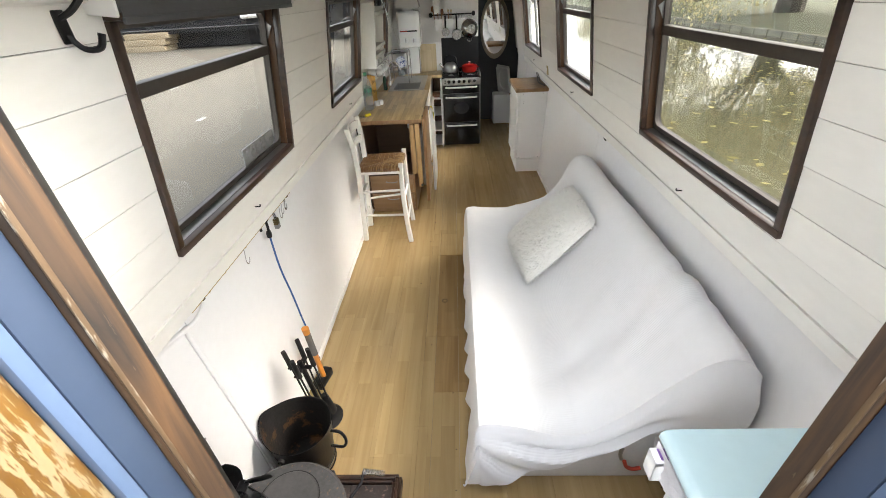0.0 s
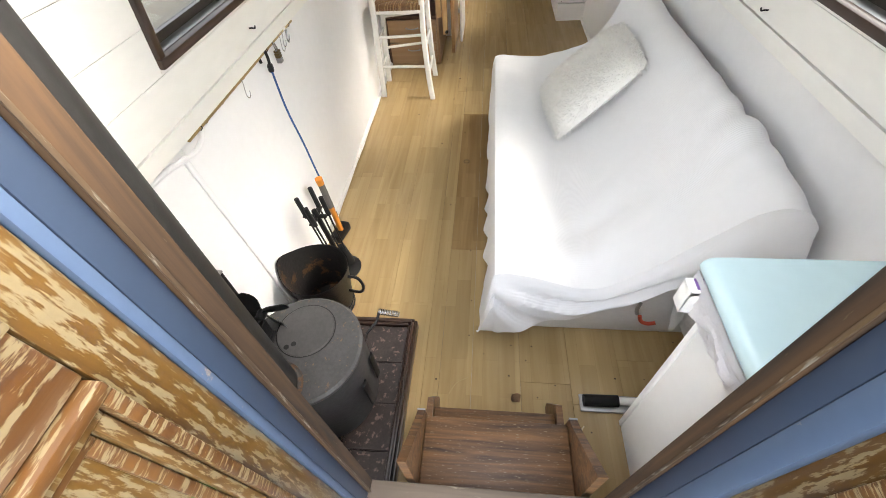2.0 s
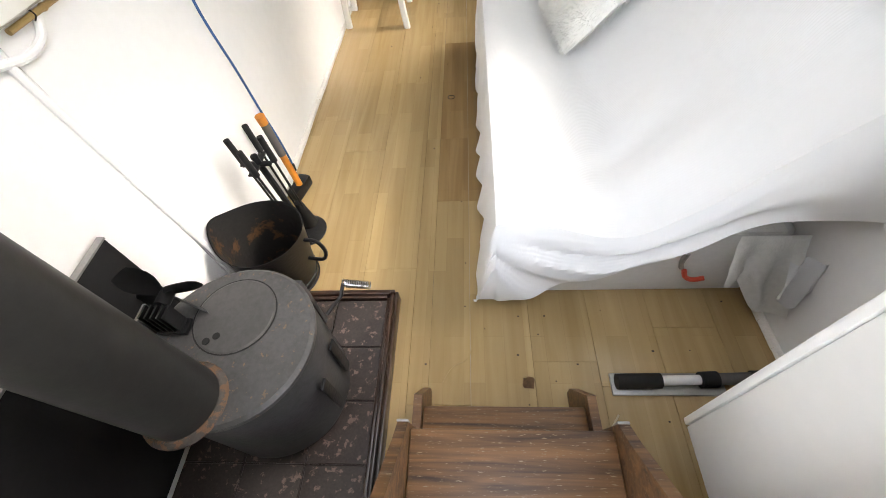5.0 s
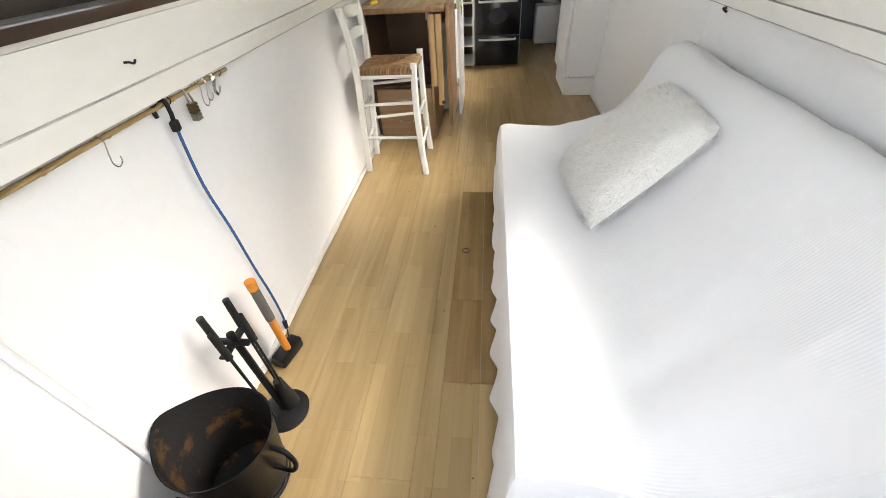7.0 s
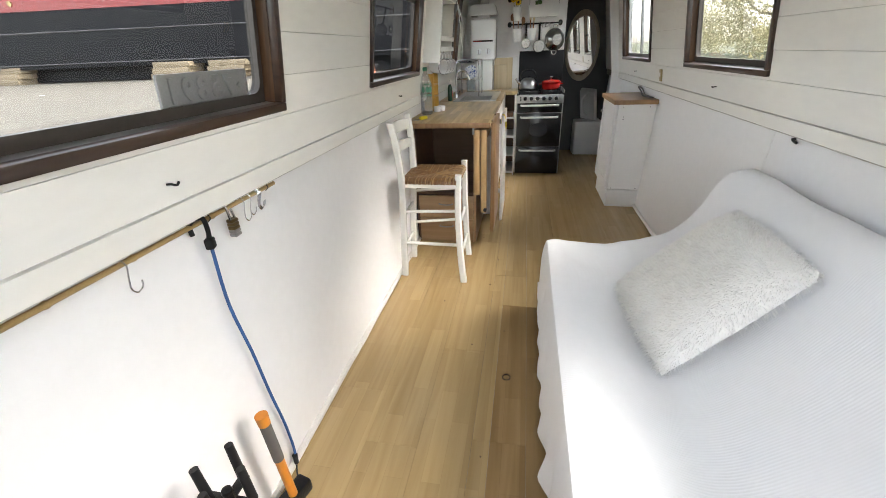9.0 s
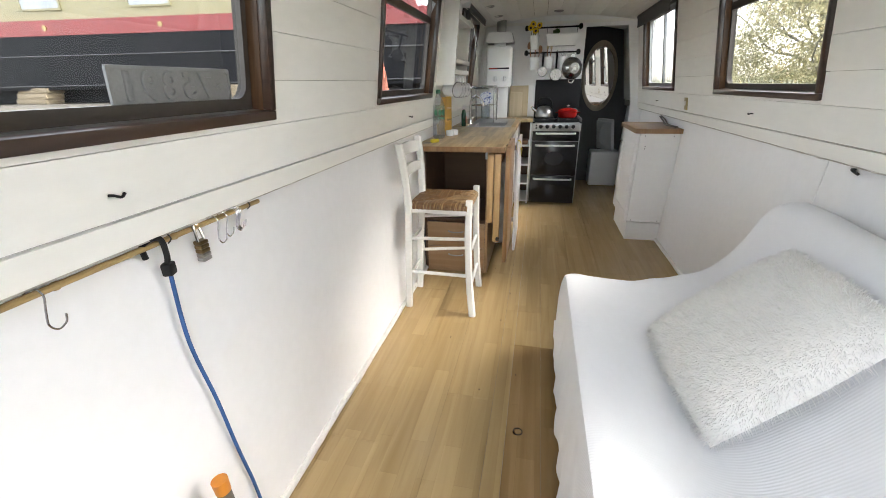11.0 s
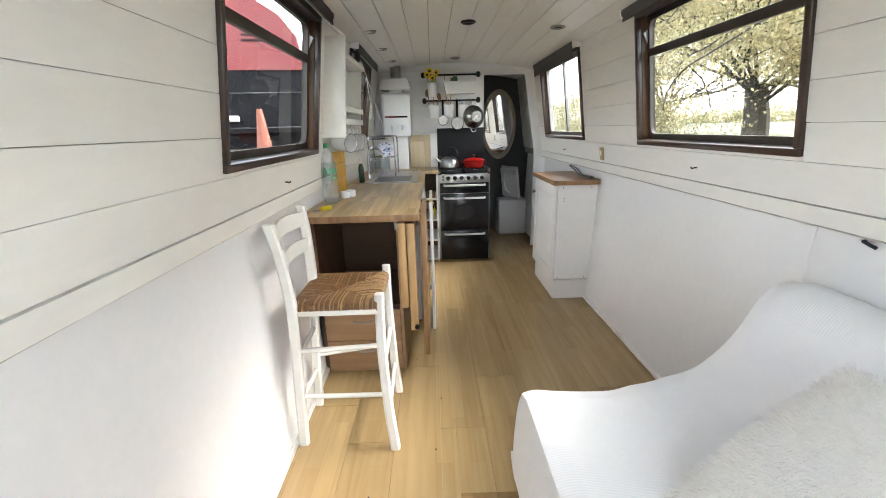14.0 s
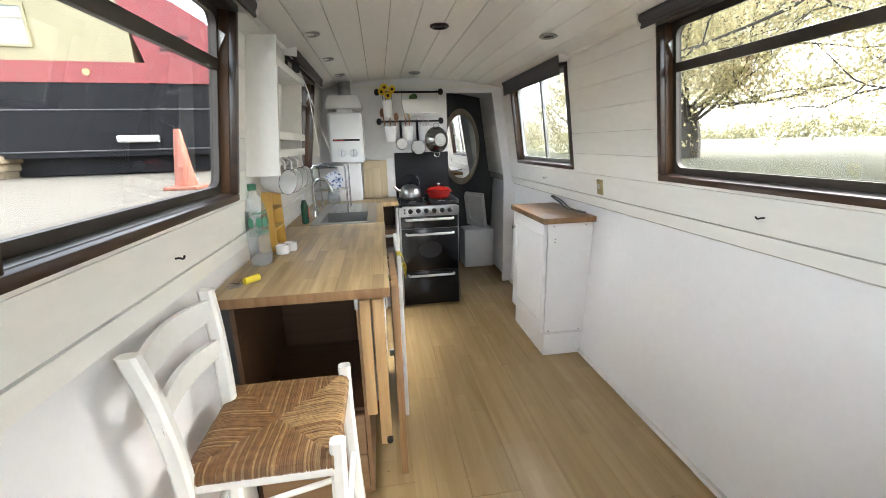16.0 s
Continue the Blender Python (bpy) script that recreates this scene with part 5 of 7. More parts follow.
# number plate standing in the window, seen from behind
plate = thing("number_plate", "dull pressed number plate, seen from behind, on the window ledge", "plate", (-0.79, 1.57, 1.245))
PM = Matrix(((0, 0, 1, -0.774), (1, 0, 0, 1.548), (0, 1, 0, 1.298), (0, 0, 0, 1))) @ Matrix.Rotation(radians(5), 4, 'X')
bm = B()
box(bm, -0.160, 0.160, -0.040, 0.040, -0.001, 0.001, 0.0008, PM)
ring_frame(bm, 0.320, 0.080, 0.006, 0.012, -0.002, 0.004, PM)
wpart("sheet", bm, "plate", plate)
for k, ch in enumerate("75891"):
    fc = bpy.data.curves.new("digit", 'FONT')
    fc.body, fc.size, fc.extrude, fc.bevel_depth, fc.align_x, fc.align_y = ch, 0.076, 0.003, 0.002, 'CENTER', 'CENTER'
    fo = bpy.data.objects.new("digit_source", fc)
    scene.collection.objects.link(fo)
    bpy.context.view_layer.update()
    me = bpy.data.meshes.new_from_object(fo.evaluated_get(bpy.context.evaluated_depsgraph_get()))
    bpy.data.objects.remove(fo)
    me.materials.clear()
    me.materials.append(M["plate"])
    me.transform(PM @ Matrix.Translation((0.078 - 0.050 * k, 0.0, 0.0015)) @ Matrix.Diagonal((-1.0, 1.0, 1, 1)))
    dg = new("digit", me)
    dg.parent = plate
    dg.matrix_parent_inverse = plate.matrix_basis.inverted()
bm = B()
lathe(bm, [(0, 0.002), (0.014, 0.002), (0.012, 0.005), (0, 0.005)], 4, PM @ Matrix.Translation((0.125, 0.0, 0)) @ Matrix.Diagonal((1, 0.6, 1, 1)))
wpart("emblem", bm, "plate", plate)

# ---- sofa bed under a throw ----
sofa = thing("sofa_bed", "low sofa bed wholly covered by a white ribbed throw", "sofa bed", (0.6, 1.65, 0))
bm = B()
box(bm, 0.24, 1.04, 0.765, 2.56, 0.0, 0.33, 0.01)
wpart("base", bm, "sofa_base", sofa, "white-painted box base")
bm = B()
box(bm, 0.225, 1.0, 0.75, 2.57, 0.331, 0.345, 0.004)
wpart("mattress_board", bm, "grey_cloth", sofa)


def bed_profile(s):
    """Across the bed from aisle to wall: x and z of the throw's top."""
    pts = [(0.0, 0.165, 0.435), (0.05, 0.200, 0.462), (0.18, 0.33, 0.435), (0.34, 0.50, 0.365), (0.46, 0.60, 0.385), (0.62, 0.75, 0.530), (0.76, 0.87, 0.720), (0.86, 0.92, 0.845), (0.92, 0.99, 0.872), (0.97, 1.055, 0.850), (1.0, 1.078, 0.77)]
    for p, q in zip(pts, pts[1:]):
        if s <= q[0]:
            t = (s - p[0]) / (q[0] - p[0])
            return p[1] + (q[1] - p[1]) * t, p[2] + (q[2] - p[2]) * t
    return pts[-1][1:]


def prof_smooth(s):
    acc = Vector((0, 0))
    for d in (-0.04, -0.02, 0, 0.02, 0.04):
        acc += Vector(bed_profile(min(1, max(0, s + d))))
    return acc / 5


def fold(s, t):
    """Folds that fan out from the aisle corner across the drop at the near end."""
    reach = 0.10 + 0.95 * s
    a = math.atan2(t * 0.42, reach) * 13.0 - 0.6
    w = 0.65 * math.sin(a) + 0.28 * math.sin(2 * a + 0.8) + 0.4 * noise.noise((s * 5, t * 2.5, 4))
    return 0.024 * w * smooth(0.0, 0.5, t) * (0.45 + 0.55 * min(1.0, reach / 0.4))


bm = B()
NU, NV = 90, 110
Y0, Y1 = 0.735, 2.60
grid = {}
HEM = 12
for j in range(-16, NV + 9):
    for i in range(-HEM, NU + 1):
        s = max(0.0, i / NU)
        x, z = prof_smooth(s)
        z += 0.085 * smooth(0.62, 0.92, j / NV) * math.exp(-((s - 0.40) / 0.16) ** 2) - 0.055 * smooth(0.6, 0.95, j / NV) * math.exp(-((s - 0.72) / 0.13) ** 2)
        v = min(1, max(0, j / NV))
        y = Y0 + (Y1 - Y0) * v
        # far end of the backrest rounds off; near end slumps a little
        y_near = Y0 - 0.075 * smooth(0.65, 1.0, s)
        y = y_near + (Y1 - 0.06 * smooth(0.5, 1, s) - y_near) * v
        wob = 0.010 * noise.noise((x * 3, y * 2.2, 0)) + 0.004 * noise.noise((x * 9, y * 7, 3))
        # a long soft fold runs from the near corner up to the backrest
        crease = 0.020 * math.exp(-((y - 0.80 - 0.26 * s) / 0.06) ** 2) * smooth(0.15, 0.5, s) - 0.012 * math.exp(-((y - 0.92 - 0.26 * s) / 0.05) ** 2) * smooth(0.15, 0.5, s)
        for c0, c1, w, amp in ((0.98, 0.42, 0.05, 0.010), (1.12, 0.55, 0.06, 0.007), (0.86, 0.10, 0.035, 0.008)):
            crease += amp * math.exp(-((y - c0 - c1 * (s - 0.4)) / w) ** 2) * smooth(0.2, 0.6, s)
        edge = 0.02 * (smooth(0.06, 0, v) + smooth(0.96, 1, v))
        z = z + wob + crease - edge
        if i < 0:   # aisle-side drop
            t = -i / HEM
            hem = 0.055 + 0.06 * smooth(1.9, 2.6, y) + 0.024 * noise.noise((y * 7, 0, 7)) + 0.005 * math.sin(y * 31)
            z0 = 0.43 + wob - edge
            x = 0.165 - 0.022 * t + (0.005 * math.sin(y * 37) + 0.022 * noise.noise((y * 11, t * 2, 1))) * t - 0.03 * t * smooth(1.0, 0.74, y)
            z = z0 + (hem - z0) * t
        if j < 0:   # drop over the near end
            t = -j / 16
            zt = z
            hem_s = 0.05 + 0.46 * smooth(0.0, 1.0, s) ** 0.9
            if i < 0:
                hem_s = 0.05
            target = min(zt, hem_s)
            z = zt + (target - zt) * t
            y = y - 0.035 * math.sin(min(1, t * 1.5) * 1.57) - fold(s, t)
            if i < 0:
                k = -i / HEM
                x -= 0.015 * k * t
                z = min(z, zt)
        if j > NV:   # drop at the far end
            t = (j - NV) / 8
            y = Y1 + 0.03 * math.sin(t * 1.57) + 0.01 * math.sin(x * 20) * t - 0.06 * smooth(0.5, 1, s)
            z = z + (max(0.15, z - 0.62) - z) * t
        grid[i, j] = bm.verts.new((x, y, z))
for j in range(-16, NV + 8):
    for i in range(-HEM, NU):
        bm.faces.new((grid[i, j], grid[i + 1, j], grid[i + 1, j + 1], grid[i, j + 1]))
throw = wpart("throw", bm, "throw", sofa, "white cotton throw with ribbed weave and wavy hem")

# ---- cushion ----
cushion = thing("cushion", "square cream faux-fur cushion leaning on the sofa bed", "cushion", (0.66, 1.93, 0.5))
c00, c10, c01, c11 = Vector((0.505, 1.668, 0.372)), Vector((0.868, 1.695, 0.765)), Vector((0.455, 2.19, 0.395)), Vector((0.86, 2.20, 0.765))
nrm = (c10 - c00).cross(c01 - c00).normalized()
if nrm.z < 0:
    nrm = -nrm
bm = B()
N = 22
sides = {}
def cushion_point(u, v, s):
    p = c00.lerp(c10, u).lerp(c01.lerp(c11, u), v)
    b = max(0, (1 - (2 * u - 1) ** 4) * (1 - (2 * v - 1) ** 4)) ** 0.6
    c = (c00 + c11) / 2
    q = p + (c - p) * 0.03 * (1 - abs(abs(2 * u - 1) - abs(2 * v - 1)))
    return q + nrm * (s * b * (0.085 if s > 0 else 0.05) + 0.01)
for s in (1, -1):
    g = [[bm.verts.new(cushion_point(i / N, j / N, s)) for j in range(N + 1)] for i in range(N + 1)]
    for i in range(N):
        for j in range(N):
            bm.faces.new((g[i][j], g[i + 1][j], g[i + 1][j + 1], g[i][j + 1]))
bmesh.ops.remove_doubles(bm, verts=bm.verts, dist=1e-4)
wpart("cover", bm, "fur_skin", cushion)
random.seed(5)
verts, faces = [], []
for k in range(17000):
    u, v = random.random(), random.random()
    s = 1 if k % 5 else -1
    p = cushion_point(u, v, s)
    e = 0.01
    n1 = (cushion_point(min(1, u + e), v, s) - cushion_point(max(0, u - e), v, s)).cross(cushion_point(u, min(1, v + e), s) - cushion_point(u, max(0, v - e), s))
    if n1.length < 1e-9:
        continue
    n1.normalize()
    if n1.dot(nrm) * s < 0:
        n1 = -n1
    flow = Vector((noise.noise(p * 34), noise.noise(p * 34 + Vector((5, 0, 0))), noise.noise(p * 34 + Vector((0, 7, 0))) - 0.3))
    d = (n1 * 0.62 + flow * 0.35 + Vector((-0.12, -0.10, -0.06)) + Vector([random.uniform(-0.3, 0.3) for _ in range(3)])).normalized()
    w = d.cross(n1).normalized() * 0.0009
    ln = random.uniform(0.012, 0.024)
    i0 = len(verts)
    mid = p + d * ln * 0.55 + Vector((0, 0, -0.001))
    tip = p + d * ln + Vector((0, 0, -0.004))
    verts += [p - w, p + w, mid + w * 0.8, mid - w * 0.8, tip]
    faces += [(i0, i0 + 1, i0 + 2, i0 + 3), (i0 + 3, i0 + 2, i0 + 4)]
me = bpy.data.meshes.new("shag")
me.from_pydata([tuple(v) for v in verts], [], faces)
me.materials.append(M["fur"])
ob = new("shag", me)
ob.parent = cushion
ob.matrix_parent_inverse = cushion.matrix_basis.inverted()
tagged(ob, "long shaggy cream pile", kind="stuff")

# things pushed under the bed's near end
bag = thing("cloth_bundle", "crumpled grey cloth pushed under the bed", "cloth", (0.93, 0.70, 0))
g = []
bm = B()
for i in range(26):
    t = i / 25
    x = 0.855 + 0.185 * t
    low = 0.20 - 0.11 * smooth(0.15, 0.75, t) + 0.04 * smooth(0.8, 1, t)
    row = []
    for k in range(12):
        q = k / 11
        z = 0.36 + (low - 0.36) * q
        y = 0.725 - (0.05 + 0.07 * smooth(0.3, 0.9, t)) * q - 0.022 * math.sin(t * 13 + q) * q - 0.02 * noise.noise((t * 5, q * 3, 2)) * q
        row.append(bm.verts.new((x + 0.02 * noise.noise((q * 3, t * 2, 8)) * q, y, max(0.002, z))))
    g.append(row)
for p, q in zip(g, g[1:]):
    for k in range(11):
        bm.faces.new((p[k], p[k + 1], q[k + 1], q[k]))
bmesh.ops.solidify(bm, geom=bm.faces[:], thickness=0.003)
wpart("cloth", bm, "grey_cloth", bag)
bm = B()
g = []
for i in range(14):
    t = i / 13
    row = []
    for k in range(9):
        q = k / 8
        row.append(bm.verts.new((0.965 + 0.10 * t, 0.655 - 0.05 * q - 0.014 * math.sin(t * 9 + q * 2), 0.335 - (0.10 + 0.06 * math.sin(t * 3.1)) * q)))
    g.append(row)
for p, q in zip(g, g[1:]):
    for k in range(8):
        bm.faces.new((p[k], p[k + 1], q[k + 1], q[k]))
bmesh.ops.solidify(bm, geom=bm.faces[:], thickness=0.003)
wpart("loose_flap", bm, "throw", bag, "white loose flap of cloth")
shears = thing("secateurs", "pruning tool with red plastic grip tucked under the bed", "tool", (0.80, 0.71, 0))
bm = B()
tube(bm, curve([(0.775, 0.735, 0.175), (0.785, 0.725, 0.150), (0.81, 0.72, 0.142), (0.84, 0.72, 0.150)], 6), 0.008, 8)
wpart("red_grip", bm, "red_plastic", shears)
bm = B()
tube(bm, curve([(0.755, 0.74, 0.26), (0.752, 0.738, 0.22), (0.760, 0.735, 0.19)], 5), 0.008, 8)
wpart("lever", bm, "alu", shears)

# ---- white cupboard with a pale blue board on it, beside the steps ----
cup = thing("side_cupboard", "white wall cupboard beside the entrance steps", "cupboard", (0.8, 0.11, 0.35))
bm = B()
box(bm, 0.555, CX + 0.915, 0.002, 0.226, 0.35, 1.035, 0.003)
wpart("carcass", bm, "melamine", cup)
bm = B()
box(bm, 0.552, CX + 0.92, 0.2275, 0.243, 0.352, 1.03, 0.003)
wpart("door_front", bm, "melamine", cup)
poly = thing("polythene_wrap", "crumpled white polythene wrapping hanging over the cupboard's edge", "packaging", (0.56, 0.13, 1.04))
for x, ya, yb, za, zb in ((0.546, 0.008, 0.232, 0.975, 0.945), (0.534, 0.020, 0.246, 0.990, 0.962), (0.522, 0.012, 0.254, 1.012, 0.985), (0.511, 0.030, 0.264, 1.030, 1.008)):
    bm = B()
    g = []
    for i in range(19):
        u = i / 18
        y = ya + (yb - ya) * u
        low = za + (zb - za) * u + 0.012 * noise.noise((u * 6, x * 90, 2))
        g.append([bm.verts.new((x + 0.006 * noise.noise((u * 7, k * 0.5, x * 70)) * (k / 7) - 0.004 * math.sin(u * 17 + x * 300) * (k / 7), y + 0.004 * noise.noise((u * 5, k, 9)), 1.070 + (low - 1.070) * k / 7)) for k in range(8)])
    for p, q in zip(g, g[1:]):
        for k in range(7):
            bm.faces.new((p[k], p[k + 1], q[k + 1], q[k]))
    bmesh.ops.solidify(bm, geom=bm.faces[:], thickness=0.0012)
    wpart("sheet", bm, "poly", poly, smooth=False)
bm = B()
box(bm, 0.553, 1.02, 0.01, 0.255, 1.036, 1.077, 0.006)
wpart("folded_pack", bm, "poly", poly)
board = thing("blue_board", "pale cyan glossy sheet with a rolled edge lying on wrapped packs", "board", (0.78, 0.13, 1.08))
prof = [(0.532, 1.062), (0.524, 1.061), (0.516, 1.066), (0.512, 1.076), (0.514, 1.087), (0.520, 1.094), (0.530, 1.097), (0.56, 1.0985), (CX + 0.90, 1.097)]
bm = B()
g = [[bm.verts.new((x, y, z)) for x, z in prof] for y in (0.004, 0.09, 0.18, 0.270)]
for p, q in zip(g, g[1:]):
    for k in range(len(prof) - 1):
        bm.faces.new((p[k], p[k + 1], q[k + 1], q[k]))
bmesh.ops.recalc_face_normals(bm, faces=bm.faces[:])
bmesh.ops.solidify(bm, geom=bm.faces[:], thickness=0.004)
wpart("sheet", bm, "cyan", board)
bm = B()
box(bm, 0.540, CX + 0.90, 0.006, 0.262, 1.0785, 1.092, 0.003)
wpart("backing", bm, "melamine", board, "white backing under the cyan sheet")
bracket = thing("blind_fitting", "white plastic fitting with purple print by the cupboard's corner", "fitting", (0.50, 0.245, 1.0))
bm = B()
box(bm, 0.495, 0.545, 0.228, 0.262, 1.036, 1.05, 0.003)
box(bm, 0.495, 0.50, 0.228, 0.262, 0.985, 1.05, 0.002)
box(bm, 0.495, 0.552, 0.228, 0.232, 0.985, 1.05, 0.002)
wpart("shell", bm, "melamine", bracket)
bm = B()
box(bm, 0.508, 0.532, 0.234, 0.258, 1.0505, 1.052)
wpart("print_patch", bm, "purple", bracket)

mop = thing("floor_sweeper", "flat grey mop with white handle lying on the floor", "mop", (0.8, 0.43, 0))
bm = B()
box(bm, 0.525, 0.86, 0.392, 0.46, 0.0, 0.012, 0.003)
wpart("pad", bm, "alu", mop)
bm = B()
cyl(bm, (0.535, 0.425, 0.036), (0.665, 0.428, 0.036), 0.023, seg=18)
wpart("grip", bm, "rubber", mop)
bm = B()
cyl(bm, (0.666, 0.428, 0.036), (0.78, 0.431, 0.036), 0.015, seg=18)
wpart("handle", bm, "melamine", mop)
bm = B()
cyl(bm, (0.781, 0.431, 0.036), (0.83, 0.433, 0.036), 0.024, seg=18)
wpart("collar", bm, "rubber", mop)
bm = B()
cyl(bm, (0.831, 0.433, 0.036), (0.93, 0.436, 0.036), 0.018, seg=18)
wpart("tube", bm, "grey_grip", mop)
bm = B()
cyl(bm, (0.931, 0.436, 0.036), (1.04, 0.439, 0.036), 0.023, seg=18)
wpart("end_grip", bm, "rubber", mop)

# bits on the floor
bm = B()
tube(bm, [(0.028 * math.cos(a / 24 * 6.2832) * 0.62, 2.0 + 0.028 * math.sin(a / 24 * 6.2832) * 0.62, 0.003) for a in range(25)], 0.0018, 6)
solid("rubber_ring", bm, "rubber", "small black rubber ring lying on the floor", "ring")
bm = B()
tube(bm, curve([(0.0, 0.43, 0.002), (0.03, 0.48, 0.002), (0.08, 0.51, 0.002), (0.095, 0.55, 0.002)], 6), 0.0012, 5)
solid("twig", bm, "bamboo", "thin dry stalk on the floor", "debris")
bm = B()
tube(bm, [(0.505, 0.30, 0.004), (0.53, 0.335, 0.004)], 0.003, 6)
solid("matchstick", bm, "pale_wood", "pale matchstick on the floor", "debris")
random.seed(11)
bm = B()
for _ in range(46):
    x, y = random.uniform(-0.15, 0.98), random.uniform(0.05, 0.74)
    if random.random() < 0.25:
        x, y = random.uniform(-0.6, 0.3), random.uniform(0.8, 4)
    r = random.uniform(0.001, 0.0036)
    box(bm, x - r, x + r, y - r * 0.7, y + r * 0.7, 0.0005, 0.002 + r * 0.3, m=None)
solid("crumbs", bm, "seed", "dark crumbs and coal dust on the floor", "debris", kind="stuff", smooth=False)
bm = B()
g = [[bm.verts.new((0.255 + 0.012 * i + 0.004 * random.uniform(-1, 1), 0.415 + 0.011 * j + 0.004 * random.uniform(-1, 1), 0.002 + 0.006 * random.random())) for j in range(4)] for i in range(4)]
for p, q in zip(g, g[1:]):
    for k in range(3):
        bm.faces.new((p[k], p[k + 1], q[k + 1], q[k]))
bmesh.ops.solidify(bm, geom=bm.faces[:], thickness=0.0008)
solid("dry_leaf", bm, "rush", "curled brown dry leaf on the floor", "debris")

# ---- rush-seated stool ----
stool = thing("bar_stool", "white-painted tall wooden chair with a woven rush seat", "bar stool", (-0.53, 3.06, 0))


def bent_leg(pts, r0, r1, flat=1.0):
    bm = B()
    c = curve(pts, 5)
    n = len(c)
    rings = []
    for i, p in enumerate(c):
        t = i / (n - 1)
        r = r0 + (r1 - r0) * t
        a, b = r, r * flat
        rings.append([bm.verts.new((p.x + a * u, p.y + b * v, p.z)) for u, v in ((-1, -0.6), (-0.6, -1), (0.6, -1), (1, -0.6), (1, 0.6), (0.6, 1), (-0.6, 1), (-1, 0.6))])
    for p, q in zip(rings, rings[1:]):
        for k in range(8):
            j = (k + 1) % 8
            bm.faces.new((p[k], p[j], q[j], q[k]))
    bm.faces.new(rings[0][::-1]), bm.faces.new(rings[-1])
    return bm


for pts in ([(-0.719, 2.880, 0), (-0.705, 2.885, 0.35), (-0.693, 2.885, 0.63), (-0.700, 2.862, 0.85), (-0.718, 2.838, 1.003)],
            [(-0.725, 3.150, 0), (-0.712, 3.170, 0.35), (-0.695, 3.185, 0.63), (-0.702, 3.205, 0.85), (-0.725, 3.235, 1.000)]):
    wpart("back_post", bent_leg(pts, 0.021, 0.0205, 0.75), "white_gloss", stool)
for pts in ([(-0.312, 2.836, 0), (-0.335, 2.872, 0.18), (-0.350, 2.900, 0.45), (-0.346, 2.912, 0.69)],
            [(-0.328, 3.235, 0), (-0.346, 3.255, 0.18), (-0.357, 3.268, 0.45), (-0.358, 3.272, 0.69)]):
    wpart("front_leg", bent_leg(pts, 0.020, 0.019, 0.9), "white_gloss", stool)
for z, h, d in ((0.945, 0.030, 0.030), (0.830, 0.026, 0.028)):
    bm = B()
    g = []
    n = 12
    for i in range(n + 1):
        t = i / n
        y = 2.848 + 0.368 * t
        bow = -0.024 * math.sin(math.pi * t)
        lift = 0.014 * math.sin(math.pi * t)
        x = -0.702 - 0.14 * (z - 0.85) + bow
        g.append([bm.verts.new((x + a, y, z + b + lift * (1 if b > 0 else 0.3))) for a, b in ((-0.008, -h), (0.008, -h), (0.008, h), (-0.008, h))])
    for p, q in zip(g, g[1:]):
        for k in range(4):
            bm.faces.new((p[k], p[(k + 1) % 4], q[(k + 1) % 4], q[k]))
    bm.faces.new(g[0][::-1]), bm.faces.new(g[-1])
    wpart("back_slat", bm, "white_gloss", stool)
for a, b in (((-0.710, 2.884, 0.24), (-0.338, 2.878, 0.24)), ((-0.698, 2.888, 0.455), (-0.350, 2.902, 0.462)), ((-0.715, 3.166, 0.27), (-0.350, 3.260, 0.27)), ((-0.705, 3.178, 0.50), (-0.358, 3.270, 0.50)),
             ((-0.348, 2.895, 0.36), (-0.355, 3.266, 0.36)), ((-0.335, 2.870, 0.16), (-0.344, 3.254, 0.16)), ((-0.702, 2.885, 0.42), (-0.708, 3.174, 0.42)), ((-0.712, 2.883, 0.20), (-0.718, 3.160, 0.20))):
    bm = B()
    cyl(bm, a, b, 0.0105, seg=12)
    wpart("rung", bm, "white_gloss", stool)
for a in ((-0.690, -0.355, 2.882, 2.906), (-0.692, -0.362, 3.222, 3.247)):
    bm = B()
    box(bm, a[0], a[1], a[2], a[3], 0.612, 0.638, 0.004)
    wpart("seat_rail", bm, "white_gloss", stool)
SC = Vector((-0.527, 3.080, 0.648))
HX, HY = 0.172, 0.186
random.seed(9)
n = 72
for side in range(4):
    for i in range(n):
        s = -1 + (2 * i + 1) / n
        r = random.uniform(0.0026, 0.0034)
        jit, pts = random.uniform(-0.25, 0.25) / n, []
        for p, zz in ((0.99, -0.030), (1.045, -0.020), (1.055, -0.006), (1.02, 0.007), (0.93, 0.014), (0.75, 0.016), (0.5, 0.011), (0.25, 0.006), (0.0, 0.003)):
            q = max(p, abs(s) * 0.985)
            q += (0.0 if p > 0.9 else 0.004 * random.uniform(-1, 1))
            w = s + jit + 0.25 / n * random.uniform(-1, 1)
            u, v = (q, w) if side == 0 else (-q, w) if side == 1 else (w, q) if side == 2 else (w, -q)
            pts.append(SC + Vector((u * HX, v * HY, zz + 0.0012 * random.uniform(-1, 1))))
            if p < abs(s) * 0.985:
                break
        bm = B()
        tube(bm, pts, r, 5)
        wpart("rush_strand", bm, "rush_light" if random.random() < (0.14 if side != 0 else 0.85) else "rush", stool)
bm = B()
box(bm, SC.x - HX * 0.98, SC.x + HX * 0.98, SC.y - HY * 0.98, SC.y + HY * 0.98, SC.z - 0.016, SC.z + 0.001, 0.006)
wpart("seat_padding", bm, "rush", stool)

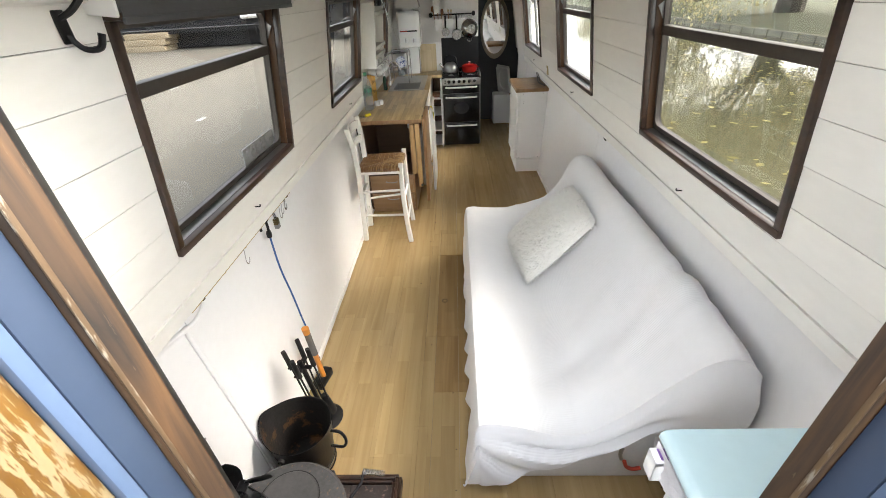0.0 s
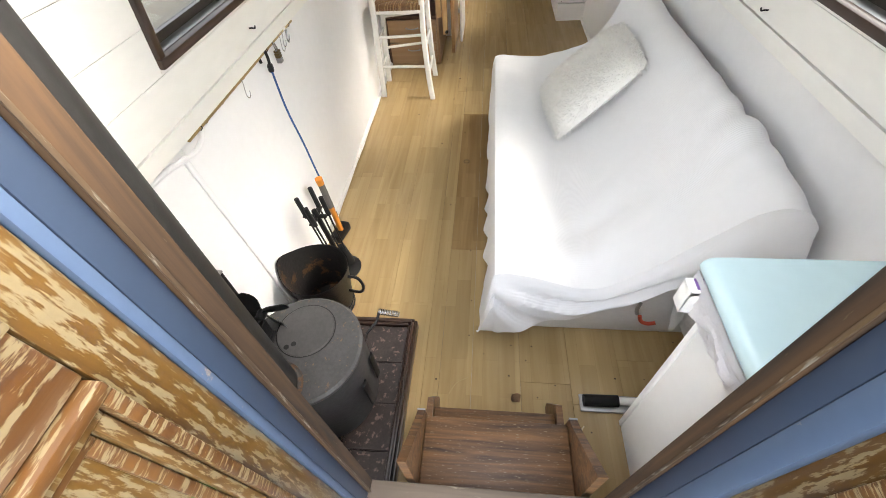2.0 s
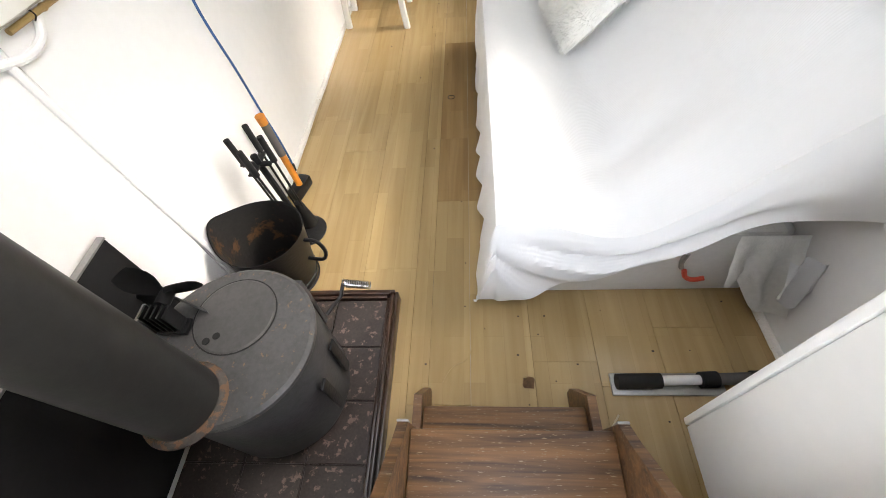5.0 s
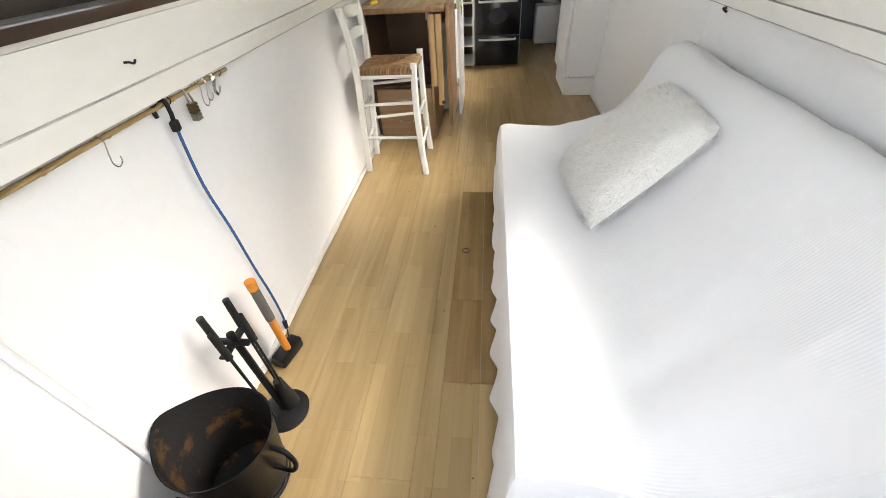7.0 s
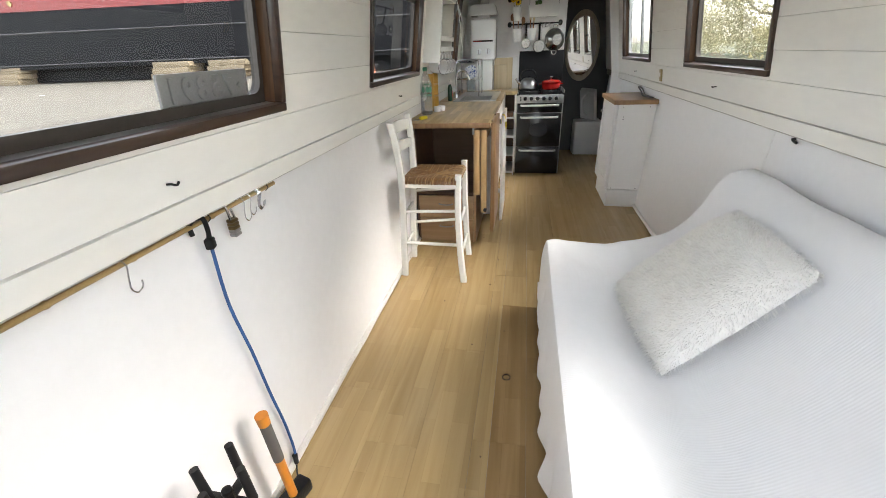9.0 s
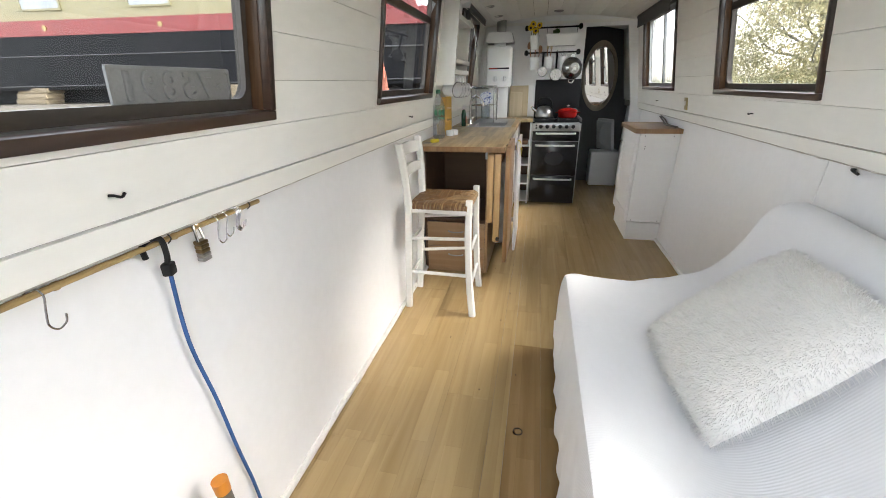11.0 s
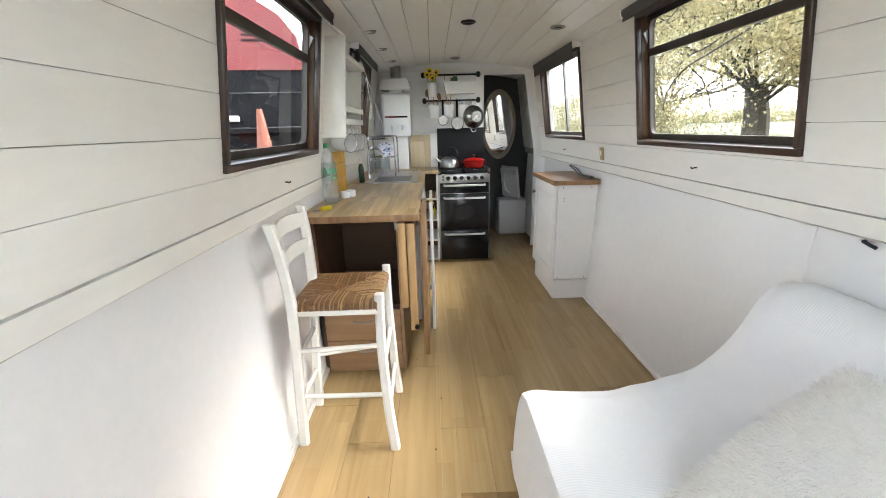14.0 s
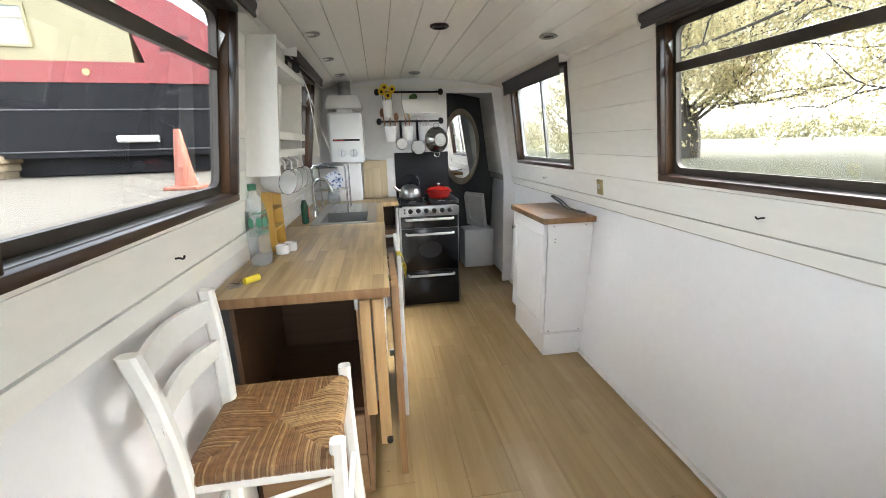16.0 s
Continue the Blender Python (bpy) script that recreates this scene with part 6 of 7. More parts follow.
# ---- galley worktop and what is under it ----
WT = 0.92
worktop = thing("worktop", "oiled butcher-block worktop along the galley", "worktop", (-0.5, 4.5, WT - 0.035))
bm = B()
XW = CX - 0.945
box(bm, XW, -0.192, 3.362, 4.60, WT - 0.035, WT, 0.003)
wpart("slab", bm, "oak_top", worktop)
bm = B()
box(bm, XW, -0.640, 4.602, 5.50, WT - 0.035, WT, 0.002)
box(bm, -0.250, -0.192, 4.602, 5.50, WT - 0.035, WT, 0.002)
box(bm, XW, -0.062, 5.502, 5.876, WT - 0.035, WT, 0.002)
wpart("sink_surround", bm, "oak_top", worktop)
bm = B()
box(bm, XW, -0.193, 3.355, 3.3615, WT - 0.034, WT - 0.001, 0.001)
wpart("front_edge", bm, "oak_edge", worktop)

flap = thing("drop_leaf", "hinged butcher-block table leaf hanging from the worktop", "table leaf", (-0.175, 3.6, 0.12))
bm = B()
box(bm, -0.188, -0.160, 3.375, 3.86, 0.125, 0.915, 0.003)
wpart("leaf", bm, "oak_edge", flap)
for y in (3.45, 3.75):
    bm = B()
    cyl(bm, (-0.190, y, 0.915), (-0.190, y + 0.05, 0.915), 0.006, seg=10)
    wpart("hinge", bm, "brass", flap)
gate = thing("gate_leg", "folded raw pine gate leg under the worktop", "gate leg", (-0.25, 3.4, 0.28))
for x0, x1, z in ((-0.302, -0.264, 0.41), (-0.258, -0.216, 0.275)):
    bm = B()
    box(bm, x0, x1, 3.375, 3.418, z, 0.872, 0.004)
    wpart("leg", bm, "pine", gate)
bm = B()
box(bm, -0.300, -0.22, 3.42, 3.80, 0.80, 0.86, 0.003)
wpart("arm", bm, "pine", gate)
bm = B()
box(bm, -0.318, -0.304, 3.372, 3.40, 0.84, 0.884, 0.002)
wpart("bracket", bm, "alu", gate)
bm = B()
cyl(bm, (-0.225, 3.36, 0.30), (-0.225, 3.385, 0.30), 0.012, seg=12)
wpart("castor", bm, "rubber", gate)

drawers = thing("drawer_unit", "beech-veneer drawer unit with an open bay above", "drawer unit", (-0.52, 3.7, 0))
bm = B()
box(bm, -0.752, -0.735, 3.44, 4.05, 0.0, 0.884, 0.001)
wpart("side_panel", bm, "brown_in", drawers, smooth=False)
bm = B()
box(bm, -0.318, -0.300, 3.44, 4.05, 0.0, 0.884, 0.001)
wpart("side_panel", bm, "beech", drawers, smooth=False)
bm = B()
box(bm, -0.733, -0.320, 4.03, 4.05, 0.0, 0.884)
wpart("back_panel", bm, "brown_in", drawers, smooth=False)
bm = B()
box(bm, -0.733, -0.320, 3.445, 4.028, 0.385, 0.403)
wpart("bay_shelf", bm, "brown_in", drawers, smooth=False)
bm = B()
box(bm, -0.735, -0.318, 3.434, 3.452, 0.0, 0.024, 0.002)
wpart("plinth", bm, "beech", drawers)
for z0, z1 in ((0.028, 0.196), (0.200, 0.380)):
    bm = B()
    box(bm, -0.733, -0.320, 3.425, 3.443, z0, z1, 0.003)
    d = wpart("drawer_front", bm, "beech", drawers)
    bm = B()
    zc = (z0 + z1) / 2 + 0.03
    tube(bm, curve([(-0.575, 3.426, zc), (-0.572, 3.408, zc), (-0.525, 3.404, zc - 0.004), (-0.478, 3.408, zc), (-0.475, 3.426, zc)], 5), 0.0045, 8)
    wpart("handle", bm, "steel", d, "bowed metal handle")
bm = B()
box(bm, -0.80, -0.754, 3.45, 3.47, 0.0, 0.884)
solid("filler_panel", bm, "grey_wall", "dark grey filler strip beside the drawer unit", "panel", smooth=False)

base = thing("sink_cabinet", "white galley base cabinet under the sink", "cabinet", (-0.5, 4.7, 0))
bm = B()
box(bm, XW + 0.03, -0.225, 4.06, 5.37, 0.0, 0.70, 0.003)
wpart("carcass", bm, "melamine", base)
bm = B()
box(bm, -0.226, -0.212, 4.07, 5.36, 0.71, 0.884, 0.003)
wpart("fascia", bm, "melamine", base)
opened = thing("cabinet_door", "white cabinet door standing ajar along the aisle", "cabinet door", (-0.135, 4.1, 0.01))
bm = B()
box(bm, -0.146, -0.126, 3.885, 4.40, 0.012, 0.885, 0.003)
wpart("door_panel", bm, "melamine", opened)
bm = B()
box(bm, -0.21, -0.147, 4.37, 4.39, 0.1, 0.14, 0.002)
box(bm, -0.21, -0.147, 4.37, 4.39, 0.75, 0.79, 0.002)
wpart("hinge", bm, "alu", opened)
cloth = thing("dish_cloth", "yellow cloth hung over the open cabinet door", "cloth", (-0.135, 3.93, 0.86))
bm = B()
g = []
for i in range(7):
    y = 3.888 + 0.012 * i
    row = []
    for k, (dx, z) in enumerate(((-0.014, 0.82), (-0.014, 0.87), (-0.008, 0.890), (0.006, 0.891), (0.020, 0.872), (0.034 - 0.002 * i, 0.835), (0.026 - 0.002 * i, 0.775 + 0.010 * i))):
        row.append(bm.verts.new((-0.136 + dx + 0.003 * noise.noise((i, k, 0)), y - (0.004 * k if k > 3 else 0), z)))
    g.append(row)
for p, q in zip(g, g[1:]):
    for k in range(6):
        bm.faces.new((p[k], p[k + 1], q[k + 1], q[k]))
bmesh.ops.solidify(bm, geom=bm.faces[:], thickness=0.0025)
wpart("fabric", bm, "yellow", cloth)

shelves = thing("slim_shelf", "slim white open shelf between worktop and cooker", "shelf unit", (-0.14, 5.6, 0))
bm = B()
box(bm, -0.222, -0.208, 5.385, 5.86, 0, 0.884)
wpart("side_panel", bm, "melamine", shelves, smooth=False)
bm = B()
box(bm, -0.085, -0.072, 5.385, 5.86, 0, 0.884)
wpart("side_panel", bm, "melamine", shelves, smooth=False)
for z in (0.02, 0.22, 0.43, 0.64):
    bm = B()
    box(bm, -0.207, -0.086, 5.385, 5.86, z, z + 0.016)
    wpart("shelf", bm, "melamine", shelves, smooth=False)
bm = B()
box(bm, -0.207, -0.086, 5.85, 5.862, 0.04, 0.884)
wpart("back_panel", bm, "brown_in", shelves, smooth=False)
box_b = B()
box(box_b, -0.195, -0.10, 5.42, 5.6, 0.657, 0.70, 0.004)
solid("cutlery_box", box_b, "brown_wood", "small brown wooden box on the slim shelf", "box")

# sink
sink = thing("sink", "stainless steel inset sink with ribbed drainer", "sink", (-0.45, 5.05, WT))
bm = B()
x0, x1, y0, y1 = -0.640, -0.252, 4.602, 5.50
for a in ((x0, x1, y0, 4.66), (x0, x1, 5.05, y1), (x0, -0.600, 4.66, 5.05), (-0.300, x1, 4.66, 5.05)):
    box(bm, a[0], a[1], a[2], a[3], WT - 0.004, WT + 0.003)
ring_frame(bm, x1 - x0 + 0.02, y1 - y0 + 0.02, 0.014, 0.03, WT, WT + 0.006, Matrix.Translation(((x0 + x1) / 2, (y0 + y1) / 2, 0)))
wpart("top_sheet", bm, "sink_steel", sink)
bm = B()
for a in ((-0.600, -0.300, 4.66, 4.664), (-0.600, -0.300, 5.046, 5.05), (-0.600, -0.596, 4.66, 5.05), (-0.304, -0.300, 4.66, 5.05)):
    box(bm, a[0], a[1], a[2], a[3], WT - 0.15, WT + 0.002)
box(bm, -0.600, -0.300, 4.66, 5.05, WT - 0.154, WT - 0.15)
wpart("bowl", bm, "sink_steel", sink)
for k in range(7):
    bm = B()
    cyl(bm, (-0.585 + 0.045 * k, 5.09, WT + 0.003), (-0.585 + 0.045 * k, 5.46, WT + 0.003), 0.005, seg=8)
    wpart("drainer_rib", bm, "sink_steel", sink)
tap = thing("tap", "chrome swan-neck mixer tap behind the sink", "tap", (-0.665, 4.95, WT))
bm = B()
tube(bm, curve([(-0.665, 4.95, WT), (-0.665, 4.95, WT + 0.17), (-0.655, 4.95, WT + 0.225), (-0.62, 4.95, WT + 0.255), (-0.575, 4.95, WT + 0.245), (-0.545, 4.95, WT + 0.20), (-0.535, 4.95, WT + 0.165)], 7), 0.0115, 12)
wpart("spout", bm, "chrome", tap)
bm = B()
cyl(bm, (-0.665, 4.95, WT), (-0.665, 4.95, WT + 0.045), 0.025, 0.02, seg=20)
wpart("base", bm, "chrome", tap)
for s in (-1, 1):
    bm = B()
    tube(bm, [(-0.66, 4.95 + 0.01 * s, WT + 0.04), (-0.64, 4.95 + 0.055 * s, WT + 0.06)], 0.007, 8)
    wpart("lever", bm, "chrome", tap)
rack = thing("dish_rack", "chrome wire dish rack on the drainer", "dish rack", (-0.56, 5.15, WT))
for y in (5.02, 5.34):
    bm = B()
    tube(bm, curve([(-0.665, y, WT + 0.006), (-0.67, y, WT + 0.30), (-0.66, y, WT + 0.335), (-0.64, y, WT + 0.345), (-0.47, y, WT + 0.345), (-0.45, y, WT + 0.335), (-0.445, y, WT + 0.30), (-0.445, y, WT + 0.006)], 5), 0.006, 8)
    wpart("hoop", bm, "chrome", rack)
for x in (-0.668, -0.56, -0.446):
    for z in (WT + 0.17, WT + 0.334):
        bm = B()
        cyl(bm, (x, 5.02, z), (x, 5.34, z), 0.0035, seg=8)
        wpart("wire", bm, "chrome", rack)
bm = B()
for k in range(3):
    box(bm, -0.665, -0.448, 5.03 + 0.1 * k, 5.035 + 0.1 * k, WT + 0.165, WT + 0.171)
wpart("tray", bm, "chrome", rack)


def dish(name, at, r, material, label, tilt=80, turn=0):
    ob = thing(name, label, "plate" if name != "bowl" else "bowl", at, group="dishes in the rack")
    bm = B()
    lathe(bm, [(0, 0), (r * 0.55, 0), (r * 0.75, r * 0.12), (r, r * 0.22), (r, r * 0.25), (r * 0.72, r * 0.16), (0, r * 0.05)], 32, pose(0, 0, 0, tilt, 0, turn))
    part("china", bm, material, ob)


dish("plate", (-0.535, 5.10, WT + 0.235), 0.065, "blue_china", "small blue-patterned plate standing in the rack", 95, 10)
dish("bowl", (-0.60, 5.22, WT + 0.34), 0.085, "black_china", "dark glazed bowl turned over on the rack", 180)
bm = B()
lathe(bm, [(0, 0), (0.045, 0), (0.05, 0.01), (0.05, 0.17), (0.036, 0.2), (0.033, 0.19), (0.045, 0.165), (0.045, 0.012), (0, 0.01)], 24)
solid("glass_jar", bm, "plastic_clear", "empty clear glass jar behind the tap", "jar", at=(-0.60, 5.62, WT + 0.0005))

bottle = thing("water_bottle", "large clear plastic water bottle with green cap", "bottle", (-0.712, 3.76, WT))
bm = B()
pr = [(0, 0.004), (0.03, 0.001), (0.042, 0.010), (0.044, 0.05), (0.0415, 0.06), (0.044, 0.07), (0.0415, 0.085), (0.044, 0.10), (0.042, 0.125), (0.044, 0.15), (0.044, 0.20), (0.042, 0.225), (0.036, 0.255), (0.022, 0.288), (0.0145, 0.30), (0.0145, 0.315)]
lathe(bm, pr, 32, Matrix.Translation((-0.712, 3.76, WT)))
p = wpart("bottle_body", bm, "plastic_clear", bottle)
bm = B()
lathe(bm, [(0, 0.312), (0.0165, 0.312), (0.0165, 0.334), (0.013, 0.337), (0, 0.337)], 20, Matrix.Translation((-0.712, 3.76, WT)))
wpart("cap", bm, "label_green", bottle)
bm = B()
for a in (-0.9, -0.2, 0.35, 1.0):
    lathe(bm, [(0, 0), (0.016, 0.0005), (0, 0.001)], 6, Matrix.Translation((-0.712, 3.76, WT)) @ Matrix.Rotation(a - 0.9, 4, 'Z') @ pose(0.0443, 0, 0.185, 0, 90, 0) @ Matrix.Diagonal((1.5, 0.8, 1, 1)))
wpart("label_print", bm, "label_green", bottle, "green leaf print")
bm = B()
for z, a0, n in ((0.222, -1.5, 7), (0.150, -1.4, 6), (0.142, -1.3, 8)):
    for k in range(n):
        box(bm, 0.0442, 0.0448, -0.0035, 0.0035, z - 0.0022, z + 0.0022, m=Matrix.Translation((-0.712, 3.76, WT)) @ Matrix.Rotation(a0 + 0.2 * k, 4, 'Z'))
wpart("label_bars", bm, "label_green", bottle, "dark green bars of small print", kind="stuff")
bm = B()
lathe(bm, [(0.0440, 0.128), (0.0446, 0.130), (0.0446, 0.232), (0.0434, 0.234)], 32, Matrix.Translation((-0.712, 3.76, WT)))
wpart("label_film", bm, "label_film", bottle, "thin milky label film")

caddy = thing("spice_rack", "small yellow pine rack standing on the worktop", "rack", (-0.73, 4.05, WT))
for y in (3.965, 4.145):
    bm = B()
    box(bm, -0.775, -0.695, y, y + 0.010, WT, WT + 0.28, 0.002)
    wpart("side", bm, "caddy_wood", caddy)
bm = B()
box(bm, -0.778, -0.772, 3.965, 4.155, WT, WT + 0.28, 0.001)
wpart("back", bm, "caddy_wood", caddy)
for z in (0.0, 0.10, 0.19):
    bm = B()
    box(bm, -0.771, -0.695, 3.976, 4.144, WT + z, WT + z + 0.009, 0.001)
    wpart("shelf", bm, "caddy_wood", caddy)
for x, y in ((-0.665, 3.93), (-0.640, 3.985)):
    bm = B()
    lathe(bm, [(0, 0), (0.026, 0), (0.03, 0.006), (0.03, 0.04), (0.027, 0.04), (0.026, 0.008), (0, 0.006)], 20)
    solid("egg_cup", bm, "white_enamel", "small white cup on the worktop", "cup", at=(x, y, WT + 0.0005), group="small white cups")
soap = thing("washing_up_bottle", "green washing-up liquid bottle with red and white label", "bottle", (-0.69, 4.70, WT))
bm = B()
lathe(bm, [(0, 0), (0.028, 0), (0.032, 0.008), (0.032, 0.11), (0.018, 0.145), (0.009, 0.15), (0, 0.15)], 24, Matrix.Translation((-0.69, 4.70, WT)) @ Matrix.Diagonal((0.7, 1, 1, 1)))
wpart("body", bm, "green_glass", soap)
bm = B()
lathe(bm, [(0, 0.15), (0.013, 0.15), (0.012, 0.175), (0.006, 0.19), (0, 0.19)], 16, Matrix.Translation((-0.69, 4.70, WT)))
wpart("cap", bm, "melamine", soap)
bm = B()
box(bm, -0.680, -0.6665, 4.69, 4.715, WT + 0.03, WT + 0.09, 0.001)
wpart("label_patch", bm, "red_plastic", soap)

keys = thing("key_bunch", "bunch of keys with a yellow float fob", "keys", (-0.71, 3.52, WT))
bm = B()
cyl(bm, (-0.705, 3.50, WT + 0.013), (-0.668, 3.545, WT + 0.013), 0.0125, seg=16)
wpart("float_fob", bm, "yellow", keys)
for a in (0.2, 0.9, 1.5):
    bm = B()
    box(bm, 0.006, 0.05, -0.004, 0.004, 0, 0.002, 0.0005, Matrix.Translation((-0.712, 3.492, WT + 0.001 + a * 0.002)) @ Matrix.Rotation(-2.2 - a, 4, 'Z'))
    lathe(bm, [(0, 0), (0.011, 0), (0.011, 0.002), (0, 0.002)], 12, Matrix.Translation((-0.712, 3.492, WT + 0.001 + a * 0.002)) @ Matrix.Rotation(-2.2 - a, 4, 'Z') @ Matrix.Translation((0.012, 0, 0)))
    wpart("key", bm, "brass" if a > 1 else "alu", keys)
bm = B()
tube(bm, [(-0.708 + 0.010 * math.cos(k / 16 * 6.283), 3.498 + 0.010 * math.sin(k / 16 * 6.283), WT + 0.007) for k in range(17)], 0.0013, 6)
wpart("split_ring", bm, "chrome", keys)

# ---- wall shelf with mugs ----
ws = thing("wall_shelf", "white wooden wall shelf unit beside the galley window", "shelf unit", (-0.62, 4.0, 1.28))
def wall_x(z):
    return CX - half(z)
bm = B()
v = [bm.verts.new((x, y, z)) for y in (3.745, 3.763) for x, z in ((wall_x(1.285), 1.285), (-0.595, 1.285), (-0.548, 1.80), (wall_x(1.80), 1.80))]
for f in ((0, 1, 2, 3), (4, 5, 6, 7), (0, 1, 5, 4), (1, 2, 6, 5), (2, 3, 7, 6), (3, 0, 4, 7)):
    bm.faces.new([v[i] for i in f])
wpart("end_panel", bm, "white_gloss", ws, smooth=False)
bm = B()
v = [bm.verts.new((x, y, z)) for y in (4.345, 4.360) for x, z in ((wall_x(1.285), 1.285), (-0.615, 1.285), (-0.568, 1.76), (wall_x(1.76), 1.76))]
for f in ((0, 1, 2, 3), (4, 5, 6, 7), (0, 1, 5, 4), (1, 2, 6, 5), (2, 3, 7, 6), (3, 0, 4, 7)):
    bm.faces.new([v[i] for i in f])
wpart("end_panel", bm, "white_gloss", ws, smooth=False)
for z in (1.36, 1.43, 1.70):
    bm = B()
    box(bm, wall_x(z) + 0.002, -0.56 - 0.09 * (1.78 - z), 3.764, 4.344, z, z + 0.016, 0.001)
    wpart("shelf", bm, "white_gloss", ws)
    bm = B()
    xx = -0.56 - 0.09 * (1.78 - z)
    box(bm, xx, xx + 0.010, 3.764, 4.344, z - 0.004, z + 0.028, 0.001)
    wpart("lip", bm, "white_gloss", ws)
for y, z, k in ((3.86, 1.27, "black_china"), (4.0, 1.265, "white_enamel"), (4.14, 1.265, "white_enamel"), (4.26, 1.265, "white_enamel")):
    mug = thing("mug", "white enamel mug hanging under the wall shelf" if k != "black_china" else "white mug with dark rim hanging under the wall shelf", "mug", (-0.63, y, z), group="hanging mugs")
    t = Matrix.Translation((-0.632, y, z - 0.012)) @ Vector((0.85, -0.50, -0.1)).to_track_quat("Z", "X").to_matrix().to_4x4() @ Matrix.Scale(1.3, 4)
    bm = B()
    lathe(bm, [(0, -0.04), (0.036, -0.04), (0.040, -0.034), (0.041, 0.042), (0.038, 0.042), (0.036, -0.03), (0, -0.034)], 24, t)
    wpart("cup", bm, "white_enamel", mug)
    bm = B()
    lathe(bm, [(0.0412, 0.0405), (0.0416, 0.0425), (0.0395, 0.0428)], 24, t)
    wpart("rim", bm, "black_china", mug)
    bm = B()
    tube(bm, [t @ Vector(p) for p in curve([(0.038, 0, 0.03), (0.065, 0, 0.025), (0.07, 0, -0.005), (0.04, 0, -0.025)], 5)], 0.005, 8)
    wpart("handle", bm, "white_enamel", mug)
    bm = B()
    tube(bm, curve([(-0.66, y, 1.362), (-0.66, y, 1.34), (-0.672, y, 1.325), (-0.68, y, 1.335)], 5), 0.002, 6)
    wpart("cup_hook", bm, "brass", mug)
curt = thing("window_curtain", "dark folded curtain beside the galley window", "curtain", (-0.68, 4.45, 1.25))
bm = B()
g = []
for i in range(20):
    y = 4.42 + 0.008 * i
    g.append([bm.verts.new((wall_x(z) + 0.035 + 0.012 * math.sin(i * 1.3), y, z)) for z in (1.24, 1.45, 1.65, 1.84)])
for p, q in zip(g, g[1:]):
    for k in range(3):
        bm.faces.new((p[k], p[k + 1], q[k + 1], q[k]))
bmesh.ops.solidify(bm, geom=bm.faces[:], thickness=0.002)
wpart("cloth", bm, "blind", curt)
for dx, dy in ((0.0, 0.26), (0.05, 0.44)):
    bm = B()
    tube(bm, [(wall_x(1.80) + 0.05, 4.56, 1.80), (-0.60, 4.74, 1.72), (-0.60 + dx, 4.74 + dy, 1.34)], 0.003, 8)
    wpart("draw_rod", bm, "white_gloss", curt, "thin white draw rod")

# ---- water heater ----
heater = thing("water_heater", "white gas water heater with flue and two knobs", "water heater", (-0.44, 5.75, 1.2))
bm = B()
box(bm, -0.602, -0.320, 5.60, 5.874, 1.25, 1.66, 0.028, seg=4)
body = wpart("casing", bm, "white_enamel", heater)
bm = B()
v = [bm.verts.new((x, y, z)) for z, a in ((1.69, 0.0), (1.72, 0.004), (1.795, 0.028)) for x, y in ((-0.612 + a, 5.60 + a), (-0.312 - a, 5.60 + a), (-0.312 - a, 5.868), (-0.612 + a, 5.868))]
for k in range(2):
    for i in range(4):
        j = (i + 1) % 4
        bm.faces.new((v[4 * k + i], v[4 * k + j], v[4 * k + 4 + j], v[4 * k + 4 + i]))
bm.faces.new(v[:4]), bm.faces.new(v[8:])
bmesh.ops.bevel(bm, geom=bm.edges[:], offset=0.008, segments=2, affect='EDGES')
wpart("draught_hood", bm, "white_enamel", heater)
bm = B()
lathe(bm, [(0.10, 1.66), (0.085, 1.70)], 4, Matrix.Translation((-0.46, 5.73, 0)) @ Matrix.Rotation(radians(45), 4, 'Z'))
wpart("hood_neck", bm, "white_enamel", heater)
bm = B()
lathe(bm, [(0.052, 1.79), (0.052, 1.84), (0.055, 1.845), (0.052, 1.85), (0.052, 1.955)], 28, Matrix.Translation((-0.455, 5.73, 0)))
wpart("flue", bm, "alu", heater, "grey metal flue")
bm = B()
box(bm, -0.57, -0.35, 5.596, 5.599, 1.432, 1.448, 0.001)
wpart("badge_strip", bm, "rubber", heater, "dark badge strip")
bm = B()
for k in range(4):
    box(bm, -0.56 + 0.022 * k, -0.545 + 0.022 * k, 5.594, 5.5955, 1.436, 1.445)
wpart("badge_marks", bm, "red_plastic", heater)
for x in (-0.505, -0.405):
    bm = B()
    cyl(bm, (x, 5.60, 1.335), (x, 5.568, 1.335), 0.031, 0.026, seg=24)
    k = wpart("knob", bm, "toilet", heater)
    bm = B()
    box(bm, x - 0.004, x + 0.004, 5.560, 5.569, 1.312, 1.358, 0.002)
    wpart("grip_bar", bm, "steel", k)
bm = B()
box(bm, -0.56, -0.36, 5.70, 5.87, WT + 0.0005, 1.249, 0.004)
solid("pipe_box", bm, "white_enamel", "white boxing under the water heater", "boxing")

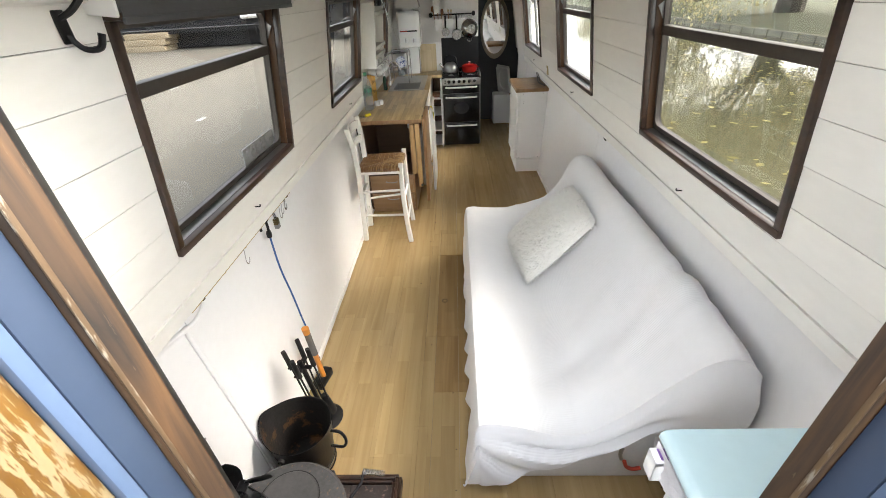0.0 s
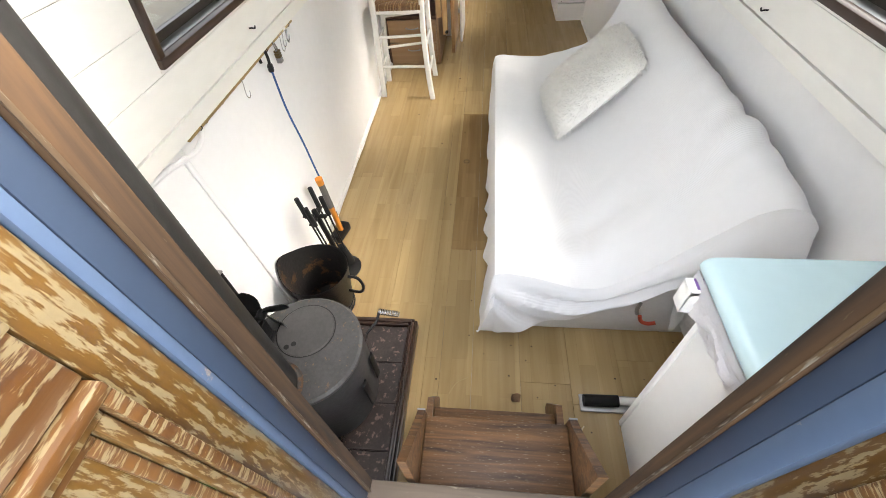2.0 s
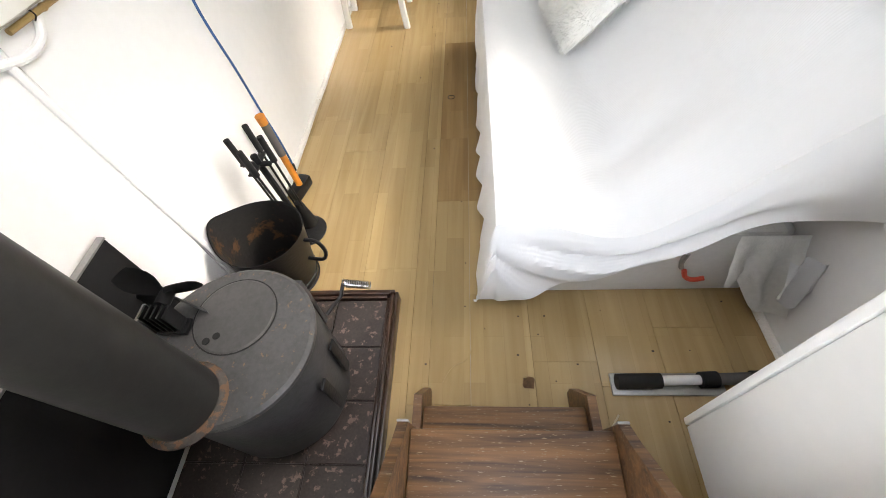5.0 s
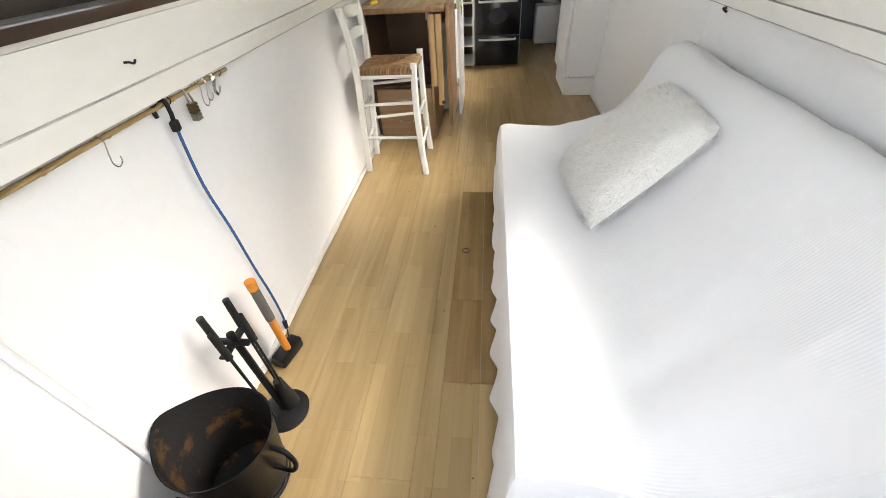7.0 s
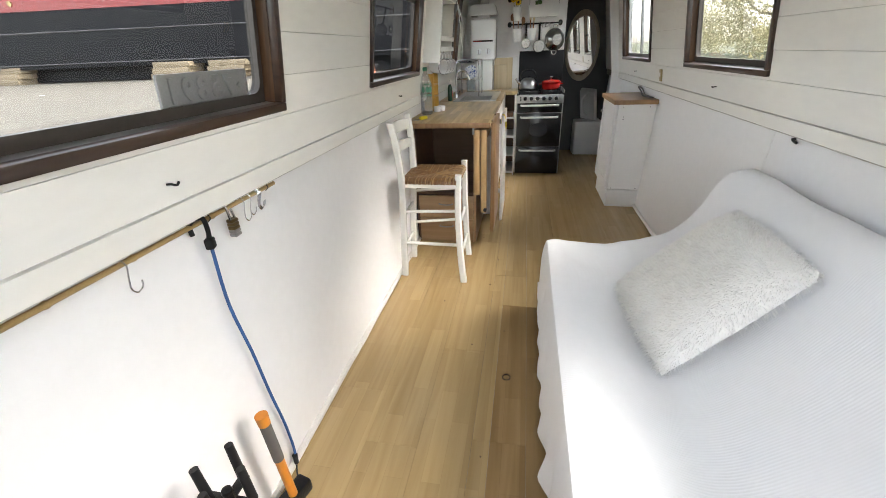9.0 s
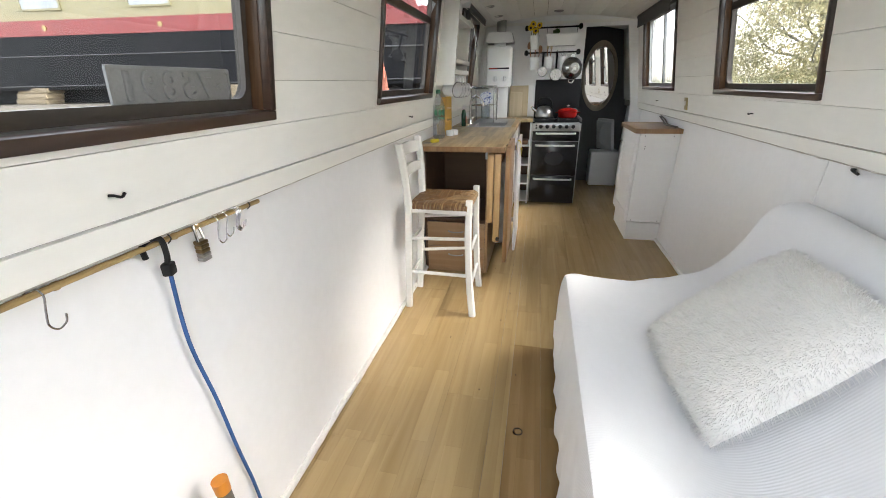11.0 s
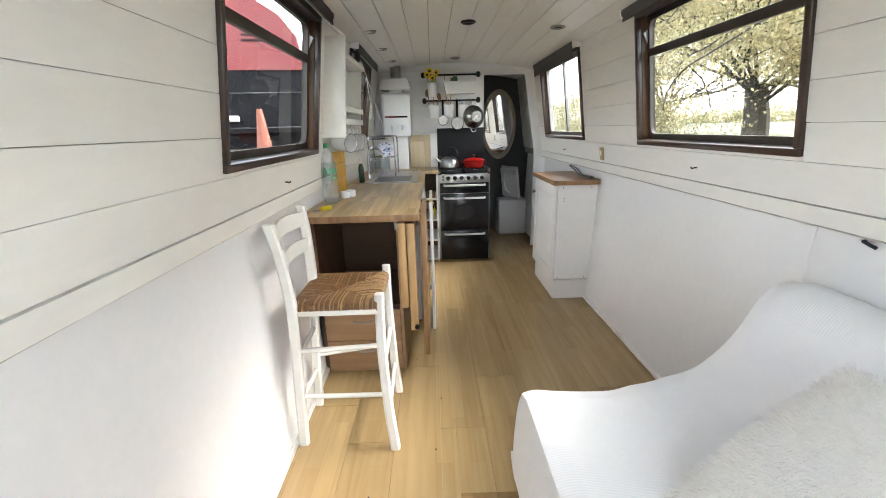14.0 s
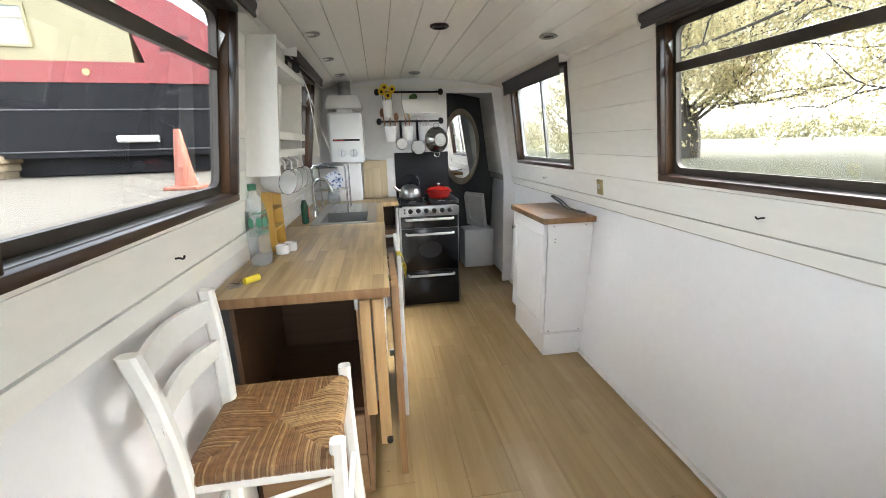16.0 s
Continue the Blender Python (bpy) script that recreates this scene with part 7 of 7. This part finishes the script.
# chopping boards and splash panels
bm = B()
box(bm, -0.355, -0.062, 5.868, 5.878, WT, 1.27, 0.003)
solid("tile_panel", bm, "melamine", "white splash panel behind the worktop", "panel")
for x0, x1, h, y in ((-0.345, -0.135, 0.34, 5.835), (-0.35, -0.20, 0.27, 5.81)):
    bm = B()
    box(bm, x0, x1, y, y + 0.016, 0, h, 0.006, Matrix.Translation((0, 0, WT + 0.001)))
    solid("chopping_board", bm, "pale_wood", "pale wooden chopping board leaning on the bulkhead", "chopping board", group="chopping boards")
bm = B()
box(bm, -0.060, 0.437, 5.864, 5.878, 0.90, 1.32, 0.001)
solid("splash_panel", bm, "black_slate", "matt black splash panel behind the cooker", "panel")

# ---- cooker ----
cooker = thing("gas_cooker", "free-standing black gas cooker with steel control panel", "cooker", (0.2, 5.6, 0))
OX0, OX1, OY = -0.066, 0.440, 5.375
bm = B()
box(bm, OX0, OX1, OY + 0.02, 5.86, 0.02, 0.885, 0.004)
wpart("body", bm, "steel", cooker, "grey metal body")
bm = B()
box(bm, OX0 + 0.028, OX1 - 0.016, OY - 0.012, OY + 0.019, 0.81, 0.895, 0.006)
box(bm, OX0, OX1, OY - 0.004, OY + 0.019, 0.815, 0.884, 0.004)
panel = wpart("control_panel", bm, "steel", cooker, "brushed steel control panel")
for k in range(6):
    bm = B()
    x = OX0 + 0.095 + 0.066 * k
    cyl(bm, (x, OY - 0.012, 0.853), (x, OY - 0.036, 0.853), 0.020, 0.017, seg=20)
    kn = wpart("knob", bm, "black_gloss", panel)
    bm = B()
    lathe(bm, [(0.0205, 0), (0.0245, 0.001), (0.0205, 0.003)], 20, pose(x, OY - 0.012, 0.853, 90, 0, 0))
    wpart("bezel", bm, "chrome", kn)
bm = B()
for dz in (0.0, 0.025):
    box(bm, OX0 + 0.040, OX0 + 0.054, OY - 0.016, OY - 0.012, 0.833 + dz, 0.850 + dz, 0.001)
wpart("switch", bm, "rubber", panel)
for z0, z1, hz in ((0.705, 0.805, 0.785), (0.335, 0.698, 0.660), (0.025, 0.328, 0.296)):
    bm = B()
    box(bm, OX0 + 0.012, OX1 - 0.012, OY - 0.010, OY + 0.019, z0, z1, 0.004)
    d = wpart("oven_door", bm, "black_gloss", cooker, "black glass door")
    bm = B()
    tube(bm, curve([(OX0 + 0.055, OY - 0.010, hz), (OX0 + 0.06, OY - 0.035, hz), (OX0 + 0.10, OY - 0.042, hz), (OX1 - 0.10, OY - 0.042, hz), (OX1 - 0.06, OY - 0.035, hz), (OX1 - 0.055, OY - 0.010, hz)], 6), 0.0105, 10)
    wpart("handle", bm, "bright_bar", d, "bright bar handle")
bm = B()
lathe(bm, [(0, 0), (0.1, 0), (0.1, 0.002), (0, 0.002)], 32, pose(0.187, OY - 0.0105, 0.52, 90, 0, 0) @ Matrix.Diagonal((1, 0.75, 1, 1)))
wpart("oven_window", bm, "oven_glass", cooker, "oval dark oven window")
bm = B()
box(bm, OX0 + 0.004, OX1 - 0.004, OY + 0.01, 5.855, 0.886, 0.899, 0.003)
wpart("hob_plate", bm, "black_gloss", cooker)
bm = B()
box(bm, OX1 - 0.008, OX1 + 0.004, OY + 0.02, 5.855, 0.90, 0.935, 0.003)
wpart("side_lip", bm, "steel", cooker)
for cx, cy in ((0.06, 5.49), (0.31, 5.49), (0.06, 5.73), (0.31, 5.73)):
    bm = B()
    lathe(bm, [(0, 0.899), (0.05, 0.899), (0.05, 0.906), (0.033, 0.909), (0.033, 0.917), (0, 0.917)], 20, Matrix.Translation((cx, cy, 0)))
    wpart("burner", bm, "alu", cooker)
    bm = B()
    for a in range(4):
        box(bm, 0.02, 0.10, -0.0035, 0.0035, 0.918, 0.926, 0.001, Matrix.Translation((cx, cy, 0)) @ Matrix.Rotation(a * math.pi / 2, 4, 'Z'))
    for a in ((-0.10, 0.10, -0.104, -0.097), (-0.10, 0.10, 0.097, 0.104), (-0.104, -0.097, -0.104, 0.104), (0.097, 0.104, -0.104, 0.104)):
        box(bm, cx + a[0], cx + a[1], cy + a[2], cy + a[3], 0.899, 0.926, 0.001)
    wpart("pan_support", bm, "black_iron", cooker)

KZ = 0.927
kettle = thing("kettle", "polished steel stove-top kettle with black handle", "kettle", (0.055, 5.65, KZ))
bm = B()
lathe(bm, [(0, 0), (0.085, 0), (0.098, 0.012), (0.098, 0.045), (0.086, 0.085), (0.055, 0.115), (0.03, 0.122), (0, 0.123)], 32, Matrix.Translation((0.055, 5.65, KZ)))
wpart("vessel", bm, "steel", kettle)
bm = B()
lathe(bm, [(0, 0.122), (0.012, 0.123), (0.015, 0.135), (0, 0.142)], 16, Matrix.Translation((0.055, 5.65, KZ)))
wpart("lid_knob", bm, "black_gloss", kettle)
bm = B()
tube(bm, [(-0.02, 5.63, KZ + 0.055), (-0.06, 5.62, KZ + 0.085), (-0.085, 5.615, KZ + 0.115)], 0.017, 12, 0.011)
wpart("spout", bm, "chrome", kettle)
bm = B()
tube(bm, curve([(-0.022, 5.65, KZ + 0.09), (-0.028, 5.65, KZ + 0.15), (0.0, 5.65, KZ + 0.195), (0.055, 5.65, KZ + 0.205), (0.11, 5.65, KZ + 0.195), (0.138, 5.65, KZ + 0.15), (0.132, 5.65, KZ + 0.09)], 6), 0.0075, 10)
wpart("handle", bm, "black_gloss", kettle)
pot = thing("casserole", "red enamel cast-iron casserole with lid", "casserole", (0.305, 5.62, KZ))
bm = B()
lathe(bm, [(0, 0), (0.085, 0), (0.098, 0.012), (0.105, 0.065), (0.108, 0.068), (0.1, 0.07), (0, 0.07)], 36, Matrix.Translation((0.305, 5.62, KZ)))
for s in (-1, 1):
    box(bm, 0.305 + s * 0.100, 0.305 + s * 0.130, 5.59, 5.65, KZ + 0.05, KZ + 0.062, 0.005)
wpart("pan", bm, "red_enamel", pot)
bm = B()
lathe(bm, [(0.107, 0.0705), (0.108, 0.076), (0.09, 0.092), (0.04, 0.105), (0, 0.107)], 36, Matrix.Translation((0.305, 5.62, KZ)))
lid = wpart("lid", bm, "red_enamel", pot)
bm = B()
lathe(bm, [(0, 0.106), (0.008, 0.107), (0.010, 0.118), (0.018, 0.124), (0.016, 0.130), (0, 0.132)], 16, Matrix.Translation((0.305, 5.62, KZ)))
wpart("lid_knob", bm, "chrome", lid)

# ---- rails with pots and pans ----
def rail(z, x0, x1):
    r = thing("wall_rail", "black iron wall rail with ball ends", "rail", ((x0 + x1) / 2, 5.84, z), group="galley rails")
    bm = B()
    cyl(bm, (x0, 5.80, z), (x1, 5.80, z), 0.0085, seg=12)
    wpart("bar", bm, "black_iron", r)
    for x in (x0, x1):
        bm = B()
        lathe(bm, [(0, -0.03), (0.018, -0.022), (0.024, 0), (0.018, 0.022), (0, 0.03)], 16, pose(x, 5.80, z, 0, 0, 0))
        cyl(bm, (x, 5.80, z), (x, 5.879, z), 0.011, seg=12)
        wpart("end_bracket", bm, "black_iron", r)


rail(1.835, -0.185, 0.372)
rail(1.592, -0.180, 0.370)


def tub(x, z, r, h, label, y=5.755, wide=0.0):
    t = thing("rail_pot", label, "pot", (x, y, z - h), group="white rail pots")
    bm = B()
    if wide:
        v = [[bm.verts.new((x + sx * (wide - a), y + sy * (r - a * 0.6), zz)) for sx, sy in ((-1, -1), (1, -1), (1, 1), (-1, 1))] for zz, a in ((z, 0), (z - 0.012, 0), (z - h, 0.02), (z - h + 0.003, 0.023), (z - 0.002, 0.004))]
        for p, q in zip(v, v[1:]):
            for i in range(4):
                j = (i + 1) % 4
                bm.faces.new((p[i], p[j], q[j], q[i]))
        bm.faces.new(v[2]), bm.faces.new(v[3])
    else:
        lathe(bm, [(0, z - h), (r * 0.72, z - h), (r, z), (r + 0.004, z + 0.003), (r - 0.003, z), (r * 0.7, z - h + 0.004), (0, z - h + 0.004)], 24, Matrix.Translation((x, y, 0)))
    wpart("tub", bm, "white_enamel", t)
    bm = B()
    top = 1.835 if z > 1.62 else 1.592
    for dx in ((-wide + 0.01, wide - 0.01) if wide else (0.0,)):
        tube(bm, curve([(x + dx, 5.79, top + 0.012), (x + dx, 5.808, top + 0.004), (x + dx, 5.80, top - 0.02), (x + dx, y + r * 0.9, z - 0.004)], 5), 0.002, 6)
    wpart("hanger", bm, "black_iron", t)


tub(-0.10, 1.755, 0.050, 0.135, "white metal pot holding sunflowers on the rail")
tub(0.185, 1.765, 0.058, 0.115, "long white metal trough hung on the rail", wide=0.165)
tub(-0.085, 1.545, 0.055, 0.125, "white pot of wooden spoons on the lower rail")
tub(0.065, 1.545, 0.052, 0.12, "white pot of utensils on the lower rail")
tub(0.215, 1.545, 0.052, 0.12, "white pot of cutlery on the lower rail")
for i, (dx, dz, tn) in enumerate(((-0.045, 0.075, 0.3), (0.008, 0.045, -0.2), (0.045, 0.095, -0.4), (-0.02, 0.11, 0.1))):
    fl = thing("sunflower", "yellow sunflower with dark centre in a white pot", "flower", (-0.10 + dx, 5.74, 1.755), group="sunflowers")
    bm = B()
    tube(bm, [(-0.10 + dx * 0.4, 5.755, 1.65), (-0.10 + dx, 5.745, 1.755 + dz)], 0.003, 6)
    wpart("stem", bm, "leaf_green", fl)
    mm = pose(-0.10 + dx, 5.725, 1.755 + dz, 80, 0, math.degrees(tn))
    bm = B()
    lathe(bm, [(0, 0.004), (0.013, 0.002), (0.014, -0.003), (0, -0.004)], 14, mm)
    wpart("seed_head", bm, "seed", fl)
    for k in range(12):
        bm = B()
        a = k * math.pi / 6
        vv = [bm.verts.new(mm @ (Matrix.Rotation(a, 4, 'Z') @ Vector(p))) for p in ((0.010, -0.004, 0), (0.024, -0.008, 0.003), (0.036, 0, 0.001), (0.024, 0.008, 0.003), (0.010, 0.004, 0))]
        bm.faces.new(vv)
        bmesh.ops.solidify(bm, geom=bm.faces[:], thickness=0.001)
        wpart("petal", bm, "petal", fl)
plant = thing("pot_plant", "small green plant in the long white trough", "plant", (0.13, 5.755, 1.77))
bm = B()
random.seed(4)
leaf_cloud(bm, (0.12, 5.755, 1.785), 0.035, 60, 0.03)
wpart("foliage", bm, "leaf_green", plant, smooth=False)
for x, l, k in ((-0.115, 0.15, "spoon"), (-0.085, 0.17, "spatula"), (-0.06, 0.10, "spoon"), (0.055, 0.15, "rolling_stick"), (0.075, 0.14, "rolling_stick")):
    sp = thing("wooden_" + k, "brown wooden kitchen tool standing in a rail pot", "utensil", (x, 5.755, 1.55), group="wooden tools")
    bm = B()
    lean = (x - (-0.085 if x < 0 else 0.065)) * 0.9
    tube(bm, [(x, 5.755, 1.44), (x + lean, 5.75, 1.55 + l * 0.55)], 0.005, 8)
    wpart("shaft", bm, "brown_wood", sp)
    bm = B()
    if k == "rolling_stick":
        box(bm, x + lean - 0.012, x + lean + 0.012, 5.742, 5.758, 1.55 + l * 0.5, 1.55 + l, 0.004)
    else:
        lathe(bm, [(0, -0.004), (0.02, -0.002), (0.022, 0.002), (0, 0.003)], 16, pose(x + lean * 1.3, 5.748, 1.55 + l * 0.75, 90, 0, 0) @ Matrix.Rotation(lean * 4, 4, 'Z') @ Matrix.Diagonal((0.95, 1.7, 1, 1)))
    wpart("blade", bm, "brown_wood" if k != "rolling_stick" else "pale_wood", sp)
for k in range(6):
    bm = B()
    x = 0.19 + 0.01 * k
    tube(bm, [(x, 5.755 + 0.01 * (k % 2), 1.45), (x + 0.012 * (k - 2.5) * 0.4, 5.75, 1.585 + 0.006 * (k % 3))], 0.0035, 6)
    solid("fork", bm, "chrome", "steel cutlery handle standing in a rail pot", "cutlery", group="cutlery")


def ladle_pan(x, z, r, depth, label, name="saucepan", handle=0.12):
    p = thing(name, label, "pan", (x, 5.76, z), group="hanging pans")
    m = pose(x, 5.72, z, 90, 0, 0)
    bm = B()
    lathe(bm, [(0, depth), (r * 0.86, depth), (r, 0), (r + 0.003, 0), (r * 0.9, depth + 0.003), (0, depth + 0.003)], 28, m @ Matrix.Translation((0, 0, -depth * 0.2)))
    wpart("bowl", bm, "pan_steel", p)
    bm = B()
    tube(bm, [(x, 5.735, z + r * 0.9), (x, 5.765, z + r * 0.9 + 0.05), (x, 5.775, 1.582)], 0.0115, 10)
    wpart("handle", bm, "black_gloss", p)
    bm = B()
    tube(bm, curve([(x, 5.775, 1.575), (x, 5.782, 1.606), (x, 5.80, 1.606), (x, 5.808, 1.590)], 5), 0.002, 6)
    wpart("hook", bm, "black_iron", p)


ladle_pan(0.005, 1.40, 0.050, 0.06, "small steel milk pan hanging with black handle")
ladle_pan(0.150, 1.365, 0.064, 0.045, "steel saucepan hanging with black handle")
col = thing("colander", "steel colander with loop handles hanging on the rail", "colander", (0.315, 5.75, 1.42))
m = pose(0.315, 5.72, 1.425, 90, 0, 0) @ Matrix.Rotation(radians(18), 4, 'Y')
bm = B()
lathe(bm, [(0, 0.075), (0.055, 0.075), (0.062, 0.070), (0.095, 0.03), (0.108, 0.0), (0.114, -0.002), (0.110, -0.004), (0.09, 0.028), (0.055, 0.068), (0, 0.068)], 36, m)
wpart("basin", bm, "pan_steel", col)
bm = B()
for k in range(3):
    lathe(bm, [(0.018 + 0.014 * k, 0.0755), (0.021 + 0.014 * k, 0.077), (0.024 + 0.014 * k, 0.0755)], 24, m)
wpart("base_ring", bm, "steel", col)
for s in (-1, 1):
    bm = B()
    tube(bm, [m @ Vector(p) for p in curve([(-0.025, s * 0.108, 0), (-0.024, s * 0.135, 0), (0, s * 0.145, 0), (0.024, s * 0.135, 0), (0.025, s * 0.108, 0)], 5)], 0.004, 8)
    wpart("loop_handle", bm, "chrome", col)

# ---- right-hand cabinet ----
cab = thing("low_cabinet", "white side cabinet with shaker door and wooden top", "cabinet", (0.93, 4.63, 0))
bm = B()
box(bm, 0.803, 1.068, 4.356, 4.925, 0.0, 0.155, 0.001)
wpart("plinth", bm, "melamine", cab, smooth=False)
bm = B()
v = [bm.verts.new((x, y, z)) for y in (4.350, 4.927) for x, z in ((0.8025, 0.166), (1.083, 0.166), (1.098, 0.90), (0.8025, 0.90))]
for f in ((0, 1, 2, 3), (4, 5, 6, 7), (0, 1, 5, 4), (1, 2, 6, 5), (2, 3, 7, 6), (3, 0, 4, 7)):
    bm.faces.new([v[i] for i in f])
wpart("carcass", bm, "melamine", cab, smooth=False)
bm = B()
box(bm, 0.780, 0.798, 4.352, 4.925, 0.165, 0.897, 0.002)
d = wpart("door", bm, "melamine", cab)
for y0, y1, z0, z1 in ((4.352, 4.925, 0.165, 0.245), (4.352, 4.925, 0.82, 0.897), (4.352, 4.43, 0.246, 0.819), (4.847, 4.925, 0.246, 0.819)):
    bm = B()
    box(bm, 0.774, 0.7795, y0, y1, z0, z1, 0.0015)
    wpart("door_rail", bm, "melamine", d)
bm = B()
lathe(bm, [(0, 0.026), (0.012, 0.024), (0.015, 0.016), (0.007, 0.008), (0.007, 0)], 16, pose(0.775, 4.885, 0.78, 0, -90, 0))
wpart("knob", bm, "chrome", d)
bm = B()
box(bm, 0.757, 1.100, 4.318, 4.945, 0.902, 0.938, 0.003)
wpart("wooden_top", bm, "oak_edge", cab)
bm = B()
for p in ((0.84, 0.88), (1.05, 0.88), (0.83, 0.178), (1.04, 0.178), (0.85, 0.80), (0.85, 0.78)):
    cyl(bm, (p[0], 4.3502, p[1]), (p[0], 4.3485, p[1]), 0.004, seg=8)
wpart("screw_heads", bm, "grey_grip", cab)
bm = B()
tube(bm, curve([(1.075, 4.95, 0.985), (1.055, 4.75, 0.965), (1.04, 4.6, 0.945), (1.07, 4.42, 0.944)], 8), 0.006, 8)
tube(bm, curve([(1.085, 4.95, 0.99), (1.07, 4.75, 0.975), (1.06, 4.6, 0.947), (1.08, 4.42, 0.945)], 8), 0.005, 8)
solid("loose_cable", bm, "grey_grip", "grey cable drooping from the gunwale onto the cabinet", "cable")
sock = thing("socket", "aged brass double socket plate on the cabin side", "socket", (1.03, 4.21, 1.13))
sm = Matrix.Translation((CX + half(1.128), 4.212, 1.128)) @ Matrix.Rotation(radians(-7.7), 4, 'Y')
bm = B()
box(bm, -0.008, 0.0, -0.030, 0.030, -0.043, 0.043, 0.003, sm)
wpart("face_plate", bm, "socket_brass", sock)
bm = B()
box(bm, -0.0105, -0.008, -0.004, 0.012, -0.01, 0.02, 0.001, sm)
wpart("rocker", bm, "melamine", sock)

# ---- bathroom beyond ----
mirror = thing("oval_mirror", "oval mirror in a pale wooden frame", "mirror", (0.69, 6.70, 1.35))
mm = pose(0.725, 6.70, 1.345, 90, 0, 0)
bm = B()
lathe(bm, [(0.155, 0.0), (0.185, 0.0), (0.19, 0.012), (0.175, 0.024), (0.158, 0.018)], 48, mm @ Matrix.Diagonal((1.14, 2.2, 1, 1)))
wpart("frame", bm, "mirror_frame", mirror)
bm = B()
lathe(bm, [(0, 0.010), (0.158, 0.010), (0.158, 0.004), (0, 0.004)], 48, mm @ Matrix.Diagonal((1.14, 2.2, 1, 1)))
wpart("glass", bm, "mirror", mirror)
wc = thing("cassette_toilet", "grey-white cassette toilet with its lid up", "toilet", (0.90, 6.5, 0))
bm = B()
box(bm, 0.70, 1.045, 6.42, 6.70, 0.0, 0.44, 0.015)
wpart("pedestal", bm, "toilet", wc)
bm = B()
box(bm, -0.15, 0.15, -0.02, 0.02, 0, 0.40, 0.018, pose(0.90, 6.62, 0.445, 8, 0, -60))
wpart("lid", bm, "toilet", wc)
bm = B()
ring_frame(bm, 0.30, 0.36, 0.05, 0.09, -0.012, 0.012, pose(0.86, 6.58, 0.63, 98, 0, -60))
wpart("seat", bm, "toilet", wc)

# ---- ceiling lamps (off) ----
for x, y, z, k in ((0.134, 4.21, 1.953, "black_iron"), (-0.486, 4.19, 1.908, "alu"), (-0.482, 4.77, 1.908, "alu"), (0.127, 5.56, 1.953, "alu"), (-0.46, 5.36, 1.910, "alu"), (0.134, 2.9, 1.953, "black_iron"), (-0.486, 2.9, 1.908, "alu"), (0.70, 4.21, 1.914, "alu")):
    lamp = thing("downlight", "recessed ceiling downlight, switched off", "downlight", (x, y, z), group="ceiling downlights")
    bm = B()
    lathe(bm, [(0.028, 0.004), (0.046, 0.004), (0.048, -0.003), (0.040, -0.008), (0.030, -0.006), (0.028, 0.004)], 28, Matrix.Translation((x, y, z)))
    wpart("bezel", bm, k, lamp)
    bm = B()
    lathe(bm, [(0, -0.001), (0.029, -0.001), (0.029, 0.004), (0, 0.004)], 20, Matrix.Translation((x, y, z)))
    wpart("lens", bm, "seed", lamp)
